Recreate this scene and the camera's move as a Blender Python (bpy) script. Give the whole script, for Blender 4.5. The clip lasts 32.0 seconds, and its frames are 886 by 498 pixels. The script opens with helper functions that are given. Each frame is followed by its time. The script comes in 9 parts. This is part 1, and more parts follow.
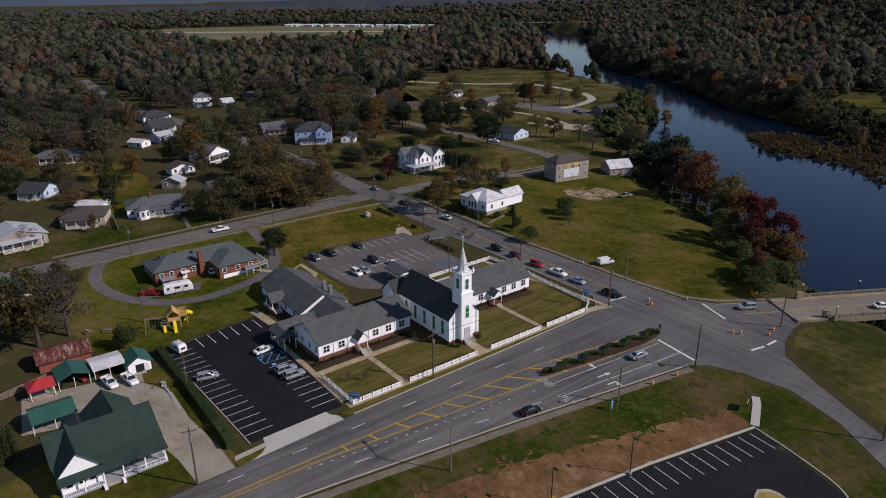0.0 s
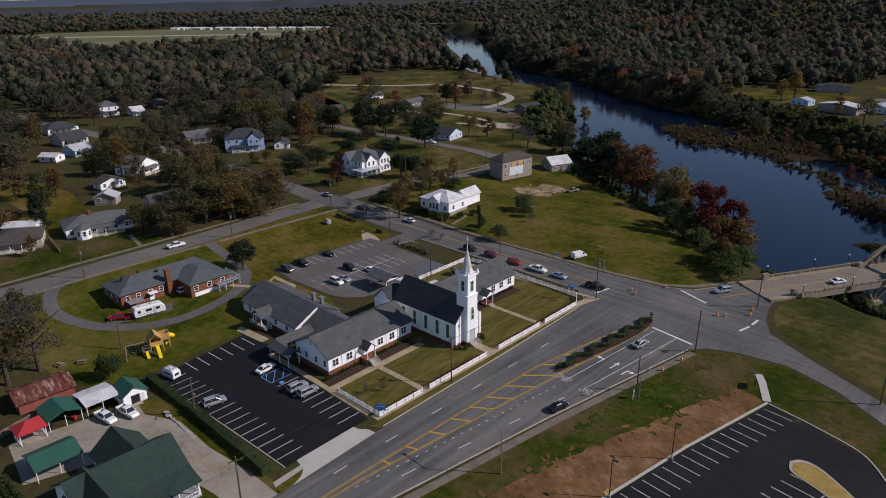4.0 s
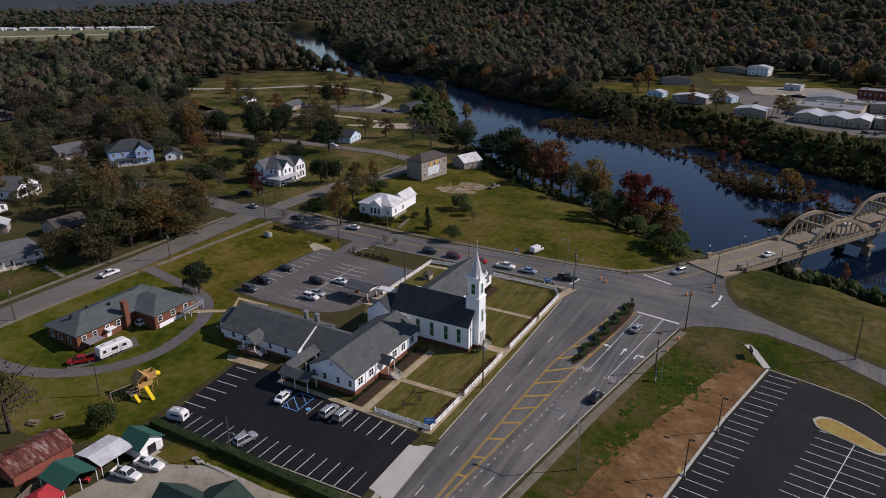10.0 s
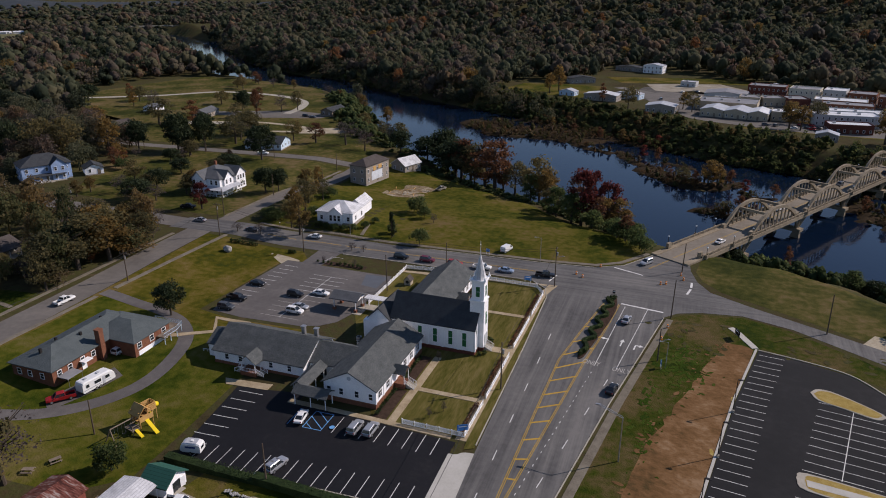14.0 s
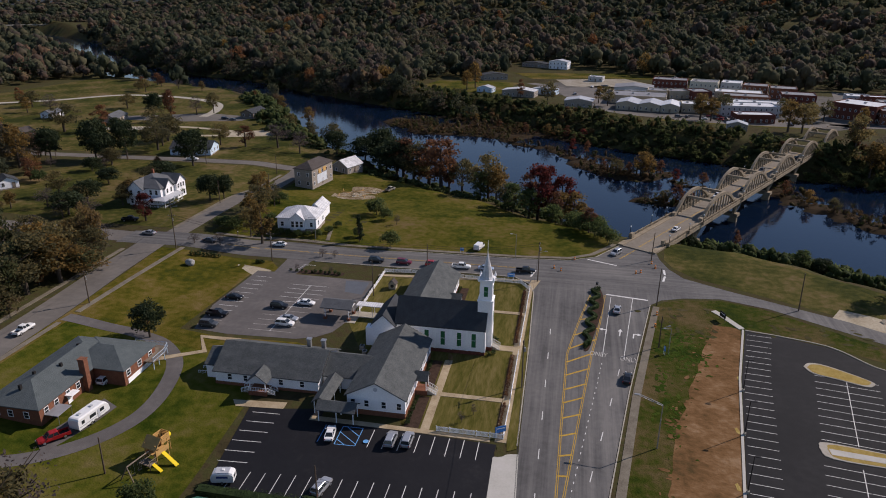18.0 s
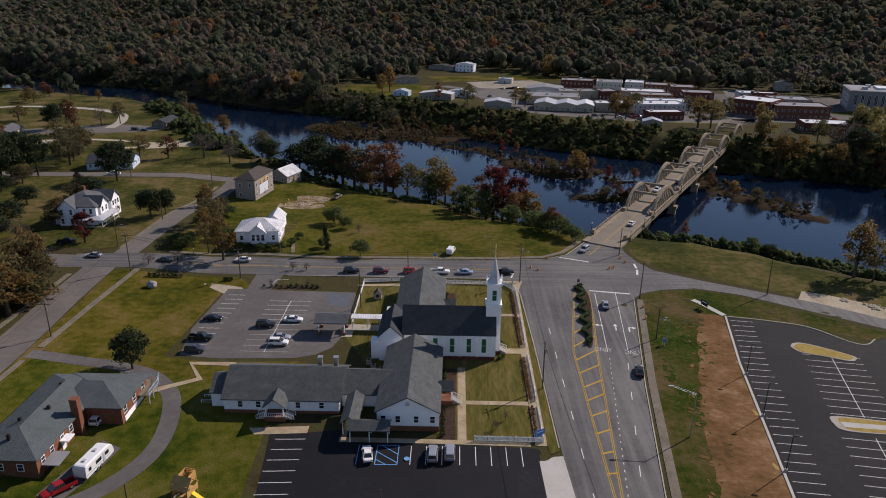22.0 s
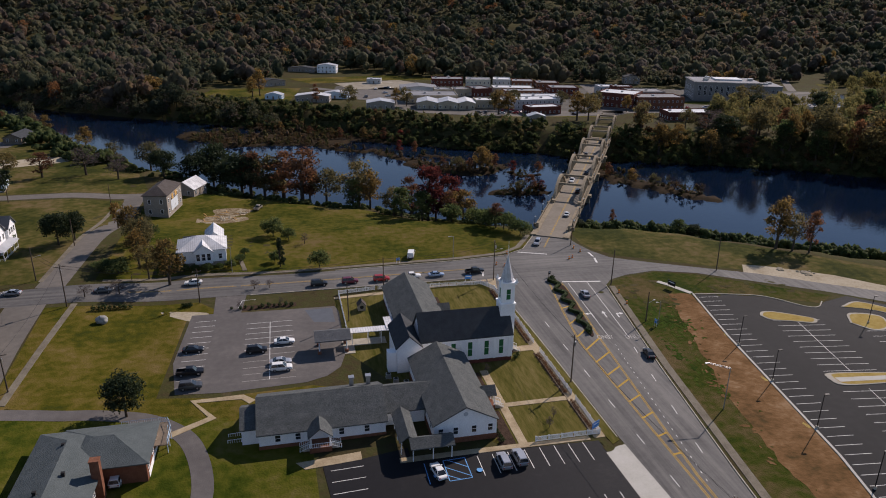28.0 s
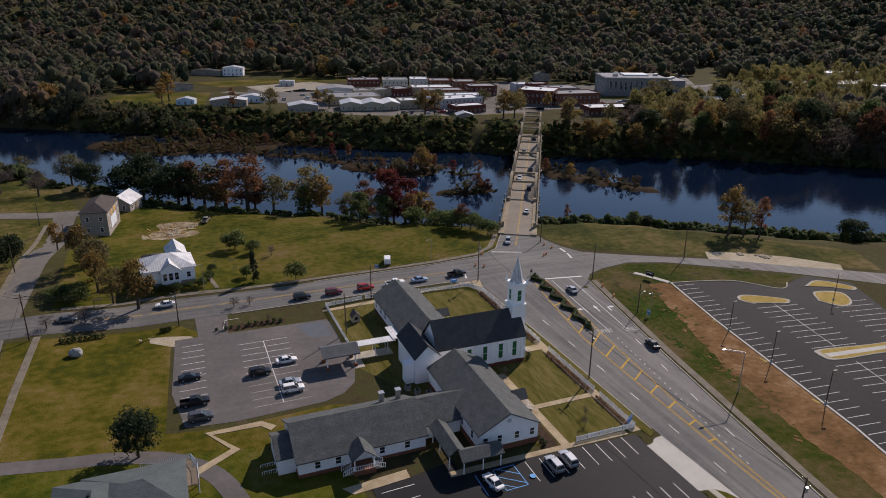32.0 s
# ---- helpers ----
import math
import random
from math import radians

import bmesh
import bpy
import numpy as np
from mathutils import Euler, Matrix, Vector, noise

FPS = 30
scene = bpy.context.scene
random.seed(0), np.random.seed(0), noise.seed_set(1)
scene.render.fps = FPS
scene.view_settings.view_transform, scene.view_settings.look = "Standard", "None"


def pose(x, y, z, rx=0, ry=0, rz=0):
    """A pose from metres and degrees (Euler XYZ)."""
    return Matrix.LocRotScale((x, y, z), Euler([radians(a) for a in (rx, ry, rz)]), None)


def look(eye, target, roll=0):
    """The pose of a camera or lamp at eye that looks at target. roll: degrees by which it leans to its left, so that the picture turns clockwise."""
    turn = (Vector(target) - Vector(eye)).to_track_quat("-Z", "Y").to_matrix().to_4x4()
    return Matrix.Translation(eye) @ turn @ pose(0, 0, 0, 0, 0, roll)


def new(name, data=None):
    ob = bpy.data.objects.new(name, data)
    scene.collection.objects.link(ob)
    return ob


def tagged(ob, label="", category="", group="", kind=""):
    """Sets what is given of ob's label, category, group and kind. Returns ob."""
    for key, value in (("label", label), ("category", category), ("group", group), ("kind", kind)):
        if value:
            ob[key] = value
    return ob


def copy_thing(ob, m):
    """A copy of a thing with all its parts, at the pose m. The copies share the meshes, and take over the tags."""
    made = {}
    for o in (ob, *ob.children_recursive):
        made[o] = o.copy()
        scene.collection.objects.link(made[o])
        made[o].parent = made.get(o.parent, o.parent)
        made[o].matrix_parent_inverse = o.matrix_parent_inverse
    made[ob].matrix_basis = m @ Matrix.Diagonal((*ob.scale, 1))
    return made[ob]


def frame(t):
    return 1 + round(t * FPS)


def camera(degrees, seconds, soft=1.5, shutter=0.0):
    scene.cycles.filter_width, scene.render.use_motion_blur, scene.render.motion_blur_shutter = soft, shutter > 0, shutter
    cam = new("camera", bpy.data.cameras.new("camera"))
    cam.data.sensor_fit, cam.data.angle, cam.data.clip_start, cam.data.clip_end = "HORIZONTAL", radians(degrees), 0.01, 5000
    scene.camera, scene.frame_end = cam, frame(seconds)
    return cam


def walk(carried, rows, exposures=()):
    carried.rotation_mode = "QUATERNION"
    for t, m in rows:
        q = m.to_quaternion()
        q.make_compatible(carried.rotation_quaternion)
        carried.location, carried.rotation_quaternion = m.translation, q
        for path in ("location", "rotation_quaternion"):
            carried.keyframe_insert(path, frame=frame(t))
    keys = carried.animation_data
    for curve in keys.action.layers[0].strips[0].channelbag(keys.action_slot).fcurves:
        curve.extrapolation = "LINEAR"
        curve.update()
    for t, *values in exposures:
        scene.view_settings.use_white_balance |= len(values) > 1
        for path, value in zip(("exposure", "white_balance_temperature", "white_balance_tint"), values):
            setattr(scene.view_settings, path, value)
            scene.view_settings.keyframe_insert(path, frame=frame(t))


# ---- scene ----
cam = camera(65.1, 32.0, 1.0)
PATH = [
    (0, (114.537, -85.934, 78.841), (113.053, -84.794, 78.134), -0.5),
    (3, (101.839, -98.903, 78.866), (100.5, -97.596, 78.161), -0.6),
    (6, (86.987, -110.495, 79.36), (85.817, -109.036, 78.651), -0.4),
    (9, (70.409, -120.8, 79.797), (69.431, -119.208, 79.084), -0.1),
    (13, (47.564, -130.707, 79.794), (46.86, -128.973, 79.088), 0.1),
    (19, (10.203, -137.141, 79.728), (9.94, -135.289, 79.019), 0.5),
    (23, (-15.661, -136.133, 78.724), (-15.612, -134.259, 78.027), 0.7),
    (28, (-46.548, -128.855, 77.717), (-46.12, -127.027, 77.026), 0.9),
    (32, (-68.881, -118.19, 77.355), (-68.172, -116.451, 76.667), 0.8),
]
walk(cam, [(t, look(eye, target, roll)) for t, eye, target, roll in PATH], [(0.0, -0.22, 6400, 20), (13.0, -0.04, 6520, 20), (32.0, 0.13, 6800, 20)])

# ---- world, sun ----
SUN_DIR = Vector((0.80, 0.60, 0.0)).normalized() * math.cos(radians(35)) + Vector((0, 0, math.sin(radians(35))))
world = bpy.data.worlds.new("world")
scene.world = world
world.use_nodes = True
wn = world.node_tree
wn.nodes.clear()
sky = wn.nodes.new("ShaderNodeTexSky")
sky.sky_type = "NISHITA"
sky.sun_disc = False
sky.sun_elevation = radians(35)
sky.sun_rotation = math.atan2(SUN_DIR.x, SUN_DIR.y)
sky.air_density, sky.dust_density, sky.ozone_density = 1.0, 0.0, 3.0
bg = wn.nodes.new("ShaderNodeBackground")
bg.inputs["Strength"].default_value = 0.092
wo = wn.nodes.new("ShaderNodeOutputWorld")
wn.links.new(sky.outputs[0], bg.inputs[0])
wn.links.new(bg.outputs[0], wo.inputs[0])
sun = new("sun", bpy.data.lights.new("sun", "SUN"))
sun.data.energy, sun.data.angle, sun.data.color = 4.4, radians(0.53), (1.0, 0.935, 0.85)
sun.matrix_world = look(SUN_DIR * 300, (0, 0, 0))

# ---- materials ----
MATS = {}


def mat(name, stops, scale=1.0, rough=0.8, bump=0.0, bscale=None, metal=0.0, fine=None, fine_amt=0.35, spec=0.12, island=0.0, obrand=0.0, stretch=None, detail=6.0, trans=0.0, tint=0.0, bdist=0.3):
    """Noise-coloured material: stops are (position, colour) of a ramp over two scales of noise, in metres of the world."""
    if name in MATS:
        return MATS[name]
    m = bpy.data.materials.new(name)
    m.use_nodes = True
    nt = m.node_tree
    N, L = nt.nodes, nt.links
    b = N["Principled BSDF"]
    geo = N.new("ShaderNodeNewGeometry")
    vec = geo.outputs["Position"]
    if stretch:
        mp = N.new("ShaderNodeVectorMath")
        mp.operation = "MULTIPLY"
        mp.inputs[1].default_value = stretch
        L.new(vec, mp.inputs[0])
        vec = mp.outputs[0]
    n1 = N.new("ShaderNodeTexNoise")
    n1.inputs["Scale"].default_value = scale
    n1.inputs["Detail"].default_value = detail
    n1.inputs["Roughness"].default_value = 0.6
    L.new(vec, n1.inputs["Vector"])
    n2 = N.new("ShaderNodeTexNoise")
    n2.inputs["Scale"].default_value = fine or scale * 9
    n2.inputs["Detail"].default_value = 4.0
    L.new(vec, n2.inputs["Vector"])
    mx = N.new("ShaderNodeMix")
    mx.inputs[0].default_value = fine_amt
    L.new(n1.outputs[0], mx.inputs[2])
    L.new(n2.outputs[0], mx.inputs[3])
    val = mx.outputs[0]
    for amt, node, sock in ((island, "geo", "Random Per Island"), (obrand, "obj", "Random"), (tint, "att", "Fac")):
        if amt:
            if node == "att":
                att = N.new("ShaderNodeAttribute")
                att.attribute_name = "tint"
            src = geo.outputs[sock] if node == "geo" else att.outputs[sock] if node == "att" else N.new("ShaderNodeObjectInfo").outputs[sock]
            m1 = N.new("ShaderNodeMath")
            m1.operation = "MULTIPLY_ADD"
            m1.inputs[1].default_value = amt
            m1.inputs[2].default_value = -amt / 2
            L.new(src, m1.inputs[0])
            m2 = N.new("ShaderNodeMath")
            m2.operation = "ADD"
            L.new(val, m2.inputs[0])
            L.new(m1.outputs[0], m2.inputs[1])
            val = m2.outputs[0]
    ramp = N.new("ShaderNodeValToRGB")
    els = ramp.color_ramp.elements
    while len(els) < len(stops):
        els.new(0.5)
    for e, (p, c) in zip(els, stops):
        e.position, e.color = p, (*c, 1)
    L.new(val, ramp.inputs[0])
    L.new(ramp.outputs[0], b.inputs["Base Color"])
    b.inputs["Roughness"].default_value = rough
    b.inputs["Metallic"].default_value = metal
    b.inputs["Specular IOR Level"].default_value = spec if rough < 0.94 else 0.03
    if bump:
        nb = N.new("ShaderNodeTexNoise")
        nb.inputs["Scale"].default_value = bscale or scale * 9
        nb.inputs["Detail"].default_value = 5.0
        L.new(vec, nb.inputs["Vector"])
        bp = N.new("ShaderNodeBump")
        bp.inputs["Strength"].default_value = bump
        bp.inputs["Distance"].default_value = bdist
        L.new(nb.outputs[0], bp.inputs["Height"])
        L.new(bp.outputs[0], b.inputs["Normal"])
    if trans:
        tl = N.new("ShaderNodeBsdfTranslucent")
        L.new(ramp.outputs[0], tl.inputs["Color"])
        ms = N.new("ShaderNodeMixShader")
        ms.inputs[0].default_value = trans
        L.new(b.outputs[0], ms.inputs[1])
        L.new(tl.outputs[0], ms.inputs[2])
        L.new(ms.outputs[0], N["Material Output"].inputs["Surface"])
    MATS[name] = m
    return m


def tone(name, c, spread=0.25, **k):
    """One colour with wear round it."""
    lo, hi = tuple(v * (1 - spread) for v in c), tuple(min(1, v * (1 + spread)) for v in c)
    return mat(name, [(0.3, lo), (0.5, c), (0.72, hi)], **k)


def striped(name, c, dark, axis, period, width=0.12, rough=0.5, metal=0.0, spread=0.1):
    """Boards, seams or courses: thin dark lines along one axis of the object, with wear."""
    m = tone(name, c, spread, scale=0.4, rough=rough, metal=metal)
    nt = m.node_tree
    N, L = nt.nodes, nt.links
    b = N["Principled BSDF"]
    src = b.inputs["Base Color"].links[0].from_socket
    tc = N.new("ShaderNodeTexCoord")
    sx = N.new("ShaderNodeSeparateXYZ")
    L.new(tc.outputs["Object"], sx.inputs[0])
    d = N.new("ShaderNodeMath")
    d.operation = "DIVIDE"
    d.inputs[1].default_value = period
    L.new(sx.outputs["XYZ".index(axis)], d.inputs[0])
    f = N.new("ShaderNodeMath")
    f.operation = "FRACT"
    L.new(d.outputs[0], f.inputs[0])
    g = N.new("ShaderNodeMath")
    g.operation = "LESS_THAN"
    g.inputs[1].default_value = width
    L.new(f.outputs[0], g.inputs[0])
    mx = N.new("ShaderNodeMix")
    mx.data_type = "RGBA"
    mx.inputs[7].default_value = (*dark, 1)
    L.new(g.outputs[0], mx.inputs[0])
    L.new(src, mx.inputs[6])
    L.new(mx.outputs[2], b.inputs["Base Color"])
    return m


GROUND = mat("leafy_ground", [(0.34, (0.034, 0.029, 0.014)), (0.45, (0.058, 0.046, 0.022)), (0.54, (0.053, 0.053, 0.019)), (0.62, (0.076, 0.061, 0.031)), (0.72, (0.102, 0.075, 0.043))], 0.04, 0.95, 0.5, 1.5, fine=0.5, fine_amt=0.4)
LAWN = mat("lawn", [(0.39, (0.036, 0.042, 0.006)), (0.46, (0.064, 0.060, 0.007)), (0.505, (0.091, 0.075, 0.012)), (0.55, (0.114, 0.086, 0.020)), (0.62, (0.151, 0.106, 0.040))], 0.045, 0.95, 0.5, 2.5, fine=0.5, fine_amt=0.3, detail=9.0)
# duller, drier lawn colours, with distance haze put in as extra blue
PARKGRASS = mat("park_grass", [(0.39, (0.028, 0.034, 0.008)), (0.46, (0.050, 0.052, 0.012)), (0.505, (0.074, 0.066, 0.018)), (0.55, (0.102, 0.080, 0.029)), (0.63, (0.145, 0.104, 0.052))], 0.04, 0.95, 0.4, 2.5, fine=0.45, fine_amt=0.3, detail=9.0)
LUSH = mat("green_lawn", [(0.38, (0.024, 0.035, 0.003)), (0.45, (0.050, 0.054, 0.007)), (0.5, (0.077, 0.070, 0.010)), (0.55, (0.099, 0.081, 0.018)), (0.63, (0.134, 0.095, 0.039))], 0.04, 0.95, 0.5, 2.5, fine=0.5, fine_amt=0.3, detail=9.0)
BACKLAWN = mat("shaded_green_lawn", [(0.38, (0.022, 0.036, 0.003)), (0.45, (0.045, 0.056, 0.006)), (0.5, (0.070, 0.072, 0.009)), (0.55, (0.090, 0.083, 0.016)), (0.63, (0.122, 0.098, 0.034))], 0.04, 0.95, 0.5, 2.5, fine=0.5, fine_amt=0.3, detail=9.0)
SITESOIL = mat("churned_site_soil", [(0.34, (0.085, 0.060, 0.030)), (0.46, (0.170, 0.123, 0.072)), (0.55, (0.281, 0.230, 0.153)), (0.66, (0.408, 0.357, 0.281))], 0.3, 0.95, 0.8, 1.2, fine=1.5, fine_amt=0.4)
MOWN = mat("mown_lawn", [(0.36, (0.054, 0.056, 0.010)), (0.46, (0.084, 0.075, 0.018)), (0.54, (0.115, 0.096, 0.028)), (0.66, (0.153, 0.120, 0.046))], 0.25, 0.95, 0.3, 4.0, fine=1.1, fine_amt=0.4, stretch=(1.6, 0.3, 1))
VERGE = mat("verge_grass", [(0.4, (0.019, 0.032, 0.004)), (0.455, (0.034, 0.045, 0.005)), (0.5, (0.053, 0.053, 0.011)), (0.545, (0.074, 0.060, 0.020)), (0.61, (0.101, 0.072, 0.032))], 0.045, 0.95, 0.6, 3.0, fine=0.6, fine_amt=0.3, detail=10.0)
FRESHTURF = mat("fresh_turf", [(0.38, (0.018, 0.034, 0.004)), (0.5, (0.032, 0.056, 0.006)), (0.62, (0.056, 0.070, 0.012))], 0.2, 0.95, 0.5, 3.0, fine=0.7, fine_amt=0.3)
DIRT = mat("red_clay", [(0.36, (0.072, 0.048, 0.020)), (0.43, (0.120, 0.066, 0.028)), (0.5, (0.156, 0.084, 0.037)), (0.56, (0.190, 0.108, 0.052)), (0.64, (0.250, 0.158, 0.088))], 0.13, 0.95, 0.4, 1.6, fine=0.8, fine_amt=0.3, stretch=(0.85, 1.1, 1), detail=10.0)
SAND = mat("sandy_soil", [(0.3, (0.255, 0.204, 0.128)), (0.5, (0.357, 0.306, 0.221)), (0.75, (0.468, 0.408, 0.315))], 0.2, 0.95, 0.5, 1.5, fine=1.6)
GRAVEL = mat("pale_gravel", [(0.3, (0.166, 0.137, 0.095)), (0.46, (0.265, 0.232, 0.178)), (0.6, (0.315, 0.285, 0.232)), (0.75, (0.373, 0.344, 0.290))], 0.13, 0.95, 0.15, 9.0, fine=1.2, fine_amt=0.3)
MULCH = mat("mulch", [(0.3, (0.03, 0.02, 0.015)), (0.6, (0.07, 0.045, 0.033)), (0.8, (0.1, 0.07, 0.05))], 1.2, 0.95, 0.6, 6.0)
ASPHALT = mat("worn_asphalt", [(0.40, (0.070, 0.067, 0.064)), (0.46, (0.096, 0.092, 0.088)), (0.5, (0.113, 0.108, 0.102)), (0.545, (0.130, 0.124, 0.116)), (0.61, (0.160, 0.151, 0.140))], 0.05, 0.8, 0.15, 6.0, fine=0.9, fine_amt=0.25, spec=0.2, detail=9.0)


def wheel_tracks(m, amount):
    """Long streaks of wear: along the highway to the south of the junction, along the cross street beyond it."""
    nt = m.node_tree
    N, L = nt.nodes, nt.links
    geo = N.new("ShaderNodeNewGeometry")
    sx = N.new("ShaderNodeSeparateXYZ")
    L.new(geo.outputs["Position"], sx.inputs[0])
    far = N.new("ShaderNodeMapRange")
    far.interpolation_type = "SMOOTHSTEP"
    far.inputs["From Min"].default_value, far.inputs["From Max"].default_value = 38.0, 56.0
    L.new(sx.outputs["Y"], far.inputs["Value"])
    waves = []
    for stretch in ((0.75, 0.02, 0.0), (0.02, 0.75, 0.0)):
        vm = N.new("ShaderNodeVectorMath")
        vm.operation = "MULTIPLY"
        vm.inputs[1].default_value = stretch
        L.new(geo.outputs["Position"], vm.inputs[0])
        nz = N.new("ShaderNodeTexNoise")
        nz.inputs["Scale"].default_value = 1.0
        nz.inputs["Detail"].default_value = 4.0
        nz.inputs["Roughness"].default_value = 0.65
        L.new(vm.outputs[0], nz.inputs["Vector"])
        waves.append(nz.outputs[0])
    mx = N.new("ShaderNodeMix")
    L.new(far.outputs[0], mx.inputs[0])
    L.new(waves[0], mx.inputs[2])
    L.new(waves[1], mx.inputs[3])
    ramp = next(n for n in N if n.type == "VALTORGB")
    src = ramp.inputs[0].links[0].from_socket
    both = N.new("ShaderNodeMix")
    both.inputs[0].default_value = amount
    L.new(src, both.inputs[2])
    L.new(mx.outputs[0], both.inputs[3])
    L.new(both.outputs[0], ramp.inputs[0])


wheel_tracks(ASPHALT, 0.5)
ASPHALT2 = mat("old_street_asphalt", [(0.28, (0.102, 0.093, 0.083)), (0.5, (0.136, 0.123, 0.109)), (0.75, (0.187, 0.167, 0.146))], 0.08, 0.88, 0.15, 6.0, fine=0.6)
LOTOLD = mat("grey_lot_asphalt", [(0.28, (0.084, 0.076, 0.073)), (0.5, (0.112, 0.103, 0.097)), (0.75, (0.168, 0.150, 0.139))], 0.09, 0.85, 0.15, 6.0, fine=0.7)
LOTNEW = mat("fresh_black_asphalt", [(0.28, (0.010, 0.010, 0.012)), (0.55, (0.014, 0.014, 0.016)), (0.8, (0.030, 0.029, 0.029))], 0.1, 0.7, 0.1, 8.0, fine=0.9)
LOTBIG = mat("dark_lot_asphalt", [(0.3, (0.008, 0.008, 0.009)), (0.5, (0.012, 0.012, 0.013)), (0.7, (0.022, 0.021, 0.022))], 0.06, 0.86, 0.1, 8.0, fine=0.5, spec=0.19)
CONC = mat("concrete", [(0.3, (0.270, 0.243, 0.198)), (0.5, (0.360, 0.329, 0.270)), (0.75, (0.450, 0.414, 0.351))], 0.35, 0.9, 0.15, 5.0)
CONCNEW = mat("pale_concrete", [(0.3, (0.360, 0.346, 0.302)), (0.5, (0.432, 0.414, 0.367)), (0.75, (0.490, 0.468, 0.432))], 0.3, 0.9, 0.1, 5.0)
OLDCONC = mat("weathered_concrete", [(0.28, (0.137, 0.110, 0.076)), (0.5, (0.259, 0.212, 0.148)), (0.75, (0.346, 0.287, 0.208))], 0.35, 0.9, 0.3, 3.0)
PATHOLD = mat("old_footpath", [(0.3, (0.102, 0.085, 0.064)), (0.5, (0.162, 0.140, 0.106)), (0.75, (0.230, 0.204, 0.157))], 0.4, 0.9, 0.15, 5.0)
DECK = mat("bridge_deck", [(0.3, (0.145, 0.123, 0.095)), (0.5, (0.196, 0.169, 0.133)), (0.75, (0.246, 0.212, 0.170))], 0.15, 0.85, 0.1, 5.0)
PAINTW = tone("white_road_paint", (0.62, 0.61, 0.58), 0.25, scale=0.8)
PAINTY = tone("yellow_road_paint", (0.413, 0.255, 0.045), 0.3, scale=0.8)
PAINTB = tone("blue_road_paint", (0.12, 0.32, 0.6), 0.2, scale=0.8)
PAINTGREY = tone("faded_road_paint", (0.38, 0.36, 0.33), 0.3, scale=0.8)
SIDING = striped("white_siding", (0.87, 0.87, 0.87), (0.64, 0.64, 0.66), "Z", 0.2)
PLAINWHITE = tone("white_paint", (0.86, 0.86, 0.86), 0.06, scale=0.5, rough=0.55)
PALEBLUE = striped("pale_blue_siding", (0.5, 0.62, 0.72), (0.3, 0.38, 0.45), "Z", 0.2)
VICBLUE = striped("blue_grey_siding", (0.3, 0.41, 0.6), (0.2, 0.28, 0.42), "Z", 0.2)
CREAM = striped("cream_siding", (0.6, 0.56, 0.45), (0.4, 0.37, 0.3), "Z", 0.2)
TAN = striped("tan_siding", (0.42, 0.36, 0.28), (0.28, 0.23, 0.18), "Z", 0.2)
GREYWALL = tone("grey_brick_wall", (0.3, 0.26, 0.22), 0.25, scale=1.5)
BRICK = mat("red_brick", [(0.3, (0.118, 0.048, 0.031)), (0.5, (0.192, 0.080, 0.047)), (0.75, (0.258, 0.132, 0.083))], 1.4, 0.9, 0.3, 8.0, fine=9.0, fine_amt=0.5)
BRICKDARK = mat("dark_red_brick", [(0.3, (0.081, 0.027, 0.020)), (0.5, (0.135, 0.045, 0.032)), (0.75, (0.198, 0.077, 0.054))], 1.4, 0.9, 0.3, 8.0, fine=9.0, fine_amt=0.5)
SHINGLE = mat("charcoal_shingle", [(0.3, (0.035, 0.037, 0.041)), (0.5, (0.049, 0.053, 0.057)), (0.75, (0.070, 0.075, 0.077))], 0.6, 0.9, 0.4, 7.0, fine=5.0, fine_amt=0.5)
SHINGLEWING = mat("mid_grey_shingle", [(0.34, (0.056, 0.060, 0.060)), (0.46, (0.078, 0.085, 0.084)), (0.56, (0.099, 0.105, 0.103)), (0.68, (0.131, 0.137, 0.133))], 0.5, 0.9, 0.5, 7.0, fine=4.0, fine_amt=0.55, stretch=(1.0, 1.0, 2.5))
BUFF = mat("buff_concrete", [(0.34, (0.248, 0.189, 0.115)), (0.5, (0.350, 0.276, 0.175)), (0.66, (0.432, 0.354, 0.244))], 0.4, 0.9, 0.15, 5.0)
SHINGLEGREY = mat("grey_shingle", [(0.3, (0.077, 0.081, 0.086)), (0.5, (0.104, 0.108, 0.113)), (0.75, (0.144, 0.149, 0.153))], 0.5, 0.9, 0.4, 7.0, fine=5.0, fine_amt=0.5)
SHINGLEBROWN = mat("brown_shingle", [(0.3, (0.054, 0.045, 0.041)), (0.5, (0.077, 0.065, 0.059)), (0.75, (0.108, 0.095, 0.086))], 0.5, 0.9, 0.4, 7.0, fine=5.0, fine_amt=0.5)
SHINGLEGREEN = mat("dark_green_shingle", [(0.3, (0.02, 0.035, 0.03)), (0.5, (0.03, 0.05, 0.042)), (0.75, (0.045, 0.068, 0.058))], 0.5, 0.85, 0.4, 7.0, fine=5.0, fine_amt=0.5)
SHINGLEBRICKHOUSE = mat("slate_green_shingle", [(0.3, (0.063, 0.077, 0.077)), (0.5, (0.087, 0.102, 0.103)), (0.75, (0.121, 0.138, 0.139))], 0.5, 0.9, 0.4, 7.0, fine=5.0, fine_amt=0.5)
METALWHITE = striped("white_metal_roof", (0.55, 0.55, 0.55), (0.34, 0.34, 0.36), "X", 0.6, rough=0.5, spread=0.4)
METALGREEN = striped("green_metal_roof", (0.03, 0.1, 0.075), (0.02, 0.06, 0.045), "X", 0.5, rough=0.45)
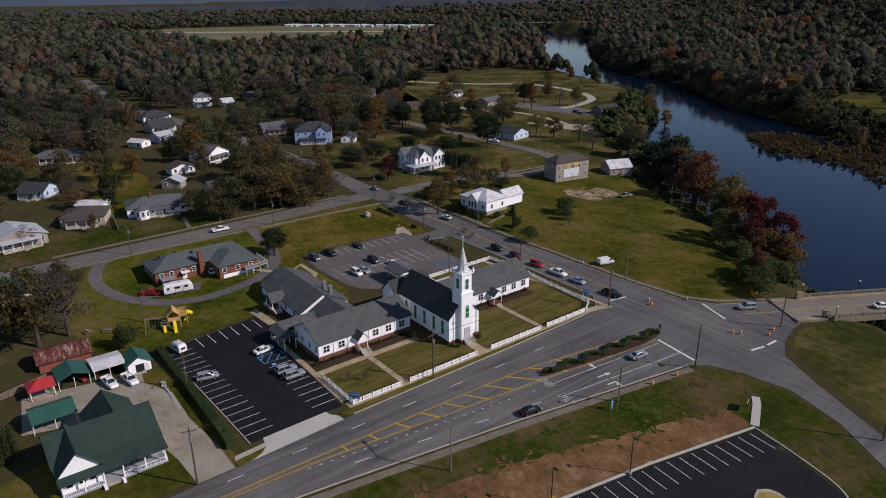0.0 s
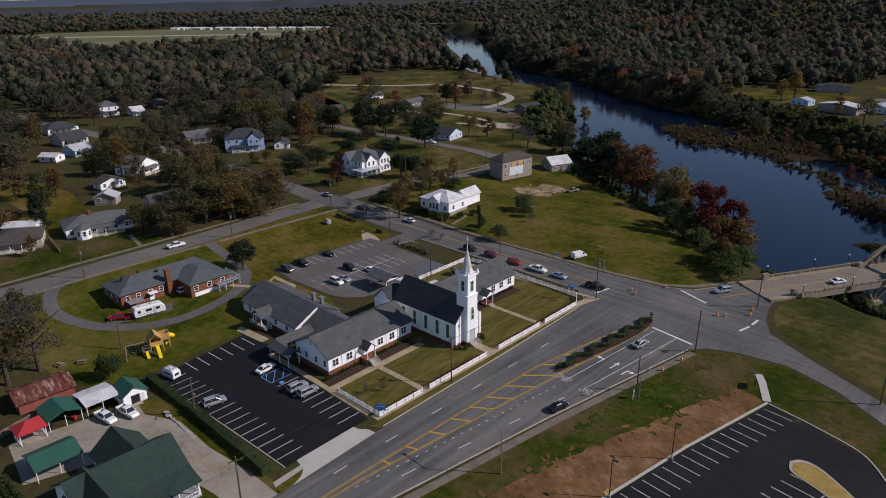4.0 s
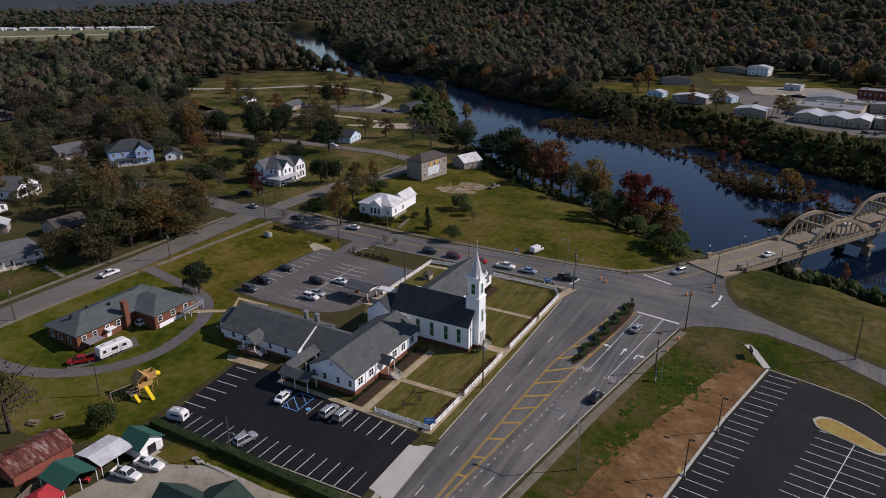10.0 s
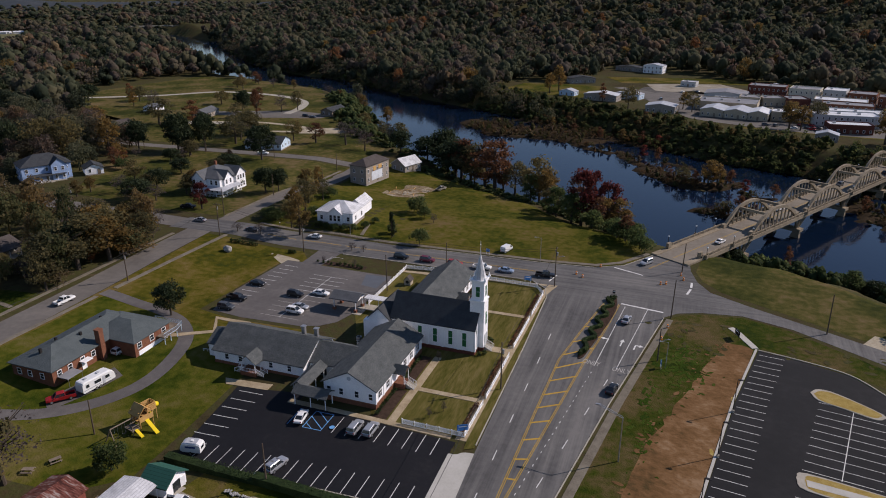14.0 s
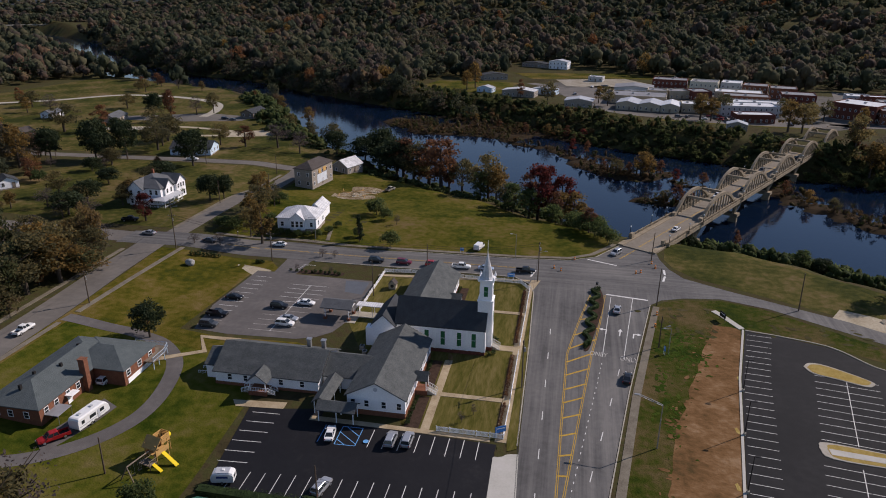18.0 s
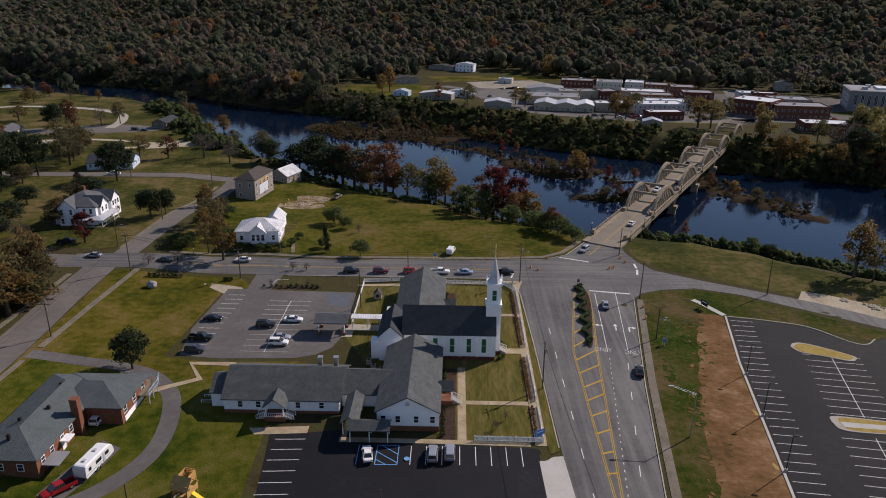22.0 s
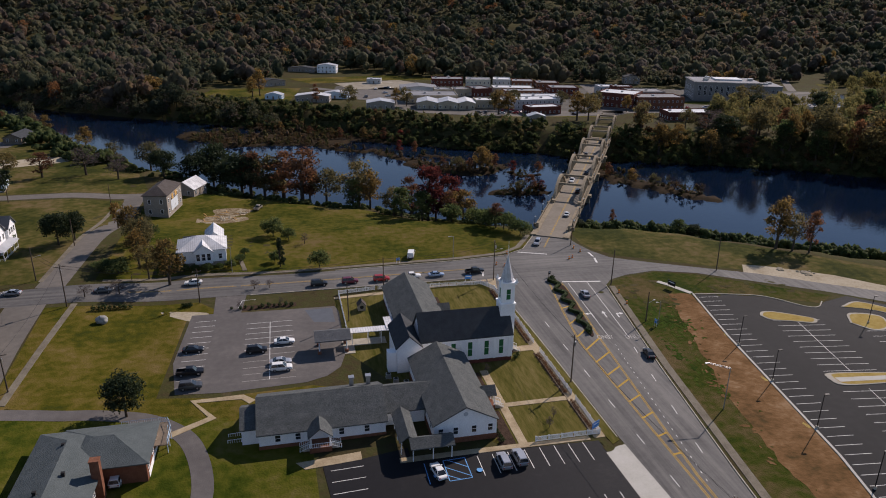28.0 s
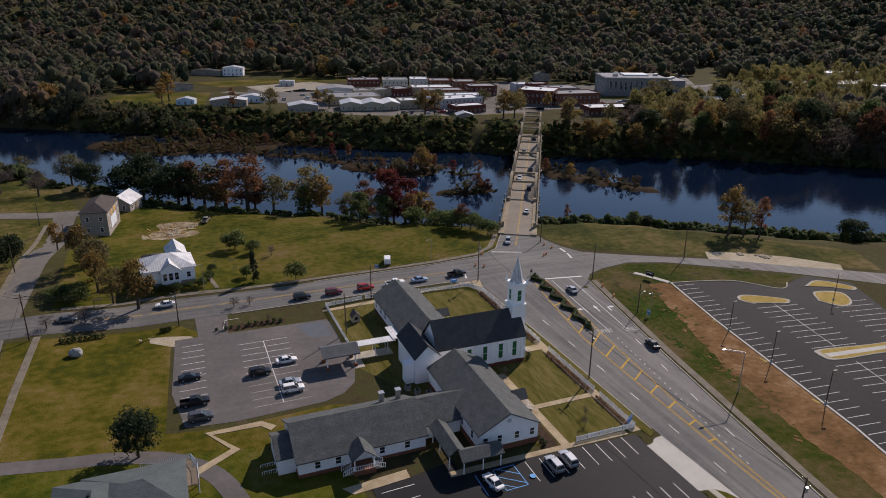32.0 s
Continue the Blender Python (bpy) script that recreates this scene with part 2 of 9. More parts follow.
METALRUST = mat("rusted_tin", [(0.40, (0.05, 0.018, 0.014)), (0.48, (0.11, 0.036, 0.026)), (0.54, (0.16, 0.062, 0.046)), (0.61, (0.26, 0.2, 0.18)), (0.69, (0.36, 0.33, 0.31))], 0.55, 0.6, 0.2, 3.0, fine=2.0, fine_amt=0.45, stretch=(0.35, 2.4, 1))
METALRED = striped("red_metal_roof", (0.42, 0.04, 0.045), (0.28, 0.03, 0.03), "X", 0.4, rough=0.45)
METALGREY = tone("grey_metal_roof", (0.4, 0.41, 0.43), 0.2, scale=0.15, rough=0.45)
ROOFWHITE = tone("white_membrane_roof", (0.58, 0.59, 0.6), 0.22, scale=0.1, rough=0.6)
ROOFGREY = tone("grey_membrane_roof", (0.22, 0.22, 0.23), 0.3, scale=0.1, rough=0.8)
GREENSHUTTER = tone("green_shutter", (0.02, 0.12, 0.045), 0.2, scale=1, rough=0.5)
DARKWOOD = tone("weathered_wood", (0.2, 0.16, 0.12), 0.35, scale=1.2)
POLEWOOD = tone("pole_wood", (0.1, 0.075, 0.055), 0.3, scale=1.0)
FRESHWOOD = tone("fresh_timber", (0.5, 0.3, 0.11), 0.2, scale=1.0)
BARK = tone("bark", (0.07, 0.055, 0.042), 0.35, scale=1.5)
BLACKMETAL = tone("black_metal", (0.025, 0.023, 0.022), 0.2, scale=2, rough=0.5)
STEEL = tone("galvanised_steel", (0.4, 0.4, 0.4), 0.15, scale=2, rough=0.4, metal=0.7)
GLASSDARK = tone("dark_window_glass", (0.02, 0.025, 0.03), 0.3, scale=0.5, rough=0.08, spec=0.5)
RUBBER = tone("rubber", (0.02, 0.02, 0.02), 0.2, scale=3, rough=0.8)
RIM = tone("alloy", (0.5, 0.5, 0.52), 0.1, scale=3, rough=0.3, metal=0.8)
LAMPWHITE = tone("lamp_lens", (0.8, 0.8, 0.78), 0.05, scale=3, rough=0.2)
TAILRED = tone("tail_lens", (0.35, 0.02, 0.02), 0.1, scale=3, rough=0.2)
YELLOWPLASTIC = tone("yellow_plastic", (0.75, 0.55, 0.02), 0.08, scale=1, rough=0.4)
SIGNBLUE = tone("sign_blue", (0.05, 0.2, 0.5), 0.15, scale=1, rough=0.5)
ORANGE = tone("orange_barrier", (0.7, 0.22, 0.03), 0.15, scale=2, rough=0.5)
PLYWOOD = tone("osb_board", (0.55, 0.33, 0.12), 0.2, scale=1)
STONE = tone("grey_stone", (0.32, 0.31, 0.29), 0.3, scale=0.8)
CABLE = tone("cable", (0.03, 0.03, 0.03), 0.1, scale=1)
LIMESTONE = tone("limestone", (0.24, 0.235, 0.225), 0.15, scale=0.15)

# foliage: colour drifts from crown to crown, and from leaf to leaf
OAK = mat("dark_green_leaves", [(0.25, (0.015, 0.026, 0.014)), (0.5, (0.032, 0.046, 0.021)), (0.75, (0.054, 0.065, 0.028))], 0.2, 0.7, island=0.3, obrand=0.2, trans=0.35)
OLIVE = mat("olive_leaves", [(0.25, (0.067, 0.068, 0.037)), (0.5, (0.131, 0.114, 0.053)), (0.75, (0.236, 0.175, 0.067))], 0.2, 0.75, island=0.3, obrand=0.3, trans=0.65)
GOLD = mat("golden_leaves", [(0.25, (0.102, 0.076, 0.033)), (0.5, (0.181, 0.121, 0.043)), (0.75, (0.318, 0.190, 0.056))], 0.2, 0.75, island=0.3, obrand=0.25, trans=0.65)
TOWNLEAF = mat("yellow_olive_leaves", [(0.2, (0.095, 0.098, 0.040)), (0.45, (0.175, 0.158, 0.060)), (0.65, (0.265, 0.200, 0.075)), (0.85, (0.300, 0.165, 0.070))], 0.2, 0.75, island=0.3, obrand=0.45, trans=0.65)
GARDENLEAF = mat("garden_tree_leaves", [(0.1, (0.050, 0.064, 0.030)), (0.35, (0.088, 0.096, 0.042)), (0.55, (0.140, 0.118, 0.050)), (0.75, (0.150, 0.110, 0.066)), (0.92, (0.215, 0.142, 0.056))], 0.03, 0.8, island=0.25, obrand=0.2, trans=0.6, tint=0.7)
RUST = mat("russet_leaves", [(0.25, (0.078, 0.040, 0.027)), (0.5, (0.165, 0.076, 0.040)), (0.75, (0.288, 0.138, 0.055))], 0.2, 0.75, island=0.3, obrand=0.25, trans=0.55)
REDLEAF = mat("crimson_leaves", [(0.25, (0.051, 0.016, 0.016)), (0.5, (0.114, 0.028, 0.025)), (0.75, (0.228, 0.057, 0.036))], 0.2, 0.75, island=0.3, obrand=0.2, trans=0.55)
TWIGS = mat("bare_twigs", [(0.25, (0.055, 0.046, 0.046)), (0.5, (0.104, 0.083, 0.079)), (0.75, (0.159, 0.123, 0.110))], 0.2, 0.85, island=0.3, obrand=0.2, trans=0.55)
SHRUB = mat("shrub_leaves", [(0.25, (0.033, 0.055, 0.024)), (0.5, (0.077, 0.109, 0.038)), (0.75, (0.167, 0.176, 0.065))], 0.15, 0.75, island=0.3, obrand=0.15, trans=0.65)
HEDGE = mat("hedge_leaves", [(0.3, (0.019, 0.031, 0.012)), (0.5, (0.034, 0.056, 0.019)), (0.7, (0.062, 0.085, 0.028))], 0.6, 0.75, island=0.35, trans=0.3)
# greyed and blued for bare twigs and for distance haze put into the colour
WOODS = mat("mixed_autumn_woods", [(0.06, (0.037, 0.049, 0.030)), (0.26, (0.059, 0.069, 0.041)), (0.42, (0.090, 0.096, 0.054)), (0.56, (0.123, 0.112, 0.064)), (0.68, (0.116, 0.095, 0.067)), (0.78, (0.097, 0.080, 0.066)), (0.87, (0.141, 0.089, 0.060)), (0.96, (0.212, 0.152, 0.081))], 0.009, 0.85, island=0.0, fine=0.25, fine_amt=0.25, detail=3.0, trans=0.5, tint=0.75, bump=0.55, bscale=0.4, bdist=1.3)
RIVERSHRUB = mat("riverside_scrub", [(0.1, (0.037, 0.054, 0.021)), (0.35, (0.066, 0.086, 0.031)), (0.6, (0.095, 0.103, 0.037)), (0.78, (0.124, 0.106, 0.042)), (0.9, (0.143, 0.090, 0.040)), (0.97, (0.143, 0.057, 0.037))], 0.04, 0.85, island=0.1, fine=0.9, fine_amt=0.3, detail=1.5, trans=0.65, tint=0.7)
ISLANDSCRUB = mat("island_scrub", [(0.1, (0.054, 0.059, 0.020)), (0.35, (0.092, 0.075, 0.027)), (0.55, (0.105, 0.062, 0.030)), (0.75, (0.077, 0.057, 0.039)), (0.95, (0.155, 0.085, 0.031))], 0.05, 0.85, island=0.12, fine=0.9, fine_amt=0.3, detail=1.5, trans=0.35, tint=0.8)

# ---- mesh helpers ----


def finish(name, bm, material, smooth=False):
    me = bpy.data.meshes.new(name)
    bm.to_mesh(me)
    bm.free()
    me.materials.append(material)
    if smooth:
        me.polygons.foreach_set("use_smooth", [True] * len(me.polygons))
    return me


def part(name, bm, material, parent=None, label="", smooth=False):
    """Links a bmesh, or a mesh that is shared, as one mesh object under a thing."""
    me = finish(name, bm, material, smooth) if isinstance(bm, bmesh.types.BMesh) else bm
    ob = new(name, me)
    if parent:
        ob.parent = parent
    if label:
        tagged(ob, label)
    return ob


def thing(name, label, category, m=None, group="", kind=""):
    ob = new(name)
    ob.empty_display_size = 0.3
    if m is not None:
        ob.matrix_basis = m
    return tagged(ob, label, category, group, kind)


def BM():
    return bmesh.new()


def box(bm, x0, x1, y0, y1, z0, z1):
    v = [bm.verts.new((x, y, z)) for z in (z0, z1) for x, y in ((x0, y0), (x1, y0), (x1, y1), (x0, y1))]
    for f in ((3, 2, 1, 0), (4, 5, 6, 7), (0, 1, 5, 4), (1, 2, 6, 5), (2, 3, 7, 6), (3, 0, 4, 7)):
        bm.faces.new([v[i] for i in f])
    return bm


def solid(bm, pts, z0, z1):
    """An upright prism on a plan polygon."""
    lo = [bm.verts.new((x, y, z0)) for x, y in pts]
    hi = [bm.verts.new((x, y, z1)) for x, y in pts]
    n = len(pts)
    bm.faces.new(lo[::-1])
    bm.faces.new(hi)
    for i in range(n):
        bm.faces.new((lo[i], lo[(i + 1) % n], hi[(i + 1) % n], hi[i]))
    bmesh.ops.recalc_face_normals(bm, faces=bm.faces[:])
    return bm


def hull(bm, rings, cap=True):
    """Skin over rings of points, each with as many points."""
    vs = [[bm.verts.new(p) for p in r] for r in rings]
    n = len(vs[0])
    for a, b in zip(vs, vs[1:]):
        for i in range(n):
            bm.faces.new((a[i], a[(i + 1) % n], b[(i + 1) % n], b[i]))
    if cap:
        bm.faces.new(vs[0][::-1])
        bm.faces.new(vs[-1])
    bmesh.ops.recalc_face_normals(bm, faces=bm.faces[:])
    return bm


def rod(bm, a, b, r, r2=None, n=6):
    a, b = Vector(a), Vector(b)
    q = (b - a).to_track_quat("Z", "Y").to_matrix()
    r2 = r if r2 is None else r2
    rings = [[p + q @ Vector((k * math.cos(2 * math.pi * i / n), k * math.sin(2 * math.pi * i / n), 0)) for i in range(n)] for p, k in ((a, r), (b, max(r2, 0.002)))]
    vs = [[bm.verts.new(p) for p in ring] for ring in rings]
    for i in range(n):
        bm.faces.new((vs[0][i], vs[0][(i + 1) % n], vs[1][(i + 1) % n], vs[1][i]))
    bm.faces.new(vs[0][::-1])
    bm.faces.new(vs[1])
    return bm


def gable(bm, x0, x1, y0, y1, ze, zr, axis="x", over=0.4, t=0.22):
    """A gable roof of two slabs, ridge along axis, overhanging the walls."""
    if axis == "y":
        tmp = BM()
        gable(tmp, y0, y1, x0, x1, ze, zr, "x", over, t)
        tmp.verts.ensure_lookup_table()
        vm = {v: bm.verts.new((v.co.y, v.co.x, v.co.z)) for v in tmp.verts}
        for f in tmp.faces:
            bm.faces.new([vm[v] for v in f.verts][::-1])
        tmp.free()
        return bm
    yc = (y0 + y1) / 2
    s = (zr - ze) / (yc - y0)
    lo = ze - s * over
    prof = [(y0 - over, lo), (yc, zr), (y1 + over, lo), (y1 + over, lo + t), (yc, zr + t * 1.15), (y0 - over, lo + t)]
    hull(bm, [[(x, y, z) for y, z in prof] for x in (x0 - over, x1 + over)])
    return bm


def gable_wall(bm, x0, x1, y0, y1, z0, ze, zr, axis="x"):
    """House walls with gable ends as one closed body."""
    if axis == "x":
        yc = (y0 + y1) / 2
        hull(bm, [[(x, y0, z0), (x, y1, z0), (x, y1, ze), (x, yc, zr - 0.02), (x, y0, ze)] for x in (x0, x1)])
    else:
        xc = (x0 + x1) / 2
        hull(bm, [[(x0, y, z0), (x1, y, z0), (x1, y, ze), (xc, y, zr - 0.02), (x0, y, ze)] for y in (y0, y1)])
    return bm


def hip(bm, x0, x1, y0, y1, ze, zr, over=0.5, t=0.2):
    x0, x1, y0, y1 = x0 - over, x1 + over, y0 - over, y1 + over
    w, d = x1 - x0, y1 - y0
    k = min(w, d) / 2
    yc, xc = (y0 + y1) / 2, (x0 + x1) / 2
    a, b = ((x0 + k, yc), (x1 - k, yc)) if w >= d else ((xc, y0 + k), (xc, y1 - k))
    ring = [(x0, y0), (x1, y0), (x1, y1), (x0, y1)]
    lo = [bm.verts.new((x, y, ze)) for x, y in ring]
    mid = [bm.verts.new((x, y, ze + t)) for x, y in ring]
    if abs(w - d) < 0.05:
        top = [bm.verts.new((xc, yc, zr))]
        for i in range(4):
            bm.faces.new((mid[i], mid[(i + 1) % 4], top[0]))
    else:
        A, B = bm.verts.new((*a, zr)), bm.verts.new((*b, zr))
        if w > d:
            for f in ((mid[0], mid[1], B, A), (mid[1], mid[2], B), (mid[2], mid[3], A, B), (mid[3], mid[0], A)):
                bm.faces.new(f)
        else:
            for f in ((mid[0], mid[1], A), (mid[1], mid[2], B, A), (mid[2], mid[3], B), (mid[3], mid[0], A, B)):
                bm.faces.new(f)
    for i in range(4):
        bm.faces.new((lo[i], lo[(i + 1) % 4], mid[(i + 1) % 4], mid[i]))
    bm.faces.new(lo[::-1])
    bmesh.ops.recalc_face_normals(bm, faces=bm.faces[:])
    return bm


# ---- terrain ----
NEAR_BANK = [(-1700, 1040), (-1200, 985), (-980, 935), (-800, 838), (-470, 516), (-400, 460), (-325, 430), (-250, 398), (-210, 370), (-168, 312), (-145, 262), (-115, 231), (-85, 207), (-56, 182), (-28, 168), (2, 152), (18, 133), (36, 122), (64, 114), (98, 101), (131, 77), (180, 47), (300, -30), (600, -250), (1500, -900)]
FAR_BANK = [(-1700, 1150), (-1200, 1085), (-950, 1030), (-740, 905), (-623, 764), (-475, 610), (-375, 540), (-281, 500), (-200, 434), (-120, 386), (-80, 362), (-37, 335), (20, 290), (52, 266), (100, 246), (125, 222), (170, 208), (214, 190), (251, 165), (293, 138), (420, 60), (700, -130), (1600, -790)]
WATER = -9.0


def ss(a, b, x):
    t = np.clip((x - a) / (b - a), 0, 1)
    return t * t * (3 - 2 * t)


def line_distance(x, y, pts):
    d = np.full(np.shape(x), 1e9)
    for (ax, ay), (bx, by) in zip(pts, pts[1:]):
        ux, uy = bx - ax, by - ay
        k = np.clip(((x - ax) * ux + (y - ay) * uy) / (ux * ux + uy * uy), 0, 1)
        d = np.minimum(d, np.hypot(x - ax - k * ux, y - ay - k * uy))
    return d


def inside(x, y, pts):
    r = np.zeros(np.shape(x), bool)
    for (ax, ay), (bx, by) in zip(pts, pts[1:] + pts[:1]):
        if ay != by:
            r ^= ((ay > y) != (by > y)) & (x < (bx - ax) * (y - ay) / (by - ay) + ax)
    return r


RIVER = NEAR_BANK + FAR_BANK[::-1]


def rough_noise(x, y):
    return np.sin(x * 0.031 + 1.3) * np.cos(y * 0.027 - 0.4) + 0.5 * np.sin(x * 0.083 - y * 0.061) + 0.3 * np.cos(x * 0.19 + y * 0.15)


def heights(x, y):
    x, y = np.asarray(x, float), np.asarray(y, float)
    near = -1.5 * np.exp(-(((x + 52) / 26) ** 2 + ((y + 52) / 28) ** 2)) + 1.8 * ss(-78, -106, x)
    near = near - 3.0 * ss(98, 135, y) * ss(-132, -108, x) - 1.3 * ss(120, 170, y) * ss(-108, -132, x) + 2.0 * np.exp(-(((x + 72) / 14) ** 2 + ((y - 80) / 16) ** 2))
    near = near + 22 * ss(1500, 4200, np.hypot(x, y))
    far = 2.0 + 28 * ss(1900, 4200, np.hypot(x, y))
    s = np.maximum((x + 150) * 0.245 + (y - 620) * 0.969, (x - 460) * 0.75 + (y - 480) * 0.66)
    bearing = np.degrees(np.arctan2(x + 40, y + 130))
    amp = 14 + 88 * ss(-33, -14, bearing)
    far = far + amp * ss(-10, 850, s) + 5 * rough_noise(x * 0.35, y * 0.35) * ss(0, 250, s)
    dn, df = line_distance(x, y, NEAR_BANK), line_distance(x, y, FAR_BANK)
    wet = inside(x, y, RIVER)
    d = np.minimum(dn, df)
    bank = ss(0, np.where(y < 190, 30, 15), d + 1.5 * rough_noise(x * 3, y * 3))
    bank_far = ss(0, 24, d + 2 * rough_noise(x * 2, y * 2))
    base = np.where(df < dn, far, near)
    k = np.where(df < dn, bank_far, bank)
    dry = (WATER - 0.4) * (1 - k) + base * k
    return np.where(wet, WATER - 0.4 - np.minimum(d * 0.3, 4), dry)


def h(x, y):
    return float(heights(np.array([x]), np.array([y]))[0])


def axis_steps(lo, hi, step, far):
    mid = list(np.arange(lo, hi + 0.1, step))
    up, dn, s = [hi], [lo], step
    while up[-1] < far:
        s = min(s * 1.1, 13) if up[-1] - hi < 900 else s * 1.2
        up.append(up[-1] + s)
        dn.append(dn[-1] - s)
    return np.array(dn[:0:-1] + mid + up[1:])


def grid_mesh(name, xs, ys, zs, material):
    nx, ny = len(xs), len(ys)
    X, Y = np.meshgrid(xs, ys)
    co = np.stack([X, Y, zs], -1).reshape(-1, 3)
    i = (np.arange(ny - 1)[:, None] * nx + np.arange(nx - 1)[None]).ravel()
    quads = np.stack([i, i + 1, i + 1 + nx, i + nx], 1)
    me = bpy.data.meshes.new(name)
    quad_mesh(me, co, quads)
    me.materials.append(material)
    me.polygons.foreach_set("use_smooth", np.ones(len(quads), bool))
    return me


def quad_mesh(me, co, quads):
    me.vertices.add(len(co))
    me.vertices.foreach_set("co", np.asarray(co, np.float32).ravel())
    n, k = quads.shape
    me.loops.add(n * k)
    me.loops.foreach_set("vertex_index", quads.astype(np.int32).ravel())
    me.polygons.add(n)
    me.polygons.foreach_set("loop_start", np.arange(0, n * k, k, dtype=np.int32))
    me.update(calc_edges=True)


gx, gy = axis_steps(-280, 260, 4, 4600), axis_steps(-200, 440, 4, 4600)
GX, GY = np.meshgrid(gx, gy)
ground = tagged(new("ground", grid_mesh("ground", gx, gy, heights(GX, GY), GROUND)), "wide grassy and leafy valley ground with river banks", "ground", kind="structure")

wm = bpy.data.materials.new("river_water")
wm.use_nodes = True
wb = wm.node_tree.nodes["Principled BSDF"]
# part of the reflected sky's blue is put into the base colour
wb.inputs["Base Color"].default_value = (0.003, 0.009, 0.023, 1)
wb.inputs["Roughness"].default_value = 0.05
wb.inputs["Specular IOR Level"].default_value = 0.5
wb.inputs["IOR"].default_value = 1.25
wgeo = wm.node_tree.nodes.new("ShaderNodeNewGeometry")
wtex = wm.node_tree.nodes.new("ShaderNodeTexNoise")
wtex.inputs["Scale"].default_value = 0.6
wtex.inputs["Detail"].default_value = 3
wbump = wm.node_tree.nodes.new("ShaderNodeBump")
wbump.inputs["Strength"].default_value = 0.06
wbump.inputs["Distance"].default_value = 0.5
wm.node_tree.links.new(wgeo.outputs["Position"], wtex.inputs["Vector"])
wm.node_tree.links.new(wtex.outputs[0], wbump.inputs["Height"])
wm.node_tree.links.new(wbump.outputs[0], wb.inputs["Normal"])
bm = BM()
bm.faces.new([bm.verts.new((x, y, WATER)) for x, y in ((-2200, -1200), (2200, -1200), (2200, 2200), (-2200, 2200))])
tagged(part("water", bm, wm), "still dark blue river water", "water", kind="structure")


def sheet(name, poly, material, lift=0.03, parent=None, edge=0.0, label="", category=""):
    """A flat surface draped over the ground; edge: depth of its kerb."""
    bm = BM()
    bm.faces.new([bm.verts.new((x, y, 0)) for x, y in poly])
    bmesh.ops.triangulate(bm, faces=bm.faces[:])
    xs, ys = [p[0] for p in poly], [p[1] for p in poly]
    sx, sy = np.meshgrid(np.linspace(min(xs), max(xs), 12), np.linspace(min(ys), max(ys), 12))
    hh = heights(sx, sy)
    if hh.max() - hh.min() > 0.01:
        for ax, lo, hi in ((0, min(xs), max(xs)), (1, min(ys), max(ys))):
            for k in np.arange(math.ceil(lo / 4) * 4, hi, 4):
                co, no = [0, 0, 0], [0, 0, 0]
                co[ax], no[ax] = k, 1
                bmesh.ops.bisect_plane(bm, geom=bm.verts[:] + bm.edges[:] + bm.faces[:], plane_co=co, plane_no=no)
    co = np.array([v.co[:2] for v in bm.verts])
    z = heights(co[:, 0], co[:, 1]) + lift
    for v, k in zip(bm.verts, z):
        v.co.z = k
    bmesh.ops.recalc_face_normals(bm, faces=bm.faces[:])
    if sum(f.normal.z for f in bm.faces) < 0:
        bmesh.ops.reverse_faces(bm, faces=bm.faces[:])
    if edge:
        be = [e for e in bm.edges if len(e.link_faces) == 1]
        g = bmesh.ops.extrude_edge_only(bm, edges=be)
        for v in g["geom"]:
            if isinstance(v, bmesh.types.BMVert):
                v.co.z -= edge
    ob = part(name, bm, material, parent)
    if parent is None:
        tagged(ob, label, category or name.replace("_", " "), kind="structure")
    return ob


def band(pts, w, closed=False):
    """Outline of a strip of width w along a line."""
    P = [Vector((x, y)) for x, y in pts]
    L_, R_ = [], []
    for i, p in enumerate(P):
        a, b = P[max(i - 1, 0)], P[min(i + 1, len(P) - 1)]
        n = Vector((-(b - a).y, (b - a).x)).normalized() * w / 2
        L_.append(tuple(p + n))
        R_.append(tuple(p - n))
    return L_ + R_[::-1]


def ragged(line, step, amp, seed):
    """A line cut into short pieces and shaken sideways, for edges of bare earth."""
    rr = random.Random(seed)
    out = []
    for (ax, ay), (bx, by) in zip(line, line[1:]):
        n = max(1, int(math.hypot(bx - ax, by - ay) / step))
        for k in range(n):
            out.append((ax + (bx - ax) * k / n + rr.uniform(-amp, amp), ay + (by - ay) * k / n + rr.uniform(-amp, amp)))
    return out


def curve(pts, n=6):
    """A smooth line through points."""
    P = [np.array(p, float) for p in pts]
    P = [2 * P[0] - P[1]] + P + [2 * P[-1] - P[-2]]
    out = []
    for a, b, c, d in zip(P, P[1:], P[2:], P[3:]):
        for t in np.linspace(0, 1, n, endpoint=False):
            out.append(tuple(0.5 * (2 * b + (c - a) * t + (2 * a - 5 * b + 4 * c - d) * t ** 2 + (3 * b - a - 3 * c + d) * t ** 3)))
    return out + [tuple(P[-2])]


def stripe(parent, a, b, w, material, lift, name="road_marking"):
    sheet(name, band([a, b], w), material, lift, parent)

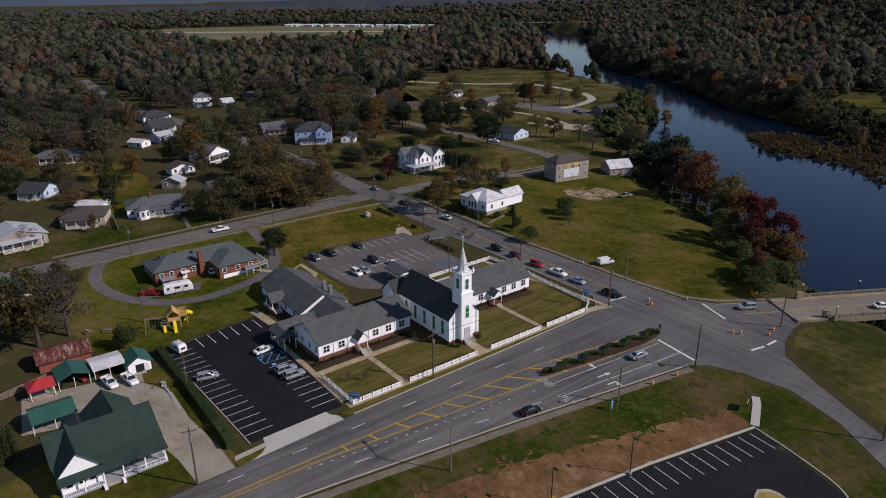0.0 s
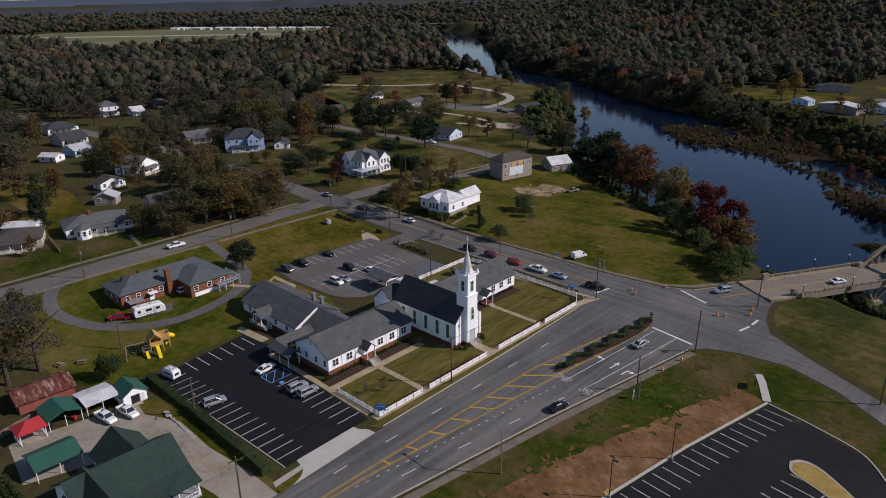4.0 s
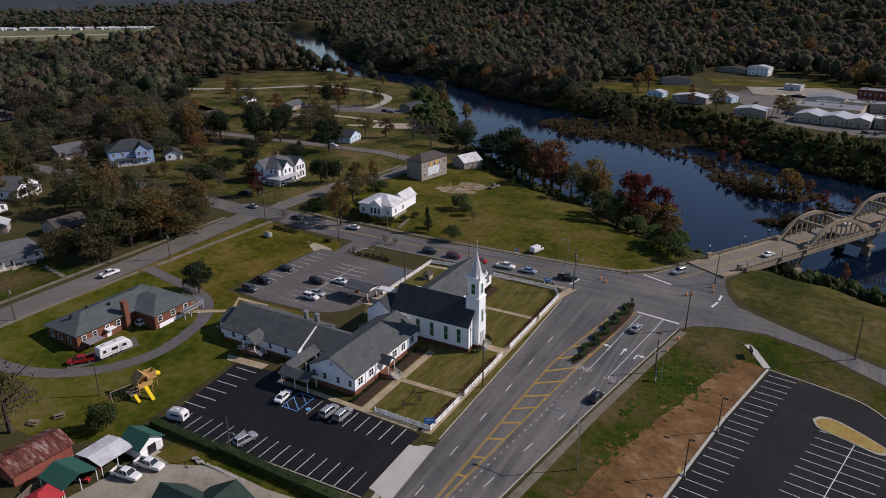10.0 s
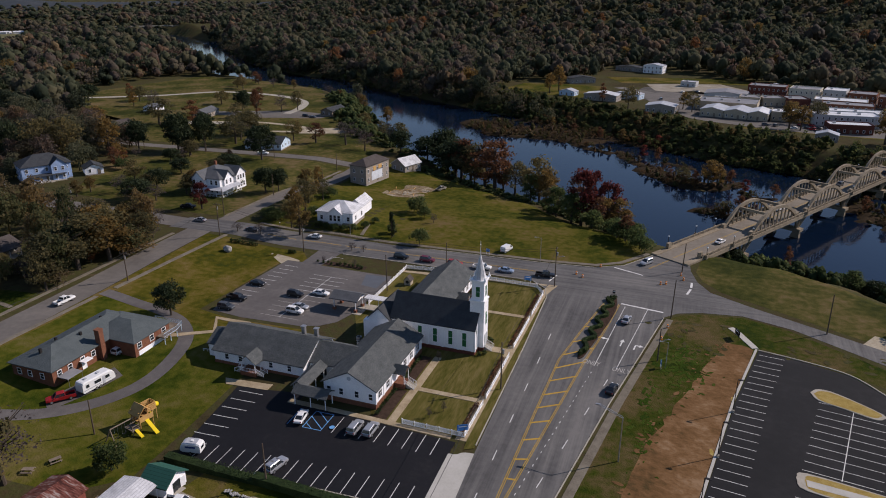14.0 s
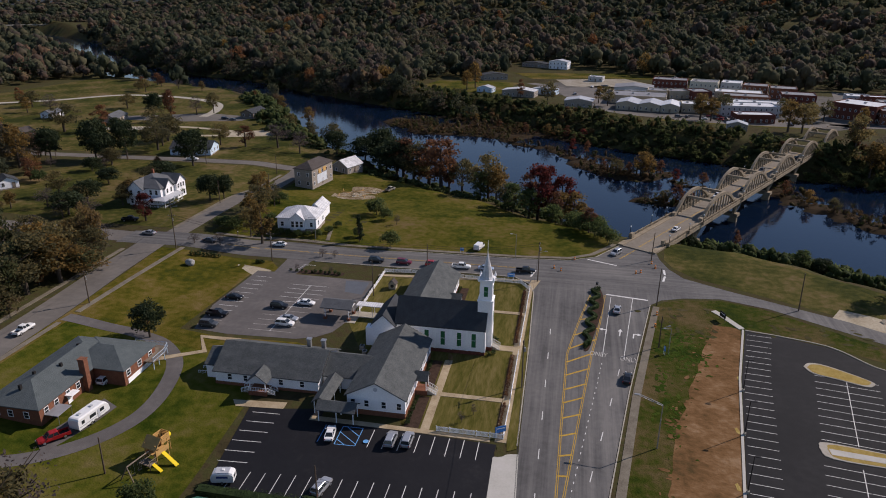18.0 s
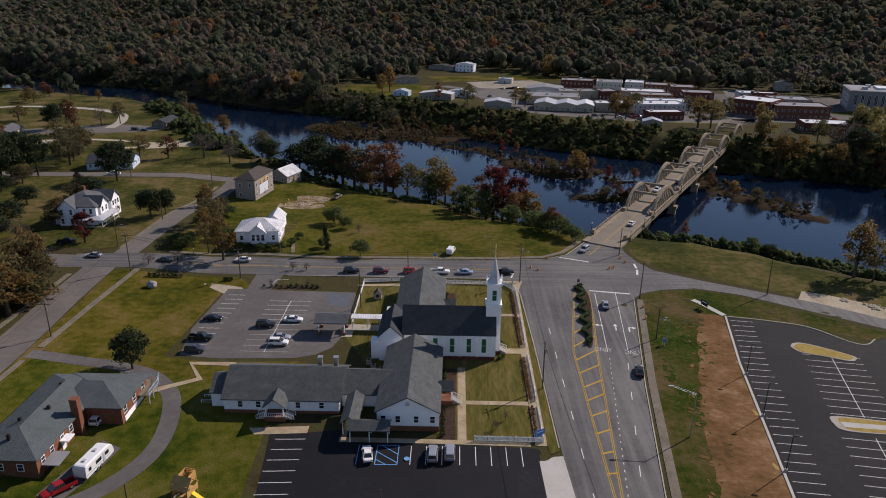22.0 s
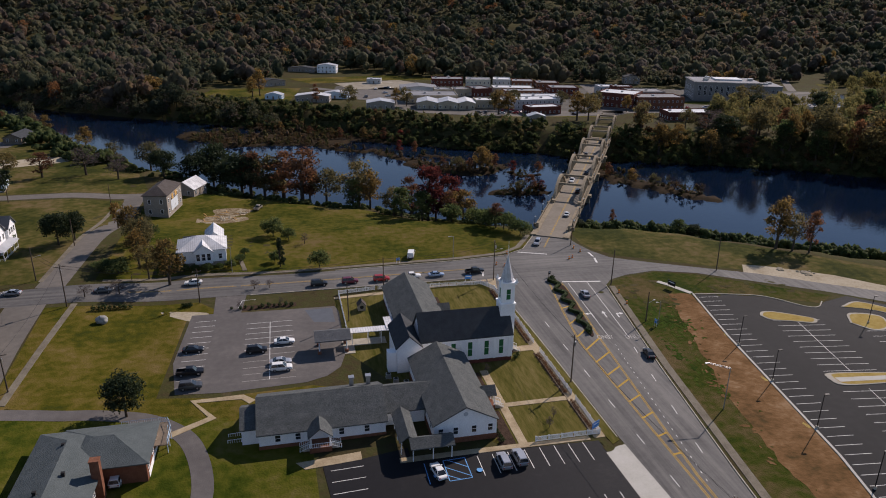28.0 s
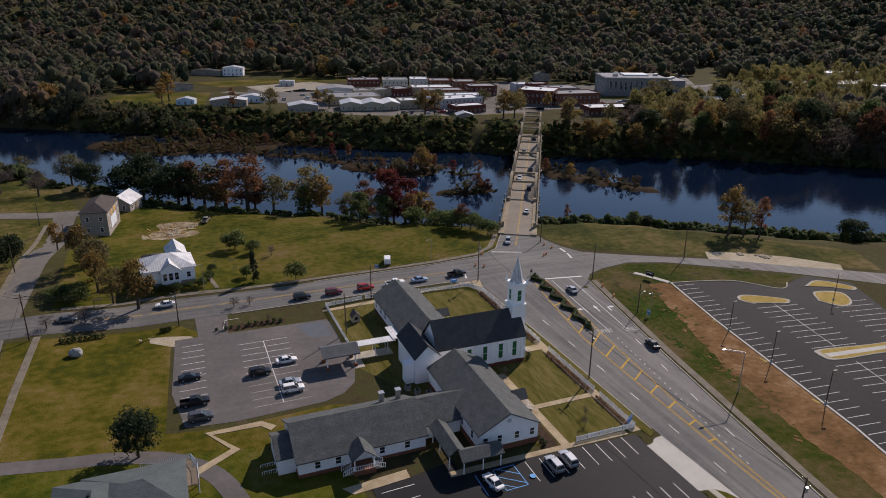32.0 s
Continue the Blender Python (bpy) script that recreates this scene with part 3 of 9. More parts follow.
# ---- roads, pavements, lots, lawns ----
road = sheet("road", [(14, -420), (13.5, -110), (13.3, -75), (12.6, -60), (11.6, -42), (11.2, -23), (10.6, 9.6), (9.7, 40.6), (8, 47), (3.5, 51), (-34, 51.2), (-98, 51), (-125, 50), (-125, 61), (-96, 63.2), (-34, 64.3), (3, 65.4), (19, 67), (27, 71.5), (36, 85.5), (46, 81.5), (46.5, 74), (48.5, 66), (52, 59.5), (62.5, 53), (89.7, 38.5), (105, 27.5), (140, 4), (420, -190), (415, -198), (135, -6), (101, 22.5), (71.5, 42.5), (60, 46.5), (50, 45), (44, 42.5), (40.5, 38.5), (32.3, -6.7), (26.7, -42.6), (22.3, -75), (21, -110), (21, -420)], ASPHALT, 0.05, label="wide worn grey asphalt highway and junction with painted lanes", category="road")
for nm, line, w in (("street", [(-124, 55.5), (-160, 57), (-215, 57.5), (-266, 54), (-340, 46), (-428, 38), (-600, 50)], 9),
                    ("street", [(-113, 51.5), (-112, 28), (-110, 0), (-109, -40), (-108, -120)], 9.5),
                    ("street", [(-110.5, 62), (-109, 100), (-106.5, 130), (-106, 164)], 7.5),
                    ("street", [(-100, 163), (-125, 162.5), (-155, 162), (-200, 160), (-260, 158), (-330, 165)], 7.5)):
    sheet(nm, band(curve(line), w), ASPHALT2, 0.04, label="narrow sun-bleached asphalt residential street", category="street")
sheet("park_road", band(curve([(-420, 262), (-354, 304), (-318, 340), (-270, 340), (-233, 322), (-218, 295), (-214, 270)]), 6), CONC, 0.06, label="pale winding park road beside the river", category="road")
sheet("park_car_park", [(-262, 262), (-215, 282), (-182, 276), (-184, 262), (-225, 250), (-255, 250)], ASPHALT2, 0.05, label="pale asphalt car park near the river", category="car park")
sheet("sandy_track", band(curve([(-245, 226), (-215, 236), (-180, 232), (-165, 222), (-190, 214)]), 4), SAND, 0.06, label="pale sandy track across the grass", category="track")
sheet("sandy_patch", [(-172, 214), (-150, 222), (-140, 232), (-158, 237), (-178, 228)], SAND, 0.055, label="bare sandy patch beside the track", category="sand")
sheet("building_slab", [(-262, 214), (-225, 224), (-226, 232), (-264, 222)], CONC, 0.08, label="empty pale concrete building slab in grass", category="slab")

lawns = (("church_lawn", [(-11, -27.5), (8.1, -27.3), (8.4, 43), (5, 47), (-23, 47), (-36, 43), (-36, 15), (-28, 0), (-11, 0)], MOWN, 0.015),
         ("field_lawn", [(-102, 48.5), (-71, 48.5), (-64, 40), (-73, 38), (-75, 2), (-64, 0), (-44, 1), (-28, -5), (-60, -9), (-102, 1)], LAWN, 0.015),
         ("back_lawn", [(-102, 0), (-60, -8), (-45, -17), (-44, -50), (-44, -57), (-52, -64), (-75, -66), (-103, -52)], BACKLAWN, 0.015),
         ("river_field", [(-100, 66), (-60, 66.5), (22, 69.5), (30, 76), (32, 90), (20, 100), (8, 109), (-2, 122), (-15, 134), (-32, 146), (-56, 160), (-80, 178), (-95, 180), (-101, 166)], LUSH, 0.015),
         ("bank_lawn", [(48, 74), (50, 67), (55, 60.5), (91, 40), (130, 14), (138, 30), (118, 49), (98, 66), (74, 88), (51, 98)], PARKGRASS, 0.015),
         ("roadside_lawn", [(-108, 48.5), (-101.9, 48.5), (-102, 0.5), (-103, -52), (-103, -62), (-103.6, -62), (-105, 0)], LAWN, 0.012),
         ("corner_lawn", [(-150, 66), (-114, 66), (-110, 150), (-102, 157), (-200, 155), (-215, 110), (-190, 70)], PARKGRASS, 0.012),
         ("park_lawn", [(-330, 168), (-102, 167), (-110, 200), (-140, 228), (-160, 262), (-185, 300), (-250, 380), (-330, 412), (-400, 420), (-420, 260), (-300, 215)], PARKGRASS, 0.012),
         ("house_lawn", [(-136, -10), (-118, -8), (-115, -80), (-150, -80), (-136, -36)], VERGE, 0.012),
         ("house_lawn", [(-250, -20), (-235, -30), (-190, -30), (-160, -48), (-150, -36), (-165, -15), (-200, -8), (-235, -12)], LAWN, 0.012),
         ("garden_lawn", [(11, -61), (11.5, -52.5), (-32, -51), (-34, -60), (-15, -66), (-5, -95), (12, -95)], LUSH, 0.015),
         ("verge", [(41.5, 38), (44.5, 41.5), (50, 44), (60, 45.5), (70, 42), (92, 26), (100, 20), (93.5, 16), (81, 23), (63, 29), (40, -75), (24, -75), (28, -42)], VERGE, 0.02))
for nm, poly, m_, lift in lawns:
    sheet(nm, poly, m_, lift, label="sunlit patchy autumn grass lawn", category="lawn")
sheet("clay_strip", ragged(curve([(61, 29), (56, 29.5), (52, 20), (47, 3), (43, -10), (39.4, -23), (36.6, -42), (34, -75)], 3), 2.0, 0.6, 3) + [(34, -75), (40, -75), (48, -42.6), (52.2, -19), (56.3, 1), (61.5, 28)], DIRT, 0.035, label="bare red clay strip scraped beside the car park", category="bare earth")


def flecks(name, label, category, spots, size, material, lift, seed):
    """Many small ragged patches of one ground, lying on another."""
    rr = random.Random(seed)
    bm = BM()
    for x, y in spots:
        r, a0 = size * rr.uniform(0.35, 1.3), rr.uniform(0, 6.28)
        el, up = rr.uniform(1.0, 2.6), lift + rr.uniform(0, 0.05)
        vs, gz = [], h(x, y)
        for k in range(11):
            a = 2 * math.pi * k / 11
            u, v = r * el * math.cos(a) * rr.uniform(0.55, 1.15), r * math.sin(a) * rr.uniform(0.55, 1.15)
            px, py = x + u * math.cos(a0) - v * math.sin(a0), y + u * math.sin(a0) + v * math.cos(a0)
            vs.append(bm.verts.new((px, py, gz + up)))
        bm.faces.new(vs)
    return tagged(part(name, bm, material), label, category, kind="stuff")


rr_ = random.Random(21)
CLAYEDGE = [(61, 29), (56, 29.5), (52, 20), (47, 3), (43, -10), (39.4, -23), (36.6, -42), (34, -75)]


def edge_spots(n, inn, out):
    res = []
    for _ in range(n):
        k = rr_.randrange(1, len(CLAYEDGE) - 1)
        (ax, ay), (bx_, by_) = CLAYEDGE[k], CLAYEDGE[k + 1]
        t = rr_.random()
        res.append((ax + (bx_ - ax) * t + rr_.uniform(-out, inn), ay + (by_ - ay) * t))
    return res


flecks("clay_flecks", "small bare clay patches breaking the verge grass", "bare earth", edge_spots(46, 0.5, 2.2), 0.4, DIRT, 0.036, 1)
flecks("grass_tufts", "small grass tufts creeping over red clay", "grass", edge_spots(34, 1.4, 0.3), 0.24, VERGE, 0.05, 2)
flecks("green_turf", "thick fresh green turf spreading over the verge", "grass", [(rr_.gauss(46, 3.0), rr_.gauss(16, 5.0)) for _ in range(230)] + [(rr_.gauss(40, 1.4), rr_.gauss(-8, 8)) for _ in range(70)], 0.4, FRESHTURF, 0.03, 5)
flecks("worn_turf", "thin brown worn turf patches on the verge", "grass", [(rr_.uniform(36, 56), rr_.uniform(22, 40)) for _ in range(26)] + [(rr_.uniform(62, 92), rr_.uniform(24, 34)) for _ in range(30)], 0.7, GROUND, 0.034, 3)
gravel_yard = sheet("gravel_yard", [(12.4, -60.5), (12.2, -53.8), (4, -53.8), (-8, -55), (-20, -54.5), (-28, -58), (-34, -57), (-37, -80), (-22, -82), (-18, -68), (-6, -62.5), (4, -61)], GRAVEL, 0.03, label="pale gravel yard and drive", category="gravel yard")
sheet("riverside_sand", [(86, 39.5), (90, 46), (97, 43), (112, 33), (122, 22), (116, 15), (104, 25)], SAND, 0.03, label="bare sandy building ground beside the road", category="bare earth")
sheet("building_site_ground", curve([(-80, 128), (-73, 124), (-66, 125), (-61, 129), (-63, 135), (-60, 141), (-67, 145), (-75, 144), (-74, 137), (-80, 134)], 4), SITESOIL, 0.03, label="churned sandy ground with spoil beside a house", category="bare earth")
sheet("worn_patch", curve([(-73, 43), (-80, 44), (-76, 40), (-71, 37), (-68, 41), (-73, 43)], 4)[:-1], SAND, 0.025, label="bare sandy patch worn in the lawn", category="bare earth")

# drives and paths
sheet("ring_drive", band(curve([(-104, -1), (-92, -2.2), (-84.5, -2.6), (-76, -5.2), (-69, -11), (-65.3, -18), (-63.4, -28), (-64.8, -36), (-70, -44), (-78, -50), (-90, -53.5), (-101, -50), (-106, -44)]), 3.6), LOTOLD, 0.05, label="curving asphalt drive round a brick house", category="drive")
sheet("parking_spur", [(-71, -38), (-69.8, -31), (-74, -29), (-78, -44), (-74, -47)], LOTOLD, 0.045, label="asphalt parking spur of the drive", category="drive")
sheet("pavement", band([(-72.2, -12.6), (-63.4, -7.2), (-67.6, -0.8), (-58, -0.8), (-56, -3)], 1.7), BUFF, 0.1, edge=0.15, label="pale zigzag concrete walk between drive and church hall", category="footpath")
for line, w in (([(-101.5, 50), (-102.5, 25), (-103, 2)], 1.5), ([(-103.5, -4), (-104, -30), (-103, -60)], 1.3),
                ([(-98, 65.2), (-60, 66), (-20, 67), (4, 67.6), (19, 69.4), (26, 74), (33.5, 85)], 1.6), ([(42.2, 38), (38, 15), (34.2, -6), (29.4, -38), (24, -75)], 1.7),
                ([(-119, 45), (-118, 0), (-116.5, -60)], 1.4), ([(-114, 66.5), (-113, 100), (-111, 150)], 1.3), ([(-60, 68), (-62, 78)], 1.2), ([(-131, -15), (-119, -17)], 1.3)):
    sheet("pavement", band(line, w), PATHOLD, 0.1, edge=0.15, label="narrow weathered concrete footpath", category="footpath")
for poly in ([(6.7, -28.5), (8.9, -28.5), (9.2, 42), (11, 49.5), (8.5, 49.5), (7.2, 42)], [(-7.8, -28), (-6.1, -28), (-6.1, -0.5), (-7.8, -0.5)], [(-12, -15.2), (-6.1, -15.2), (-6.1, -13.8), (-12, -13.8)],
             [(-6.1, -15.2), (6.7, -15.2), (6.7, -13.8), (-6.1, -13.8)], [(2, 6.3), (7, 6.3), (7, 8.8), (2, 8.8)], [(8.95, 5.8), (10.4, 5.8), (10.4, 9), (8.95, 9)], [(-10, 26), (7, 26), (7, 27.4), (-10, 27.4)],
             [(-30, -28), (5.8, -28.8), (5.8, -27.6), (-30, -26.6)], [(-48, -24), (-36.5, -23.2), (-36.5, -25.4), (-46.5, -26)], [(-36, 43.8), (-22, 44.5), (8, 48.4), (8, 49.4), (-36, 45)]):
    sheet("pavement", poly, BUFF, 0.1, edge=0.15, label="buff concrete walkway of the church grounds", category="footpath")
sheet("kerb_grass", [(9.2, -31), (10.9, -30), (10.2, 9), (9.4, 41), (9.25, 41), (9.0, 9), (8.9, -28)], MOWN, 0.14, edge=0.2, label="narrow grass strip between kerb and pavement", category="verge")
sheet("driveway_apron", [(6.9, -33.0), (7.2, -46.4), (10.0, -47.0), (11.3, -48.4), (12.3, -50.8), (11.9, -42.0), (11.4, -31.4), (9.8, -31.6)], CONCNEW, 0.07, label="pale new concrete driveway apron", category="apron")
sheet("kerb_grass", [(10.6, -53.3), (10.05, -47.1), (11.2, -48.6), (12.1, -50.8), (12.5, -53.2)], LUSH, 0.12, edge=0.15, label="small grass wedge between kerb and pavement", category="verge")
sheet("pavement", [(9.2, -52.7), (8.8, -46.75), (10.0, -47.05), (10.55, -53.2)], CONC, 0.1, edge=0.12, label="narrow weathered concrete footpath", category="footpath")
for poly in ([(7.3, -33.1), (7.1, -29.7), (8.6, -28.7), (9.6, -30.4), (8.7, -32.8)], [(7.6, -50.2), (7.6, -46.8), (8.9, -46.8), (9.4, -50.8), (8.2, -51.2)]):
    sheet("bare_patch", ragged(poly + poly[:1], 0.7, 0.25, 8), GROUND, 0.09, label="bare brown earth at the car park edge", category="bare earth")
for line in ([(10.95, -29), (10.45, 9.6), (9.6, 40.6), (8, 46.6), (3.5, 50.6)], [(40.7, 38.5), (32.5, -6.7), (26.9, -42.6), (22.5, -75)], [(-34, 64.5), (3, 65.6), (19, 67.2), (27, 71.7), (35.6, 85)], [(-58, 50.8), (-34, 51), (3, 50.8)]):
    sheet("kerb", band(line, 0.22), CONC, 0.17, edge=0.2, label="low concrete kerb along the road", category="kerb")
for poly in ([(-11.2, -27), (-8.2, -27), (-8.2, -16), (-11.2, -16)], [(-11.2, -13), (-8.2, -13), (-8.2, -1), (-11.2, -1)], [(-11.3, 13), (-8.4, 13), (-8.4, 40), (-11.3, 40)], [(6.5, -26.5), (8.0, -26.5), (8.0, 5), (6.5, 5)], [(6.6, 10), (8.1, 10), (8.1, 42), (6.6, 42)], [(-63, 41), (-46, 41.5), (-46, 44), (-62, 44)]):
    sheet("mulch_bed", poly, MULCH, 0.04, label="dark mulch planting bed", category="planting bed")

# markings on the highway
for k in range(9):
    y = 18.3 - 12.2 * k
    stripe(road, (15.1 - 0.02 * k, y - 1.5), (15.1 - 0.02 * k, y + 1.5), 0.16, PAINTW, 0.062)


def yl(y):
    return float(np.interp(y, [-70, -42, -15, 8, 25, 43], [18.2, 18.5, 18.9, 19.4, 22.0, 25.2]))


def yr(y):
    return float(np.interp(y, [-70, -42, -19, 8, 25, 43], [18.9, 19.7, 22.1, 24.9, 27.2, 29.0]))


ys_ = [-70, -56, -42, -30, -15, 0, 8, 16, 25, 34, 43]
for a, b in zip(ys_, ys_[1:]):
    for f in (yl, yr):
        for o in (-0.16, 0.16):
            stripe(road, (f(a) + o, a), (f(b) + o, b), 0.14, PAINTY, 0.062)
for a, b in ((26.5, 28.5), (10.4, 16.2), (3.9, 9.0), (-1.9, 2.0), (-7.8, -4.6), (-12.9, -10.1), (-18.4, -16.4), (-24.3, -22.8), (-30.4, -29.6), (-36, -35.8), (17.5, 22.5)):
    stripe(road, (yl(a), a), (yr(b), b), 0.45, PAINTY, 0.064)
stripe(road, (29.4, 43.6), (40.4, 41.8), 0.6, PAINTW, 0.062)
stripe(road, (30.6, 42), (27.4, 8), 0.14, PAINTW, 0.062)
stripe(road, (36.4, 42), (32.2, 8), 0.14, PAINTW, 0.062)
for k in range(24):
    y = 5 - 2.1 * k
    x = 27.2 + (y - 5) * 0.138
    stripe(road, (x, y), (x - 0.08, y - 0.6), 0.13, PAINTW, 0.062)
for k in range(4):
    y = 3 - 12.2 * k
    stripe(road, (31 + (y - 3) * 0.175, y), (30.5 + (y - 3) * 0.175, y - 3), 0.16, PAINTW, 0.062)
stripe(road, (24.5, 69.4), (33.2, 65.9), 0.5, PAINTW, 0.062)
stripe(road, (45.9, 56), (46.8, 60), 0.6, PAINTW, 0.062)
stripe(road, (46.9, 61.2), (47, 64.9), 0.6, PAINTW, 0.062)
stripe(road, (8, 52), (9.2, 57.2), 0.5, PAINTW, 0.062)
for o in (-0.18, 0.18):
    for a, b in (((-90, 57.3 + o), (-40, 57.8 + o)), ((-40, 57.8 + o), (4, 58.2 + o)), ((34.5 + o, 72), (41 + o, 83))):
        stripe(road, a, b, 0.13, PAINTY, 0.062)


def arrow(x, y, turn, rot):
    """A painted lane arrow, turn -1, 0 or 1."""
    c, s = math.cos(rot), math.sin(rot)

    def p(u, v):
        return (x + c * u - s * v, y + s * u + c * v)
    sheet("road_marking", [p(-0.16, -1.8), p(0.16, -1.8), p(0.16, 0.6), p(-0.16, 0.6)], PAINTW, 0.062, road)
    if turn == 0:
        sheet("road_marking", [p(-0.6, 0.6), p(0.6, 0.6), p(0, 2.0)], PAINTW, 0.062, road)
    else:
        sheet("road_marking", [p(0.16 * turn, 0.25), p(0.16 * turn, 0.65), p(0.9 * turn, 0.65), p(0.9 * turn, 0.25)][:: (1 if turn > 0 else -1)], PAINTW, 0.062, road)
        sheet("road_marking", [p(0.9 * turn, -0.2), p(0.9 * turn, 1.1), p(1.9 * turn, 0.45)], PAINTW, 0.062, road)


for x, y, t_ in ((28.7, 21.5, -1), (32, 21, 0), (35.2, 20.4, 1)):
    arrow(x, y, t_, -0.11)


def lettering(text, x, y, size, rz, material, parent, lift=0.064, rx=0, stretch=1.0, name="lettering"):
    cu = bpy.data.curves.new(name, "FONT")
    cu.body, cu.size, cu.align_x = text, size, "CENTER"
    tmp = bpy.data.objects.new("tmp", cu)
    scene.collection.objects.link(tmp)
    me = bpy.data.meshes.new_from_object(tmp.evaluated_get(bpy.context.evaluated_depsgraph_get()))
    bpy.data.objects.remove(tmp)
    me.materials.clear()
    me.materials.append(material)
    ob = part(name, me, material, parent)
    ob.matrix_basis = pose(x, y, lift, rx, 0, rz) @ Matrix.Diagonal((1, stretch, 1, 1))
    return ob


lettering("ONLY", 27.6 - 1.2, 8.2, 1.5, -8, PAINTGREY, road, h(26, 8) + 0.064, stretch=1.9)
lettering("ONLY", 33.2, 7.0, 1.5, -8, PAINTGREY, road, h(33, 8) + 0.064, stretch=1.9)

# median island with its clipped hedge
island = sheet("median_island", curve([(27.2, 47.2), (26, 40), (25.2, 30), (23.6, 18), (23.2, 10.5), (24.4, 11), (25.6, 18), (27.6, 30), (28.6, 40), (27.9, 47)], 4), MULCH, 0.16, edge=0.2, label="narrow kerbed median island with dark soil", category="median")

# ---- car parks ----
lot_south = sheet("car_park_south", [(-43.5, -25.5), (-36, -25.2), (-28, -24), (-28, -27.8), (7.1, -29.3), (7.4, -48.9), (-20, -49.6), (-40.5, -50.2), (-41.8, -42)], LOTNEW, 0.055, label="freshly sealed black asphalt car park", category="car park")
for k in range(6):
    stripe(lot_south, (-42.2, -27.3 - 2.95 * k), (-36.4, -27.2 - 2.95 * k), 0.13, PAINTW, 0.066, "parking_line")
for k in range(16):
    x = -37.5 + 2.8 * k
    stripe(lot_south, (x, -49.9 + 0.026 * (x + 37)), (x, -44.3 + 0.026 * (x + 37)), 0.13, PAINTW, 0.066, "parking_line")
for x in (-16.3, -13.5, -10.6, -7.4, -4.5, -1.7, 1.1, 3.9):
    stripe(lot_south, (x, -34.5), (x, -29.1), 0.13, PAINTW, 0.066, "parking_line")
for a, b in (((-26, -34.5), (-26, -29)), ((-22.6, -34.5), (-22.6, -29)), ((-18.6, -34.5), (-18.6, -29)), ((-22.6, -29), (-18.6, -29)), ((-22.6, -34.5), (-18.6, -34.5)), ((-22.6, -33), (-20.6, -34.5)), ((-22.6, -30.8), (-18.6, -34)), ((-21.8, -29), (-18.6, -31.6))):
    stripe(lot_south, a, b, 0.15, PAINTB, 0.067, "parking_line")
for x in (-24.6, -16.9):
    bm = BM()
    rod(bm, (x, -33, 0.062), (x, -33, 0.066), 0.55, n=12)
    part("accessible_bay_mark", bm, PAINTB, lot_south)
sheet("car_park_kerb", band([(-40.6, -50.35), (-20, -49.75), (7.3, -49.0)], 0.22), CONC, 0.16, edge=0.2, label="low pale kerb between car park and hedge", category="kerb")
lot_north = sheet("car_park_north", [(-72, 40.5), (-66.8, 40.5), (-67, 51), (-59, 51), (-60, 40), (-36.2, 39.5), (-35.4, 36), (-35.6, 14), (-37.4, 7.5), (-40.5, 4.2), (-45, 2.4), (-62, 1.6), (-71.5, 2.6), (-73.5, 16)], LOTOLD, 0.05, label="older grey asphalt car park with faded bays", category="car park")
for k in range(12):
    stripe(lot_north, (-70.6 - 0.2 * min(k, 7), 36.4 - 2.85 * k), (-65.9 - 0.1 * k, 36.4 - 2.85 * k), 0.12, PAINTW if k < 9 else PAINTGREY, 0.062, "parking_line")
for k in range(11):
    stripe(lot_north, (-58.4, 33 - 2.78 * k), (-47.2, 33 - 2.78 * k), 0.12, PAINTW if k < 6 else PAINTGREY, 0.062, "parking_line")
stripe(lot_north, (-52.7, 33), (-52.7, 5), 0.14, PAINTW, 0.063, "parking_line")
stripe(lot_north, (-60, 47.5), (-60.8, 43), 0.14, PAINTW, 0.063, "parking_line")
stripe(lot_north, (-60, 47.5), (-56.5, 47.6), 0.14, PAINTW, 0.063, "parking_line")
sheet("tar_patch", [(-44, 38.5), (-37, 38.5), (-36.8, 30), (-42, 31)], tone("sealed_patch", (0.1, 0.11, 0.125), 0.15, scale=0.4), 0.056, lot_north)

lot_east = sheet("car_park_east", [(62.6, 28), (71.5, 26), (81, 22.6), (87.5, 15), (91, 13.8), (94.5, 16.5), (104, 19), (112, 10), (98, -20), (80, -70), (41.5, -70), (48.7, -42.6), (52.9, -19), (57, 4)], LOTBIG, 0.045, label="large dark asphalt car park with white bays", category="car park")


def lotx(y):
    return float(np.interp(y, [-70, -42.6, -19, 4, 28], [41.5, 48.7, 52.9, 57, 62.6]))


for k in range(34):
    y = 26 - 2.74 * k
    x = lotx(y) + 0.5
    stripe(lot_east, (x, y), (x + 5.4, y - 0.6), 0.12, PAINTW, 0.057, "parking_line")
cx = lambda y: 79.6 + (y - 9.4) * 0.235
for k in range(30):
    y = 8 - 2.74 * k
    if -24 < y < -17 or -60 < y < -54:
        continue
    stripe(lot_east, (cx(y) - 6.2, y + 0.9), (cx(y) + 6.2, y - 0.9), 0.12, PAINTW, 0.057, "parking_line")
stripe(lot_east, (cx(8), 8), (cx(-17), -17), 0.14, PAINTW, 0.058, "parking_line")
stripe(lot_east, (cx(-24), -24), (cx(-54), -54), 0.14, PAINTW, 0.058, "parking_line")
for k in range(22):
    y = 4 - 2.74 * k
    stripe(lot_east, (cx(y) + 15, y - 2), (cx(y) + 27, y - 4), 0.12, PAINTW, 0.057, "parking_line")
sheet("car_park_kerb", band([(62.2, 28.6), (56.6, 4), (52.5, -19), (48.3, -42.6), (41.1, -70)], 0.5), CONCNEW, 0.16, edge=0.2, label="pale concrete kerb of the car park", category="kerb")
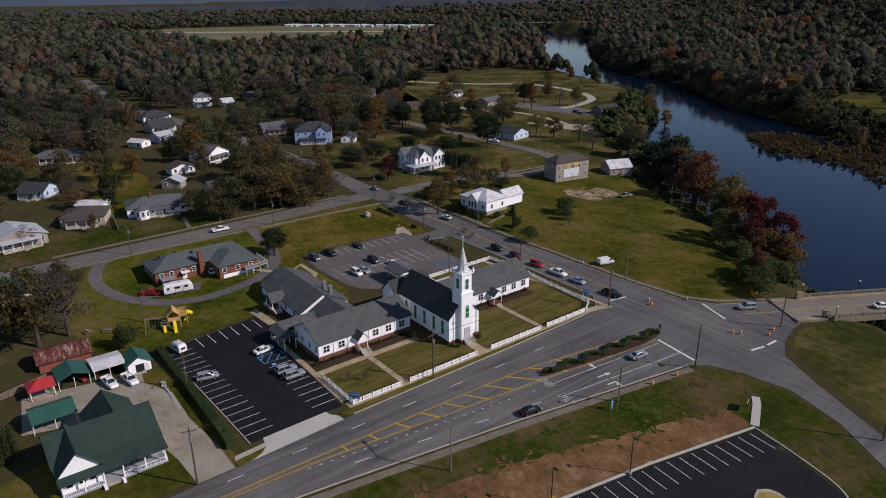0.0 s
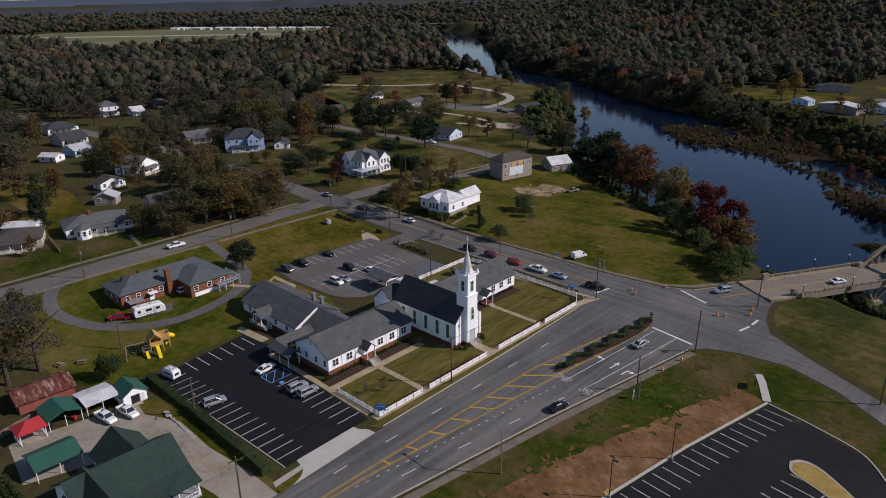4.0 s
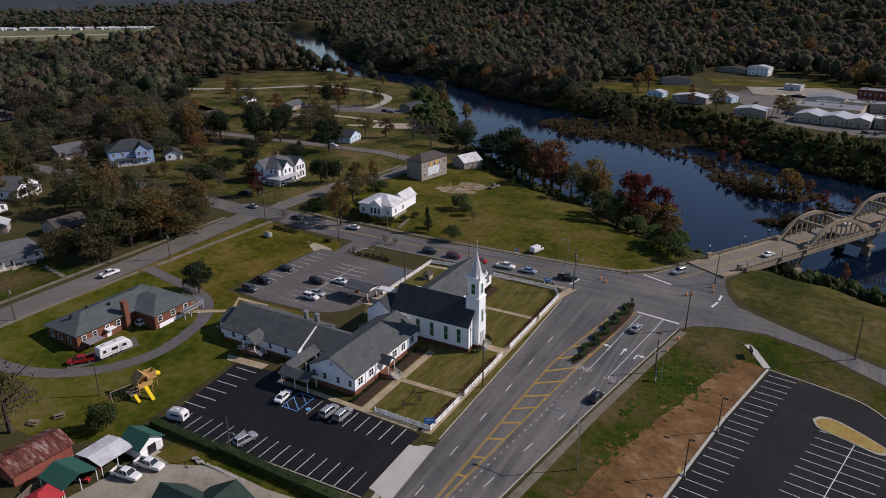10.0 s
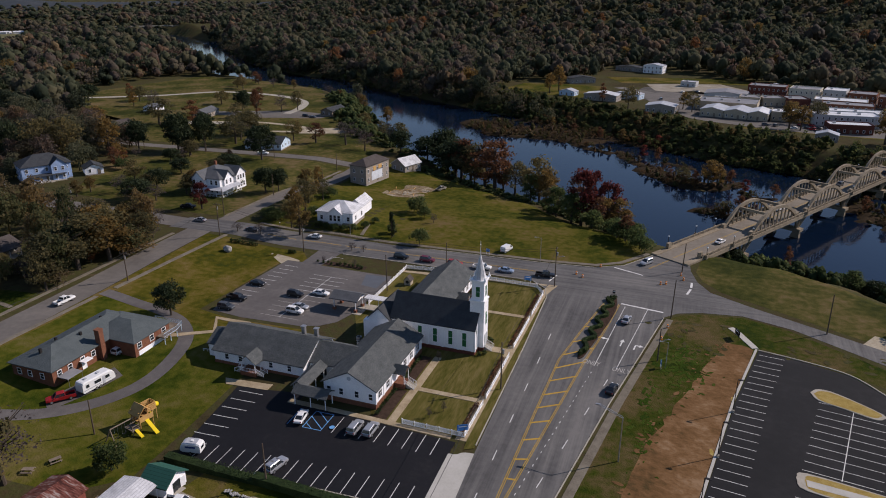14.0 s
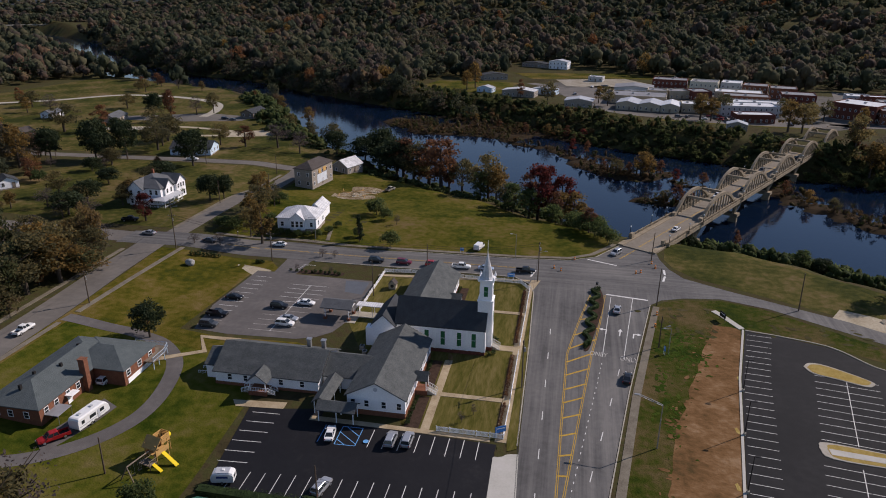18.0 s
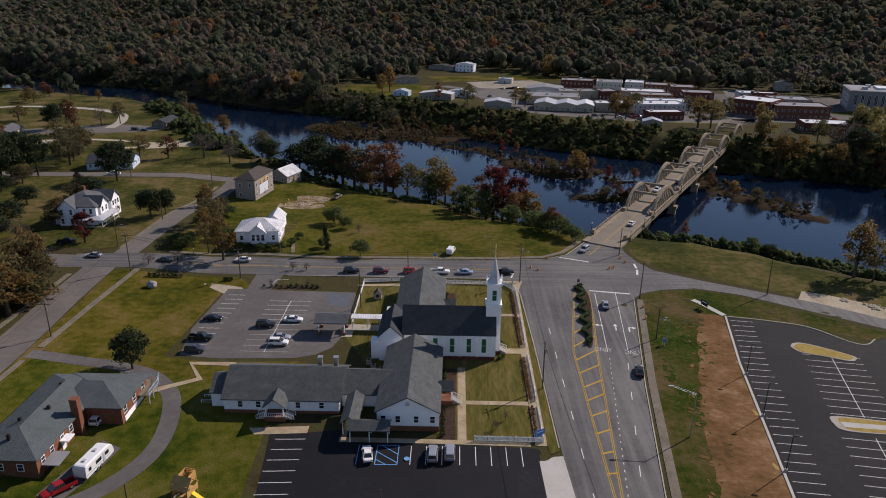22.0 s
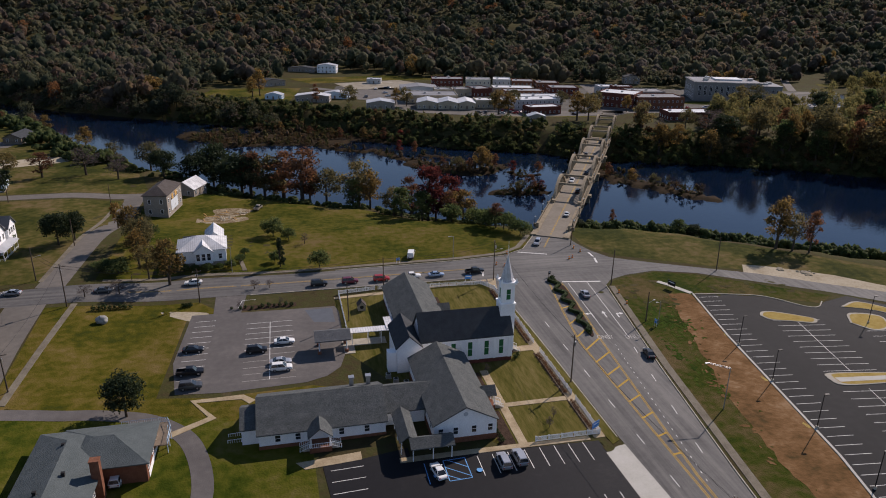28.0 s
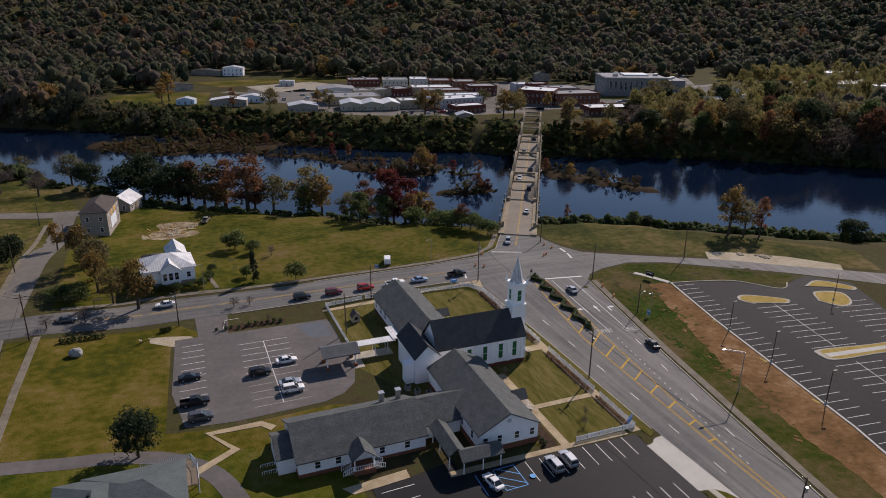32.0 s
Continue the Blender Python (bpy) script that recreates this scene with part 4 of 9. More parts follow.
sheet("car_park_kerb", band(curve([(62.6, 28.4), (71.5, 26.4), (81, 23), (87.5, 15.4), (91, 14.2), (94.5, 17)]), 0.3), CONC, 0.16, edge=0.2, label="pale concrete kerb of the car park", category="kerb")
DRYGRASS = mat("straw_grass", [(0.3, (0.22, 0.15, 0.04)), (0.5, (0.32, 0.23, 0.07)), (0.75, (0.42, 0.33, 0.14))], 0.5, 0.95, 0.4, 4.0)
for pts in ([(71.8, 12.4), (73.5, 14.2), (77, 13.6), (84.3, 8.4), (84.2, 6.4), (82.4, 5.8), (77.5, 7.8), (73, 9.6)], [(66, -18.6), (68, -16.8), (82, -19.2), (96, -21), (96, -25), (80, -23.2), (67.5, -21.8)], [(92, 4), (96, 9), (103, 6), (100, 0), (95, -1)], [(97, 13), (104, 15), (110, 8), (108, 6), (103, 10)]):
    isl = sheet("parking_island", curve(pts + pts[:1], 4)[:-1], CONC, 0.17, edge=0.2, label="kerbed parking island of straw-coloured grass", category="parking island")
    cxm, cym = sum(p[0] for p in pts) / len(pts), sum(p[1] for p in pts) / len(pts)
    inner = [(cxm + (x - cxm) * 0.9, cym + (y - cym) * 0.86) for x, y in pts]
    sheet("grass_top", curve(inner + inner[:1], 4)[:-1], DRYGRASS, 0.19, isl)
sheet("island_path", [(67.6, -18.8), (95, -22.2), (95, -23.6), (67.6, -20.6)], CONCNEW, 0.21, label="pale concrete path across a parking island", category="footpath")
sheet("pavement_stub", band([(62, 29), (58.5, 36), (56.8, 38.5)], 1.6), CONCNEW, 0.12, edge=0.2, label="short pale concrete footpath to the road", category="footpath")
for x, y in ((58.2, 4), (54, -16), (50.8, -33)):
    sheet("straw_patch", [(x - 2.2, y + 0.7), (x - 1.7, y + 1.1), (x - 1.4, y - 0.2), (x - 1.5, y - 1.1), (x - 2.1, y - 0.8)], DRYGRASS, 0.05, label="straw patch beside the car park kerb", category="straw")

# ---- windows and doors, shared between houses ----
CACHE = {}


def window(parent, x, y, z, w, hgt, face, pane=GLASSDARK, frame_m=PLAINWHITE, shutter=None, bars=True):
    """A framed window on a wall: face is the wall's outward heading in degrees (0 = +x)."""
    key = (round(w, 2), round(hgt, 2), pane.name, frame_m.name, bars)
    if key not in CACHE:
        bm = BM()
        t = 0.09
        o, i = ((-w / 2 - t, -t), (w / 2 + t, -t), (w / 2 + t, hgt + t), (-w / 2 - t, hgt + t)), ((-w / 2, 0), (w / 2, 0), (w / 2, hgt), (-w / 2, hgt))
        ring_ = [[bm.verts.new((x_, *p)) for p in loop] for loop, x_ in ((o, -0.05), (o, 0.09), (i, 0.09), (i, -0.05))]
        for a, b in zip(ring_, ring_[1:] + ring_[:1]):
            for k in range(4):
                bm.faces.new((a[k], a[(k + 1) % 4], b[(k + 1) % 4], b[k]))
        if bars:
            box(bm, -0.02, 0.065, -w / 2, w / 2, hgt / 2 - 0.03, hgt / 2 + 0.03)
            if w > 1.3:
                box(bm, -0.02, 0.07, -0.05, 0.05, 0, hgt)
        f = finish("window_frame", bm, frame_m)
        bm = BM()
        box(bm, -0.04, 0.035, -w / 2 + 0.003, w / 2 - 0.003, 0.003, hgt - 0.003)
        CACHE[key] = (f, finish("pane", bm, pane))
    f, p = CACHE[key]
    win = part("window", f, None, parent)
    win.matrix_basis = pose(x, y, z, 0, 0, face)
    part("pane", p, None, win)
    return win


def door(parent, x, y, z, face, w=1.0, hgt=2.1, material=PLAINWHITE, name="door"):
    key = ("door", w, hgt, material.name)
    if key not in CACHE:
        bm = BM()
        box(bm, -0.04, 0.05, -w / 2, w / 2, 0, hgt)
        box(bm, -0.05, 0.09, -w / 2 - 0.12, -w / 2, 0, hgt + 0.12)
        box(bm, -0.05, 0.09, w / 2, w / 2 + 0.12, 0, hgt + 0.12)
        box(bm, -0.05, 0.09, -w / 2, w / 2, hgt, hgt + 0.12)
        CACHE[key] = finish(name, bm, material)
    ob = part(name, CACHE[key], None, parent)
    ob.matrix_basis = pose(x, y, z, 0, 0, face)
    return ob


def bx(name, parent, x0, x1, y0, y1, z0, z1, material, label=""):
    return part(name, box(BM(), x0, x1, y0, y1, z0, z1), material, parent, label)


def stairs(name, parent, x, y, z_top, heading, width, n, material=CONC, run=0.32):
    """A flight going down away from heading's origin."""
    prof = [(0.0, 0.0), (n * run, 0.0)]
    for i in range(n, 0, -1):
        prof += [(i * run, z_top * (n - i + 1) / n), ((i - 1) * run, z_top * (n - i + 1) / n)]
    bm = hull(BM(), [[(px, py, pz) for px, pz in prof] for py in (-width / 2, width / 2)])
    ob = part(name, bm, material, parent)
    ob.matrix_basis = pose(x, y, 0, 0, 0, heading)
    return ob


def railing(name, parent, a, b, hgt=1.0, material=PLAINWHITE, step=0.35):
    bm = BM()
    a, b = Vector(a), Vector(b)
    up = Vector((0, 0, 1))
    rod(bm, a + up * hgt, b + up * hgt, 0.05, n=4)
    rod(bm, a + up * 0.12, b + up * 0.12, 0.04, n=4)
    n = max(2, int((b - a).length / step))
    for i in range(n + 1):
        p = a + (b - a) * i / n
        rod(bm, p, p + up * hgt, 0.06 if i in (0, n) else 0.03, n=4)
    return tagged(part(name, bm, material, parent), kind="stuff")


# ---- the church ----
church = thing("church", "white clapboard church with a tall steeple, charcoal roofs and green shutters", "church")
CB = 0.9
bx("foundation", church, -20.2, 0.6, 3.1, 12.0, 0, CB, BRICKDARK, "dark red brick foundation")
part("nave_wall", gable_wall(BM(), -20.15, 0.5, 3.2, 11.9, CB, 6.6, 11.3, "x"), SIDING, church)
part("nave_roof", gable(BM(), -20.15, 0.5, 3.2, 11.9, 6.6, 11.3, "x", 0.35, 0.25), SHINGLE, church)
for x0 in (-18.6, -14.8, -11.0, -7.2, -3.4, 0.0):
    bx("pilaster", church, x0 - 0.25, x0 + 0.25, 3.03, 3.197, CB, 6.3, PLAINWHITE)
bx("cornice", church, -20.3, 0.6, 2.98, 3.19, 6.02, 6.38, PLAINWHITE)
for x0 in (-16.7, -12.9, -9.1, -5.3, -1.9):
    w_ = window(church, x0, 3.19, 1.9, 1.0, 3.5, -90, GREENSHUTTER, PLAINWHITE)
for x0 in (-16.7, -12.9, -9.1, -5.3):
    window(church, x0, 11.91, 1.9, 1.0, 3.5, 90, GREENSHUTTER, PLAINWHITE)
for y0 in (3.35, 11.75):
    bx("pilaster", church, 0.503, 0.75, y0 - 0.3, y0 + 0.3, CB, 6.6, PLAINWHITE)
for y0 in (4.7, 10.4):
    bx("pilaster", church, 0.503, 0.7, y0 - 0.2, y0 + 0.2, CB, 7.6, PLAINWHITE)
    bm = BM()
    rod(bm, (0.5, y0, 5.3), (0.62, y0, 5.3), 0.5, n=12)
    part("fanlight", bm, GREENSHUTTER, church, "small green arched fanlight")
# steeple
steeple = bx("steeple_base", church, -1.5, 1.9, 5.85, 9.25, CB, 12.4, SIDING)
bx("steeple_foundation", church, -1.55, 1.98, 5.78, 9.32, 0, CB - 0.003, BRICKDARK)
bx("belfry", church, -1.2, 1.7, 6.1, 9.0, 12.72, 17.3, PLAINWHITE)
bx("belfry_ledge", church, -1.65, 2.05, 5.7, 9.4, 12.403, 12.717, PLAINWHITE)
bx("belfry_cornice", church, -1.55, 2.05, 5.75, 9.35, 17.303, 17.75, PLAINWHITE)
for a, b in ((-1.45, 5.85), (1.95, 5.85), (1.95, 9.25), (-1.45, 9.25)):
    bm = BM()
    hull(bm, [[(a - 0.28, b - 0.28, 17.753), (a + 0.28, b - 0.28, 17.753), (a + 0.28, b + 0.28, 17.753), (a - 0.28, b + 0.28, 17.753)], [(a - 0.03, b - 0.03, 18.7), (a + 0.03, b - 0.03, 18.7), (a + 0.03, b + 0.03, 18.7), (a - 0.03, b + 0.03, 18.7)]])
    part("pinnacle", bm, PLAINWHITE, church)
bm = BM()
ring = lambda r, z, n=8, f=1.0: [(0.25 + r * math.cos(2 * math.pi * (i + 0.5) / n), 7.55 + r * math.sin(2 * math.pi * (i + 0.5) / n), z) for i in range(n)]
hull(bm, [ring(1.75, 17.753), ring(1.35, 18.3), ring(0.9, 20.2), ring(0.08, 23.6)])
part("spire", bm, METALWHITE, church, "white eight-sided metal spire")
bm = BM()
rod(bm, (0.25, 7.55, 23.5), (0.25, 7.55, 26.8), 0.07, 0.03)
rod(bm, (0.25, 7.2, 25.9), (0.25, 7.9, 25.9), 0.04)
part("finial", bm, LAMPWHITE, church, "thin white finial rod")
for face, x0, y0 in ((0, 1.71, 7.55), (-90, 0.25, 6.09), (90, 0.25, 9.01), (180, -1.21, 7.55)):
    window(church, x0, y0, 13.6, 0.95, 2.5, face, GREENSHUTTER, PLAINWHITE)
# tall arched window over the door
win = window(church, 1.91, 7.55, 6.4, 0.95, 2.6, 0, GREENSHUTTER, PLAINWHITE)
bm = BM()
rod(bm, (1.9, 7.55, 9.0), (1.96, 7.55, 9.0), 0.52, n=14)
part("arch_light", bm, GREENSHUTTER, church, "green arched window head")
door(church, 1.91, 7.55, CB, 0, 1.5, 2.9, tone("grey_door", (0.4, 0.42, 0.42), 0.1, scale=1))
stairs("entrance_steps", church, 2.0, 7.55, CB, 0, 2.2, 5)
for y0 in (6.4, 8.7):
    railing("handrail", church, (2.0, y0, CB), (3.7, y0, 0.05), 0.8)
# west end block behind the nave
part("vestry_wall", gable_wall(BM(), -25.6, -20.35, 2.2, 13.6, 0, 6.1, 8.6, "y"), SIDING, church)
part("vestry_roof", gable(BM(), -25.6, -20.35, 2.2, 13.6, 6.1, 8.6, "y", 0.35), SHINGLE, church)
bx("vestry_porch", church, -27.5, -25.65, 3, 5.2, 0, 4.6, PLAINWHITE)

# north wing
wing_n = thing("church_wing_north", "white clapboard church wing with a dark gable roof", "church wing")
bx("foundation", wing_n, -23.1, -11.4, 12.3, 41.0, 0, 0.5, BRICKDARK)
part("wall", gable_wall(BM(), -23.05, -11.45, 12.3, 40.9, 0.5, 3.9, 7.3, "y"), SIDING, wing_n)
part("roof", gable(BM(), -23.05, -11.45, 12.3, 40.9, 3.9, 7.3, "y", 0.45), SHINGLEWING, wing_n)
for y0 in (15.5, 19.5, 23.2, 31.5, 35, 38.6):
    window(wing_n, -11.44, y0, 1.5, 1.5, 1.7, 0, GLASSDARK)
    window(wing_n, -23.06, y0, 1.5, 1.0, 1.6, 180, GLASSDARK)
for x0 in (-20, -14.6):
    window(wing_n, x0, 40.91, 1.5, 1.0, 1.6, 90, GLASSDARK)
part("porch_roof", gable(BM(), -11.2, -8.6, 25.4, 28.2, 3.1, 4.2, "x", 0.3, 0.15), SHINGLEWING, wing_n)
for y0 in (25.5, 28.1):
    part("porch_post", rod(BM(), (-8.7, y0, 0.5), (-8.7, y0, 3.1), 0.09), PLAINWHITE, wing_n)
bx("porch_floor", wing_n, -11.4, -8.5, 25.3, 28.3, 0, 0.5, BRICKDARK)
stairs("porch_steps", wing_n, -8.5, 26.8, 0.5, 0, 1.6, 3)
door(wing_n, -11.43, 26.8, 0.5, 0, 1.0, 2.1)

# south wing
wing_s = thing("church_wing_south", "white church wing with brick base and grey gable roof", "church wing")
bx("foundation", wing_s, -23.3, -11.4, -24.6, 0.6, 0, 1.1, BRICK, "red brick base")
part("wall", gable_wall(BM(), -23.2, -11.5, -24.5, 0.5, 1.1, 4.3, 7.4, "y"), SIDING, wing_s)
part("roof", gable(BM(), -23.2, -11.5, -24.5, 0.5, 4.3, 7.4, "y", 0.45), SHINGLEWING, wing_s)
for x0 in (-22, -19.2, -15.7, -12.6):
    window(wing_s, x0, -24.51, 1.9, 0.85, 1.4, -90, GLASSDARK)
for y0 in (-22.5, -18.6, -9.4, -5.8, -2.0):
    window(wing_s, -11.49, y0, 1.8, 1.5, 1.6, 0, GLASSDARK)
for y0 in (-21.5, -17, -12.5):
    window(wing_s, -23.21, y0, 1.8, 0.9, 1.5, 180, GLASSDARK)
for y0 in (-24.4, -20.6, -16.8, -11.2, -7.5, -3.8, 0.2):
    bx("pilaster", wing_s, -11.496, -11.36, y0 - 0.13, y0 + 0.13, 1.1, 4.0, PLAINWHITE)
bm = BM()
rod(bm, (-17.35, -24.56, 5.9), (-17.35, -24.45, 5.9), 0.45, n=10)
part("gable_vent", bm, tone("grey_vent", (0.45, 0.47, 0.5), 0.1, scale=1), wing_s)
part("porch_roof", gable(BM(), -11.3, -9.0, -15.6, -13.1, 3.7, 4.9, "x", 0.3, 0.15), SHINGLEWING, wing_s)
for y0 in (-15.5, -13.2):
    part("porch_post", rod(BM(), (-9.1, y0, 1.1), (-9.1, y0, 3.7), 0.09), PLAINWHITE, wing_s)
bx("porch_floor", wing_s, -11.39, -8.9, -15.7, -13.0, 0, 1.1, BRICK)
stairs("porch_steps", wing_s, -8.9, -14.35, 1.1, 0, 1.7, 6)
for y0 in (-15.3, -13.4):
    railing("handrail", wing_s, (-8.9, y0, 1.1), (-7.1, y0, 0.1), 0.85)
door(wing_s, -11.48, -14.35, 1.1, 0, 1.0, 2.1)

# education wing and link
wing_w = thing("church_wing_west", "long white church hall with a dark gable roof", "church hall")
bx("foundation", wing_w, -54.4, -31.2, -19.1, -5.6, -0.6, 0.35, BRICK)
part("wall", gable_wall(BM(), -54.3, -31.3, -19.0, -5.5, 0.35, 2.9, 6.3, "x"), SIDING, wing_w)
part("roof", gable(BM(), -54.3, -31.3, -19.0, -5.5, 2.9, 6.3, "x", 0.45), SHINGLEWING, wing_w)
part("end_wall", gable_wall(BM(), -57.4, -54.35, -17, -9, -0.6, 2.9, 4.9, "x"), SIDING, wing_w)
part("end_roof", gable(BM(), -57.4, -54.8, -17, -9, 2.9, 4.9, "x", 0.3), SHINGLEWING, wing_w)
for x0 in (-51, -47.4, -39.5, -34.8):
    window(wing_w, x0, -19.01, 1.0, 0.9, 1.3, -90, GLASSDARK)
    window(wing_w, x0, -5.49, 1.0, 0.9, 1.3, 90, GLASSDARK)
bm = BM()
gable(bm, -45.4, -41.6, -21.8, -18.2, 3.0, 4.6, "y", 0.35, 0.18)
part("porch_roof", bm, SHINGLEWING, wing_w)
for x0 in (-45.2, -41.8):
    part("porch_post", rod(BM(), (x0, -21.7, 0.7), (x0, -21.7, 3.0), 0.11), PLAINWHITE, wing_w)
bx("porch_floor", wing_w, -45.5, -41.5, -22.0, -19.1, -0.3, 0.7, BRICK)
for x0, hd in ((-45.5, 180), (-41.5, 0)):
    stairs("porch_steps", wing_w, x0, -20.9, 0.7, hd, 1.5, 4)
    s_ = -1 if hd else 1
    railing("handrail", wing_w, (x0, -21.7, 0.7), (x0 + s_ * 1.7, -21.7, 0.0), 0.9)
    railing("handrail", wing_w, (x0, -20.1, 0.7), (x0 + s_ * 1.7, -20.1, 0.0), 0.9)
railing("handrail", wing_w, (-45.4, -21.95, 0.7), (-41.6, -21.95, 0.7), 0.9)
door(wing_w, -43.5, -19.02, 0.7, -90, 1.0, 2.1)
for x0 in (-36.6, -33.3):
    bm = BM()
    box(bm, x0 - 0.4, x0 + 0.4, -9.6, -8.8, 4.2, 6.9)
    box(bm, x0 - 0.55, x0 + 0.55, -9.75, -8.65, 6.903, 7.15)
    part("roof_vent", bm, STEEL, wing_w, "galvanised roof vent box")
bm = BM()
railing("ramp_rail", wing_w, (-57.6, -16, -0.4), (-60, -16, -0.5), 0.9)
railing("ramp_rail", wing_w, (-57.6, -14, -0.4), (-60, -14, -0.5), 0.9)
bx("landing", wing_w, -60, -57.45, -16.1, -13.9, -0.7, -0.35, CONC)

link = thing("church_link", "low grey-roofed link building between two church wings", "link building")
part("wall", gable_wall(BM(), -31.1, -23.4, -16.5, -6.8, 0, 2.9, 5.5, "x"), SIDING, link)
part("roof", gable(BM(), -30.7, -20.5, -16.5, -6.8, 2.9, 5.5, "x", 0.35), SHINGLEWING, link)
door(link, -28, -16.52, 0.1, -90, 1.6, 2.1, GLASSDARK)

walkway = thing("covered_walkway", "open covered walkway with grey gable roof on white posts", "covered walkway")
part("roof", gable(BM(), -29.6, -26.8, -26.2, -17.2, 2.9, 3.9, "y", 0.35, 0.18), SHINGLEWING, walkway)
part("cross_roof", gable(BM(), -28, -20.6, -28.6, -25.4, 2.85, 3.8, "x", 0.3, 0.18), SHINGLEWING, walkway)
for x0, y0 in ((-29.5, -26), (-29.5, -21.5), (-26.9, -21.5), (-29.5, -18), (-26.9, -18), (-27.8, -28.4), (-24.2, -28.4), (-20.8, -28.4), (-24.2, -25.6), (-20.8, -25.6)):
    part("post", rod(BM(), (x0, y0, 0.05), (x0, y0, 2.95), 0.1, n=8), PLAINWHITE, walkway)

porte = thing("entrance_canopy", "flat grey-roofed drive-through canopy on white posts", "canopy")
part("roof", gable(BM(), -42.3, -34.7, 13.6, 18.9, 3.4, 4.5, "x", 0.3, 0.25), SHINGLEGREY, porte)
bx("ceiling", porte, -42.2, -34.8, 13.7, 18.8, 3.15, 3.35, PLAINWHITE)
for x0, y0 in ((-41.6, 14.2), (-41.6, 18.3), (-35.4, 14.2), (-35.4, 18.3)):
    part("post", rod(BM(), (x0, y0, 0.05), (x0, y0, 3.2), 0.14, n=8), PLAINWHITE, porte)
    bx("plinth", porte, x0 - 0.4, x0 + 0.4, y0 - 0.4, y0 + 0.4, 0, 0.7, BRICK)
awning = thing("metal_awning", "white ribbed metal walkway awning on thin posts", "awning")
part("roof", box(BM(), -34.2, -25.2, 16.8, 19.4, 3.1, 3.25), METALWHITE, awning)
part("end_roof", box(BM(), -25.7, -23.2, 17.2, 23.6, 3.3, 3.45), METALWHITE, awning)
for x0 in (-33.8, -30, -27):
    for y0 in (17, 19.2):
        part("post", rod(BM(), (x0, y0, 0.05), (x0, y0, 3.12), 0.06), PLAINWHITE, awning)
sheet("pavement", [(-36, 13), (-33.5, 13), (-33.5, 16.6), (-25.8, 16.6), (-25.8, 19.8), (-36, 19.8)], CONC, 0.1, edge=0.15, label="concrete walkway under the awning", category="footpath")
for x0, y0 in ((-26.5, -1.5), (-24.5, -2.8), (-27.8, 0.8)):
    ac = thing("air_conditioner", "grey outdoor air-conditioning unit beside the church", "air conditioner", pose(x0, y0, 0.02))
    bx("case", ac, -0.5, 0.5, -0.5, 0.5, 0.08, 1.0, STEEL)
    part("fan_grille", rod(BM(), (0, 0, 1.003), (0, 0, 1.05), 0.42, n=12), BLACKMETAL, ac)
    bx("base", ac, -0.6, 0.6, -0.6, 0.6, 0, 0.077, CONC)
wc = thing("roof_access_stair", "white external stair beside the church link", "stair", pose(-21.8, 0.9, 0))
for i in range(9):
    bx("tread", wc, -1.0, -0.2, i * 0.25 - 1.1, i * 0.25 - 0.85, 0.3 + i * 0.19, 0.36 + i * 0.19, PLAINWHITE)
railing("handrail", wc, (-1.05, -1.1, 0.3), (-1.05, 1.1, 2.0), 0.9)
railing("handrail", wc, (-0.15, -1.1, 0.3), (-0.15, 1.1, 2.0), 0.9)
for x_ in (-1.05, -0.15):
    part("stringer", rod(BM(), (x_, -1.2, 0.0), (x_, 1.1, 1.9), 0.08), PLAINWHITE, wc)

# ---- fences ----


def fence(pts, label="white picket fence along the church lawn", material=PLAINWHITE, hgt=1.15, panel=2.4, z=None, picket=0.22, rails=True):
    """A post and panel fence: every post and panel is a part."""
    f = thing("fence", label, "fence")
    for (ax, ay), (bx_, by_) in zip(pts, pts[1:]):
        ln = math.hypot(bx_ - ax, by_ - ay)
        n = max(1, round(ln / panel))
        w = ln / n
        key = ("panel", round(w, 3), hgt, material.name, picket)
        if key not in CACHE:
            bm = BM()
            box(bm, 0.07, w - 0.07, -0.03, 0.03, 0.12, 0.22)
            box(bm, 0.07, w - 0.07, -0.03, 0.03, hgt - 0.2, hgt - 0.1)
            for i in range(1, int(w / picket)):
                box(bm, i * picket - picket * 0.3, i * picket + picket * 0.3, 0.033, 0.055, 0.06, hgt - 0.02)
            bm2 = BM()
            box(bm2, -0.07, 0.07, -0.07, 0.07, -0.2, hgt + 0.06)
            hull(bm2, [[(-0.1, -0.1, hgt + 0.062), (0.1, -0.1, hgt + 0.062), (0.1, 0.1, hgt + 0.062), (-0.1, 0.1, hgt + 0.062)], [(-0.01, -0.01, hgt + 0.16), (0.01, -0.01, hgt + 0.16), (0.01, 0.01, hgt + 0.16), (-0.01, 0.01, hgt + 0.16)]])
            CACHE[key] = (finish("panel", bm, material), finish("post", bm2, material))
        pm, qm = CACHE[key]
        a = math.degrees(math.atan2(by_ - ay, bx_ - ax))
        for i in range(n + 1):
            x, y = ax + (bx_ - ax) * i / n, ay + (by_ - ay) * i / n
            zz = h(x, y) + 0.05
            part("post", qm, None, f).matrix_basis = pose(x, y, zz, 0, 0, a)
            if i < n:
                tagged(part("panel", pm, None, f), kind="stuff").matrix_basis = pose(x, y, zz, 0, 0, a)
    return f


fence([(-4.6, -27.3), (8.2, -27.4), (8.3, -15.6)])
fence([(8.3, -13.4), (8.3, 5.2)])
fence([(8.3, 9.6), (8.4, 25.6)])
fence([(8.4, 27.8), (8.4, 42), (5.6, 46.3), (-15.8, 47.2), (-23.5, 48.2)])
fence([(-24.5, 48), (-34.6, 46.8), (-34.4, 20)])

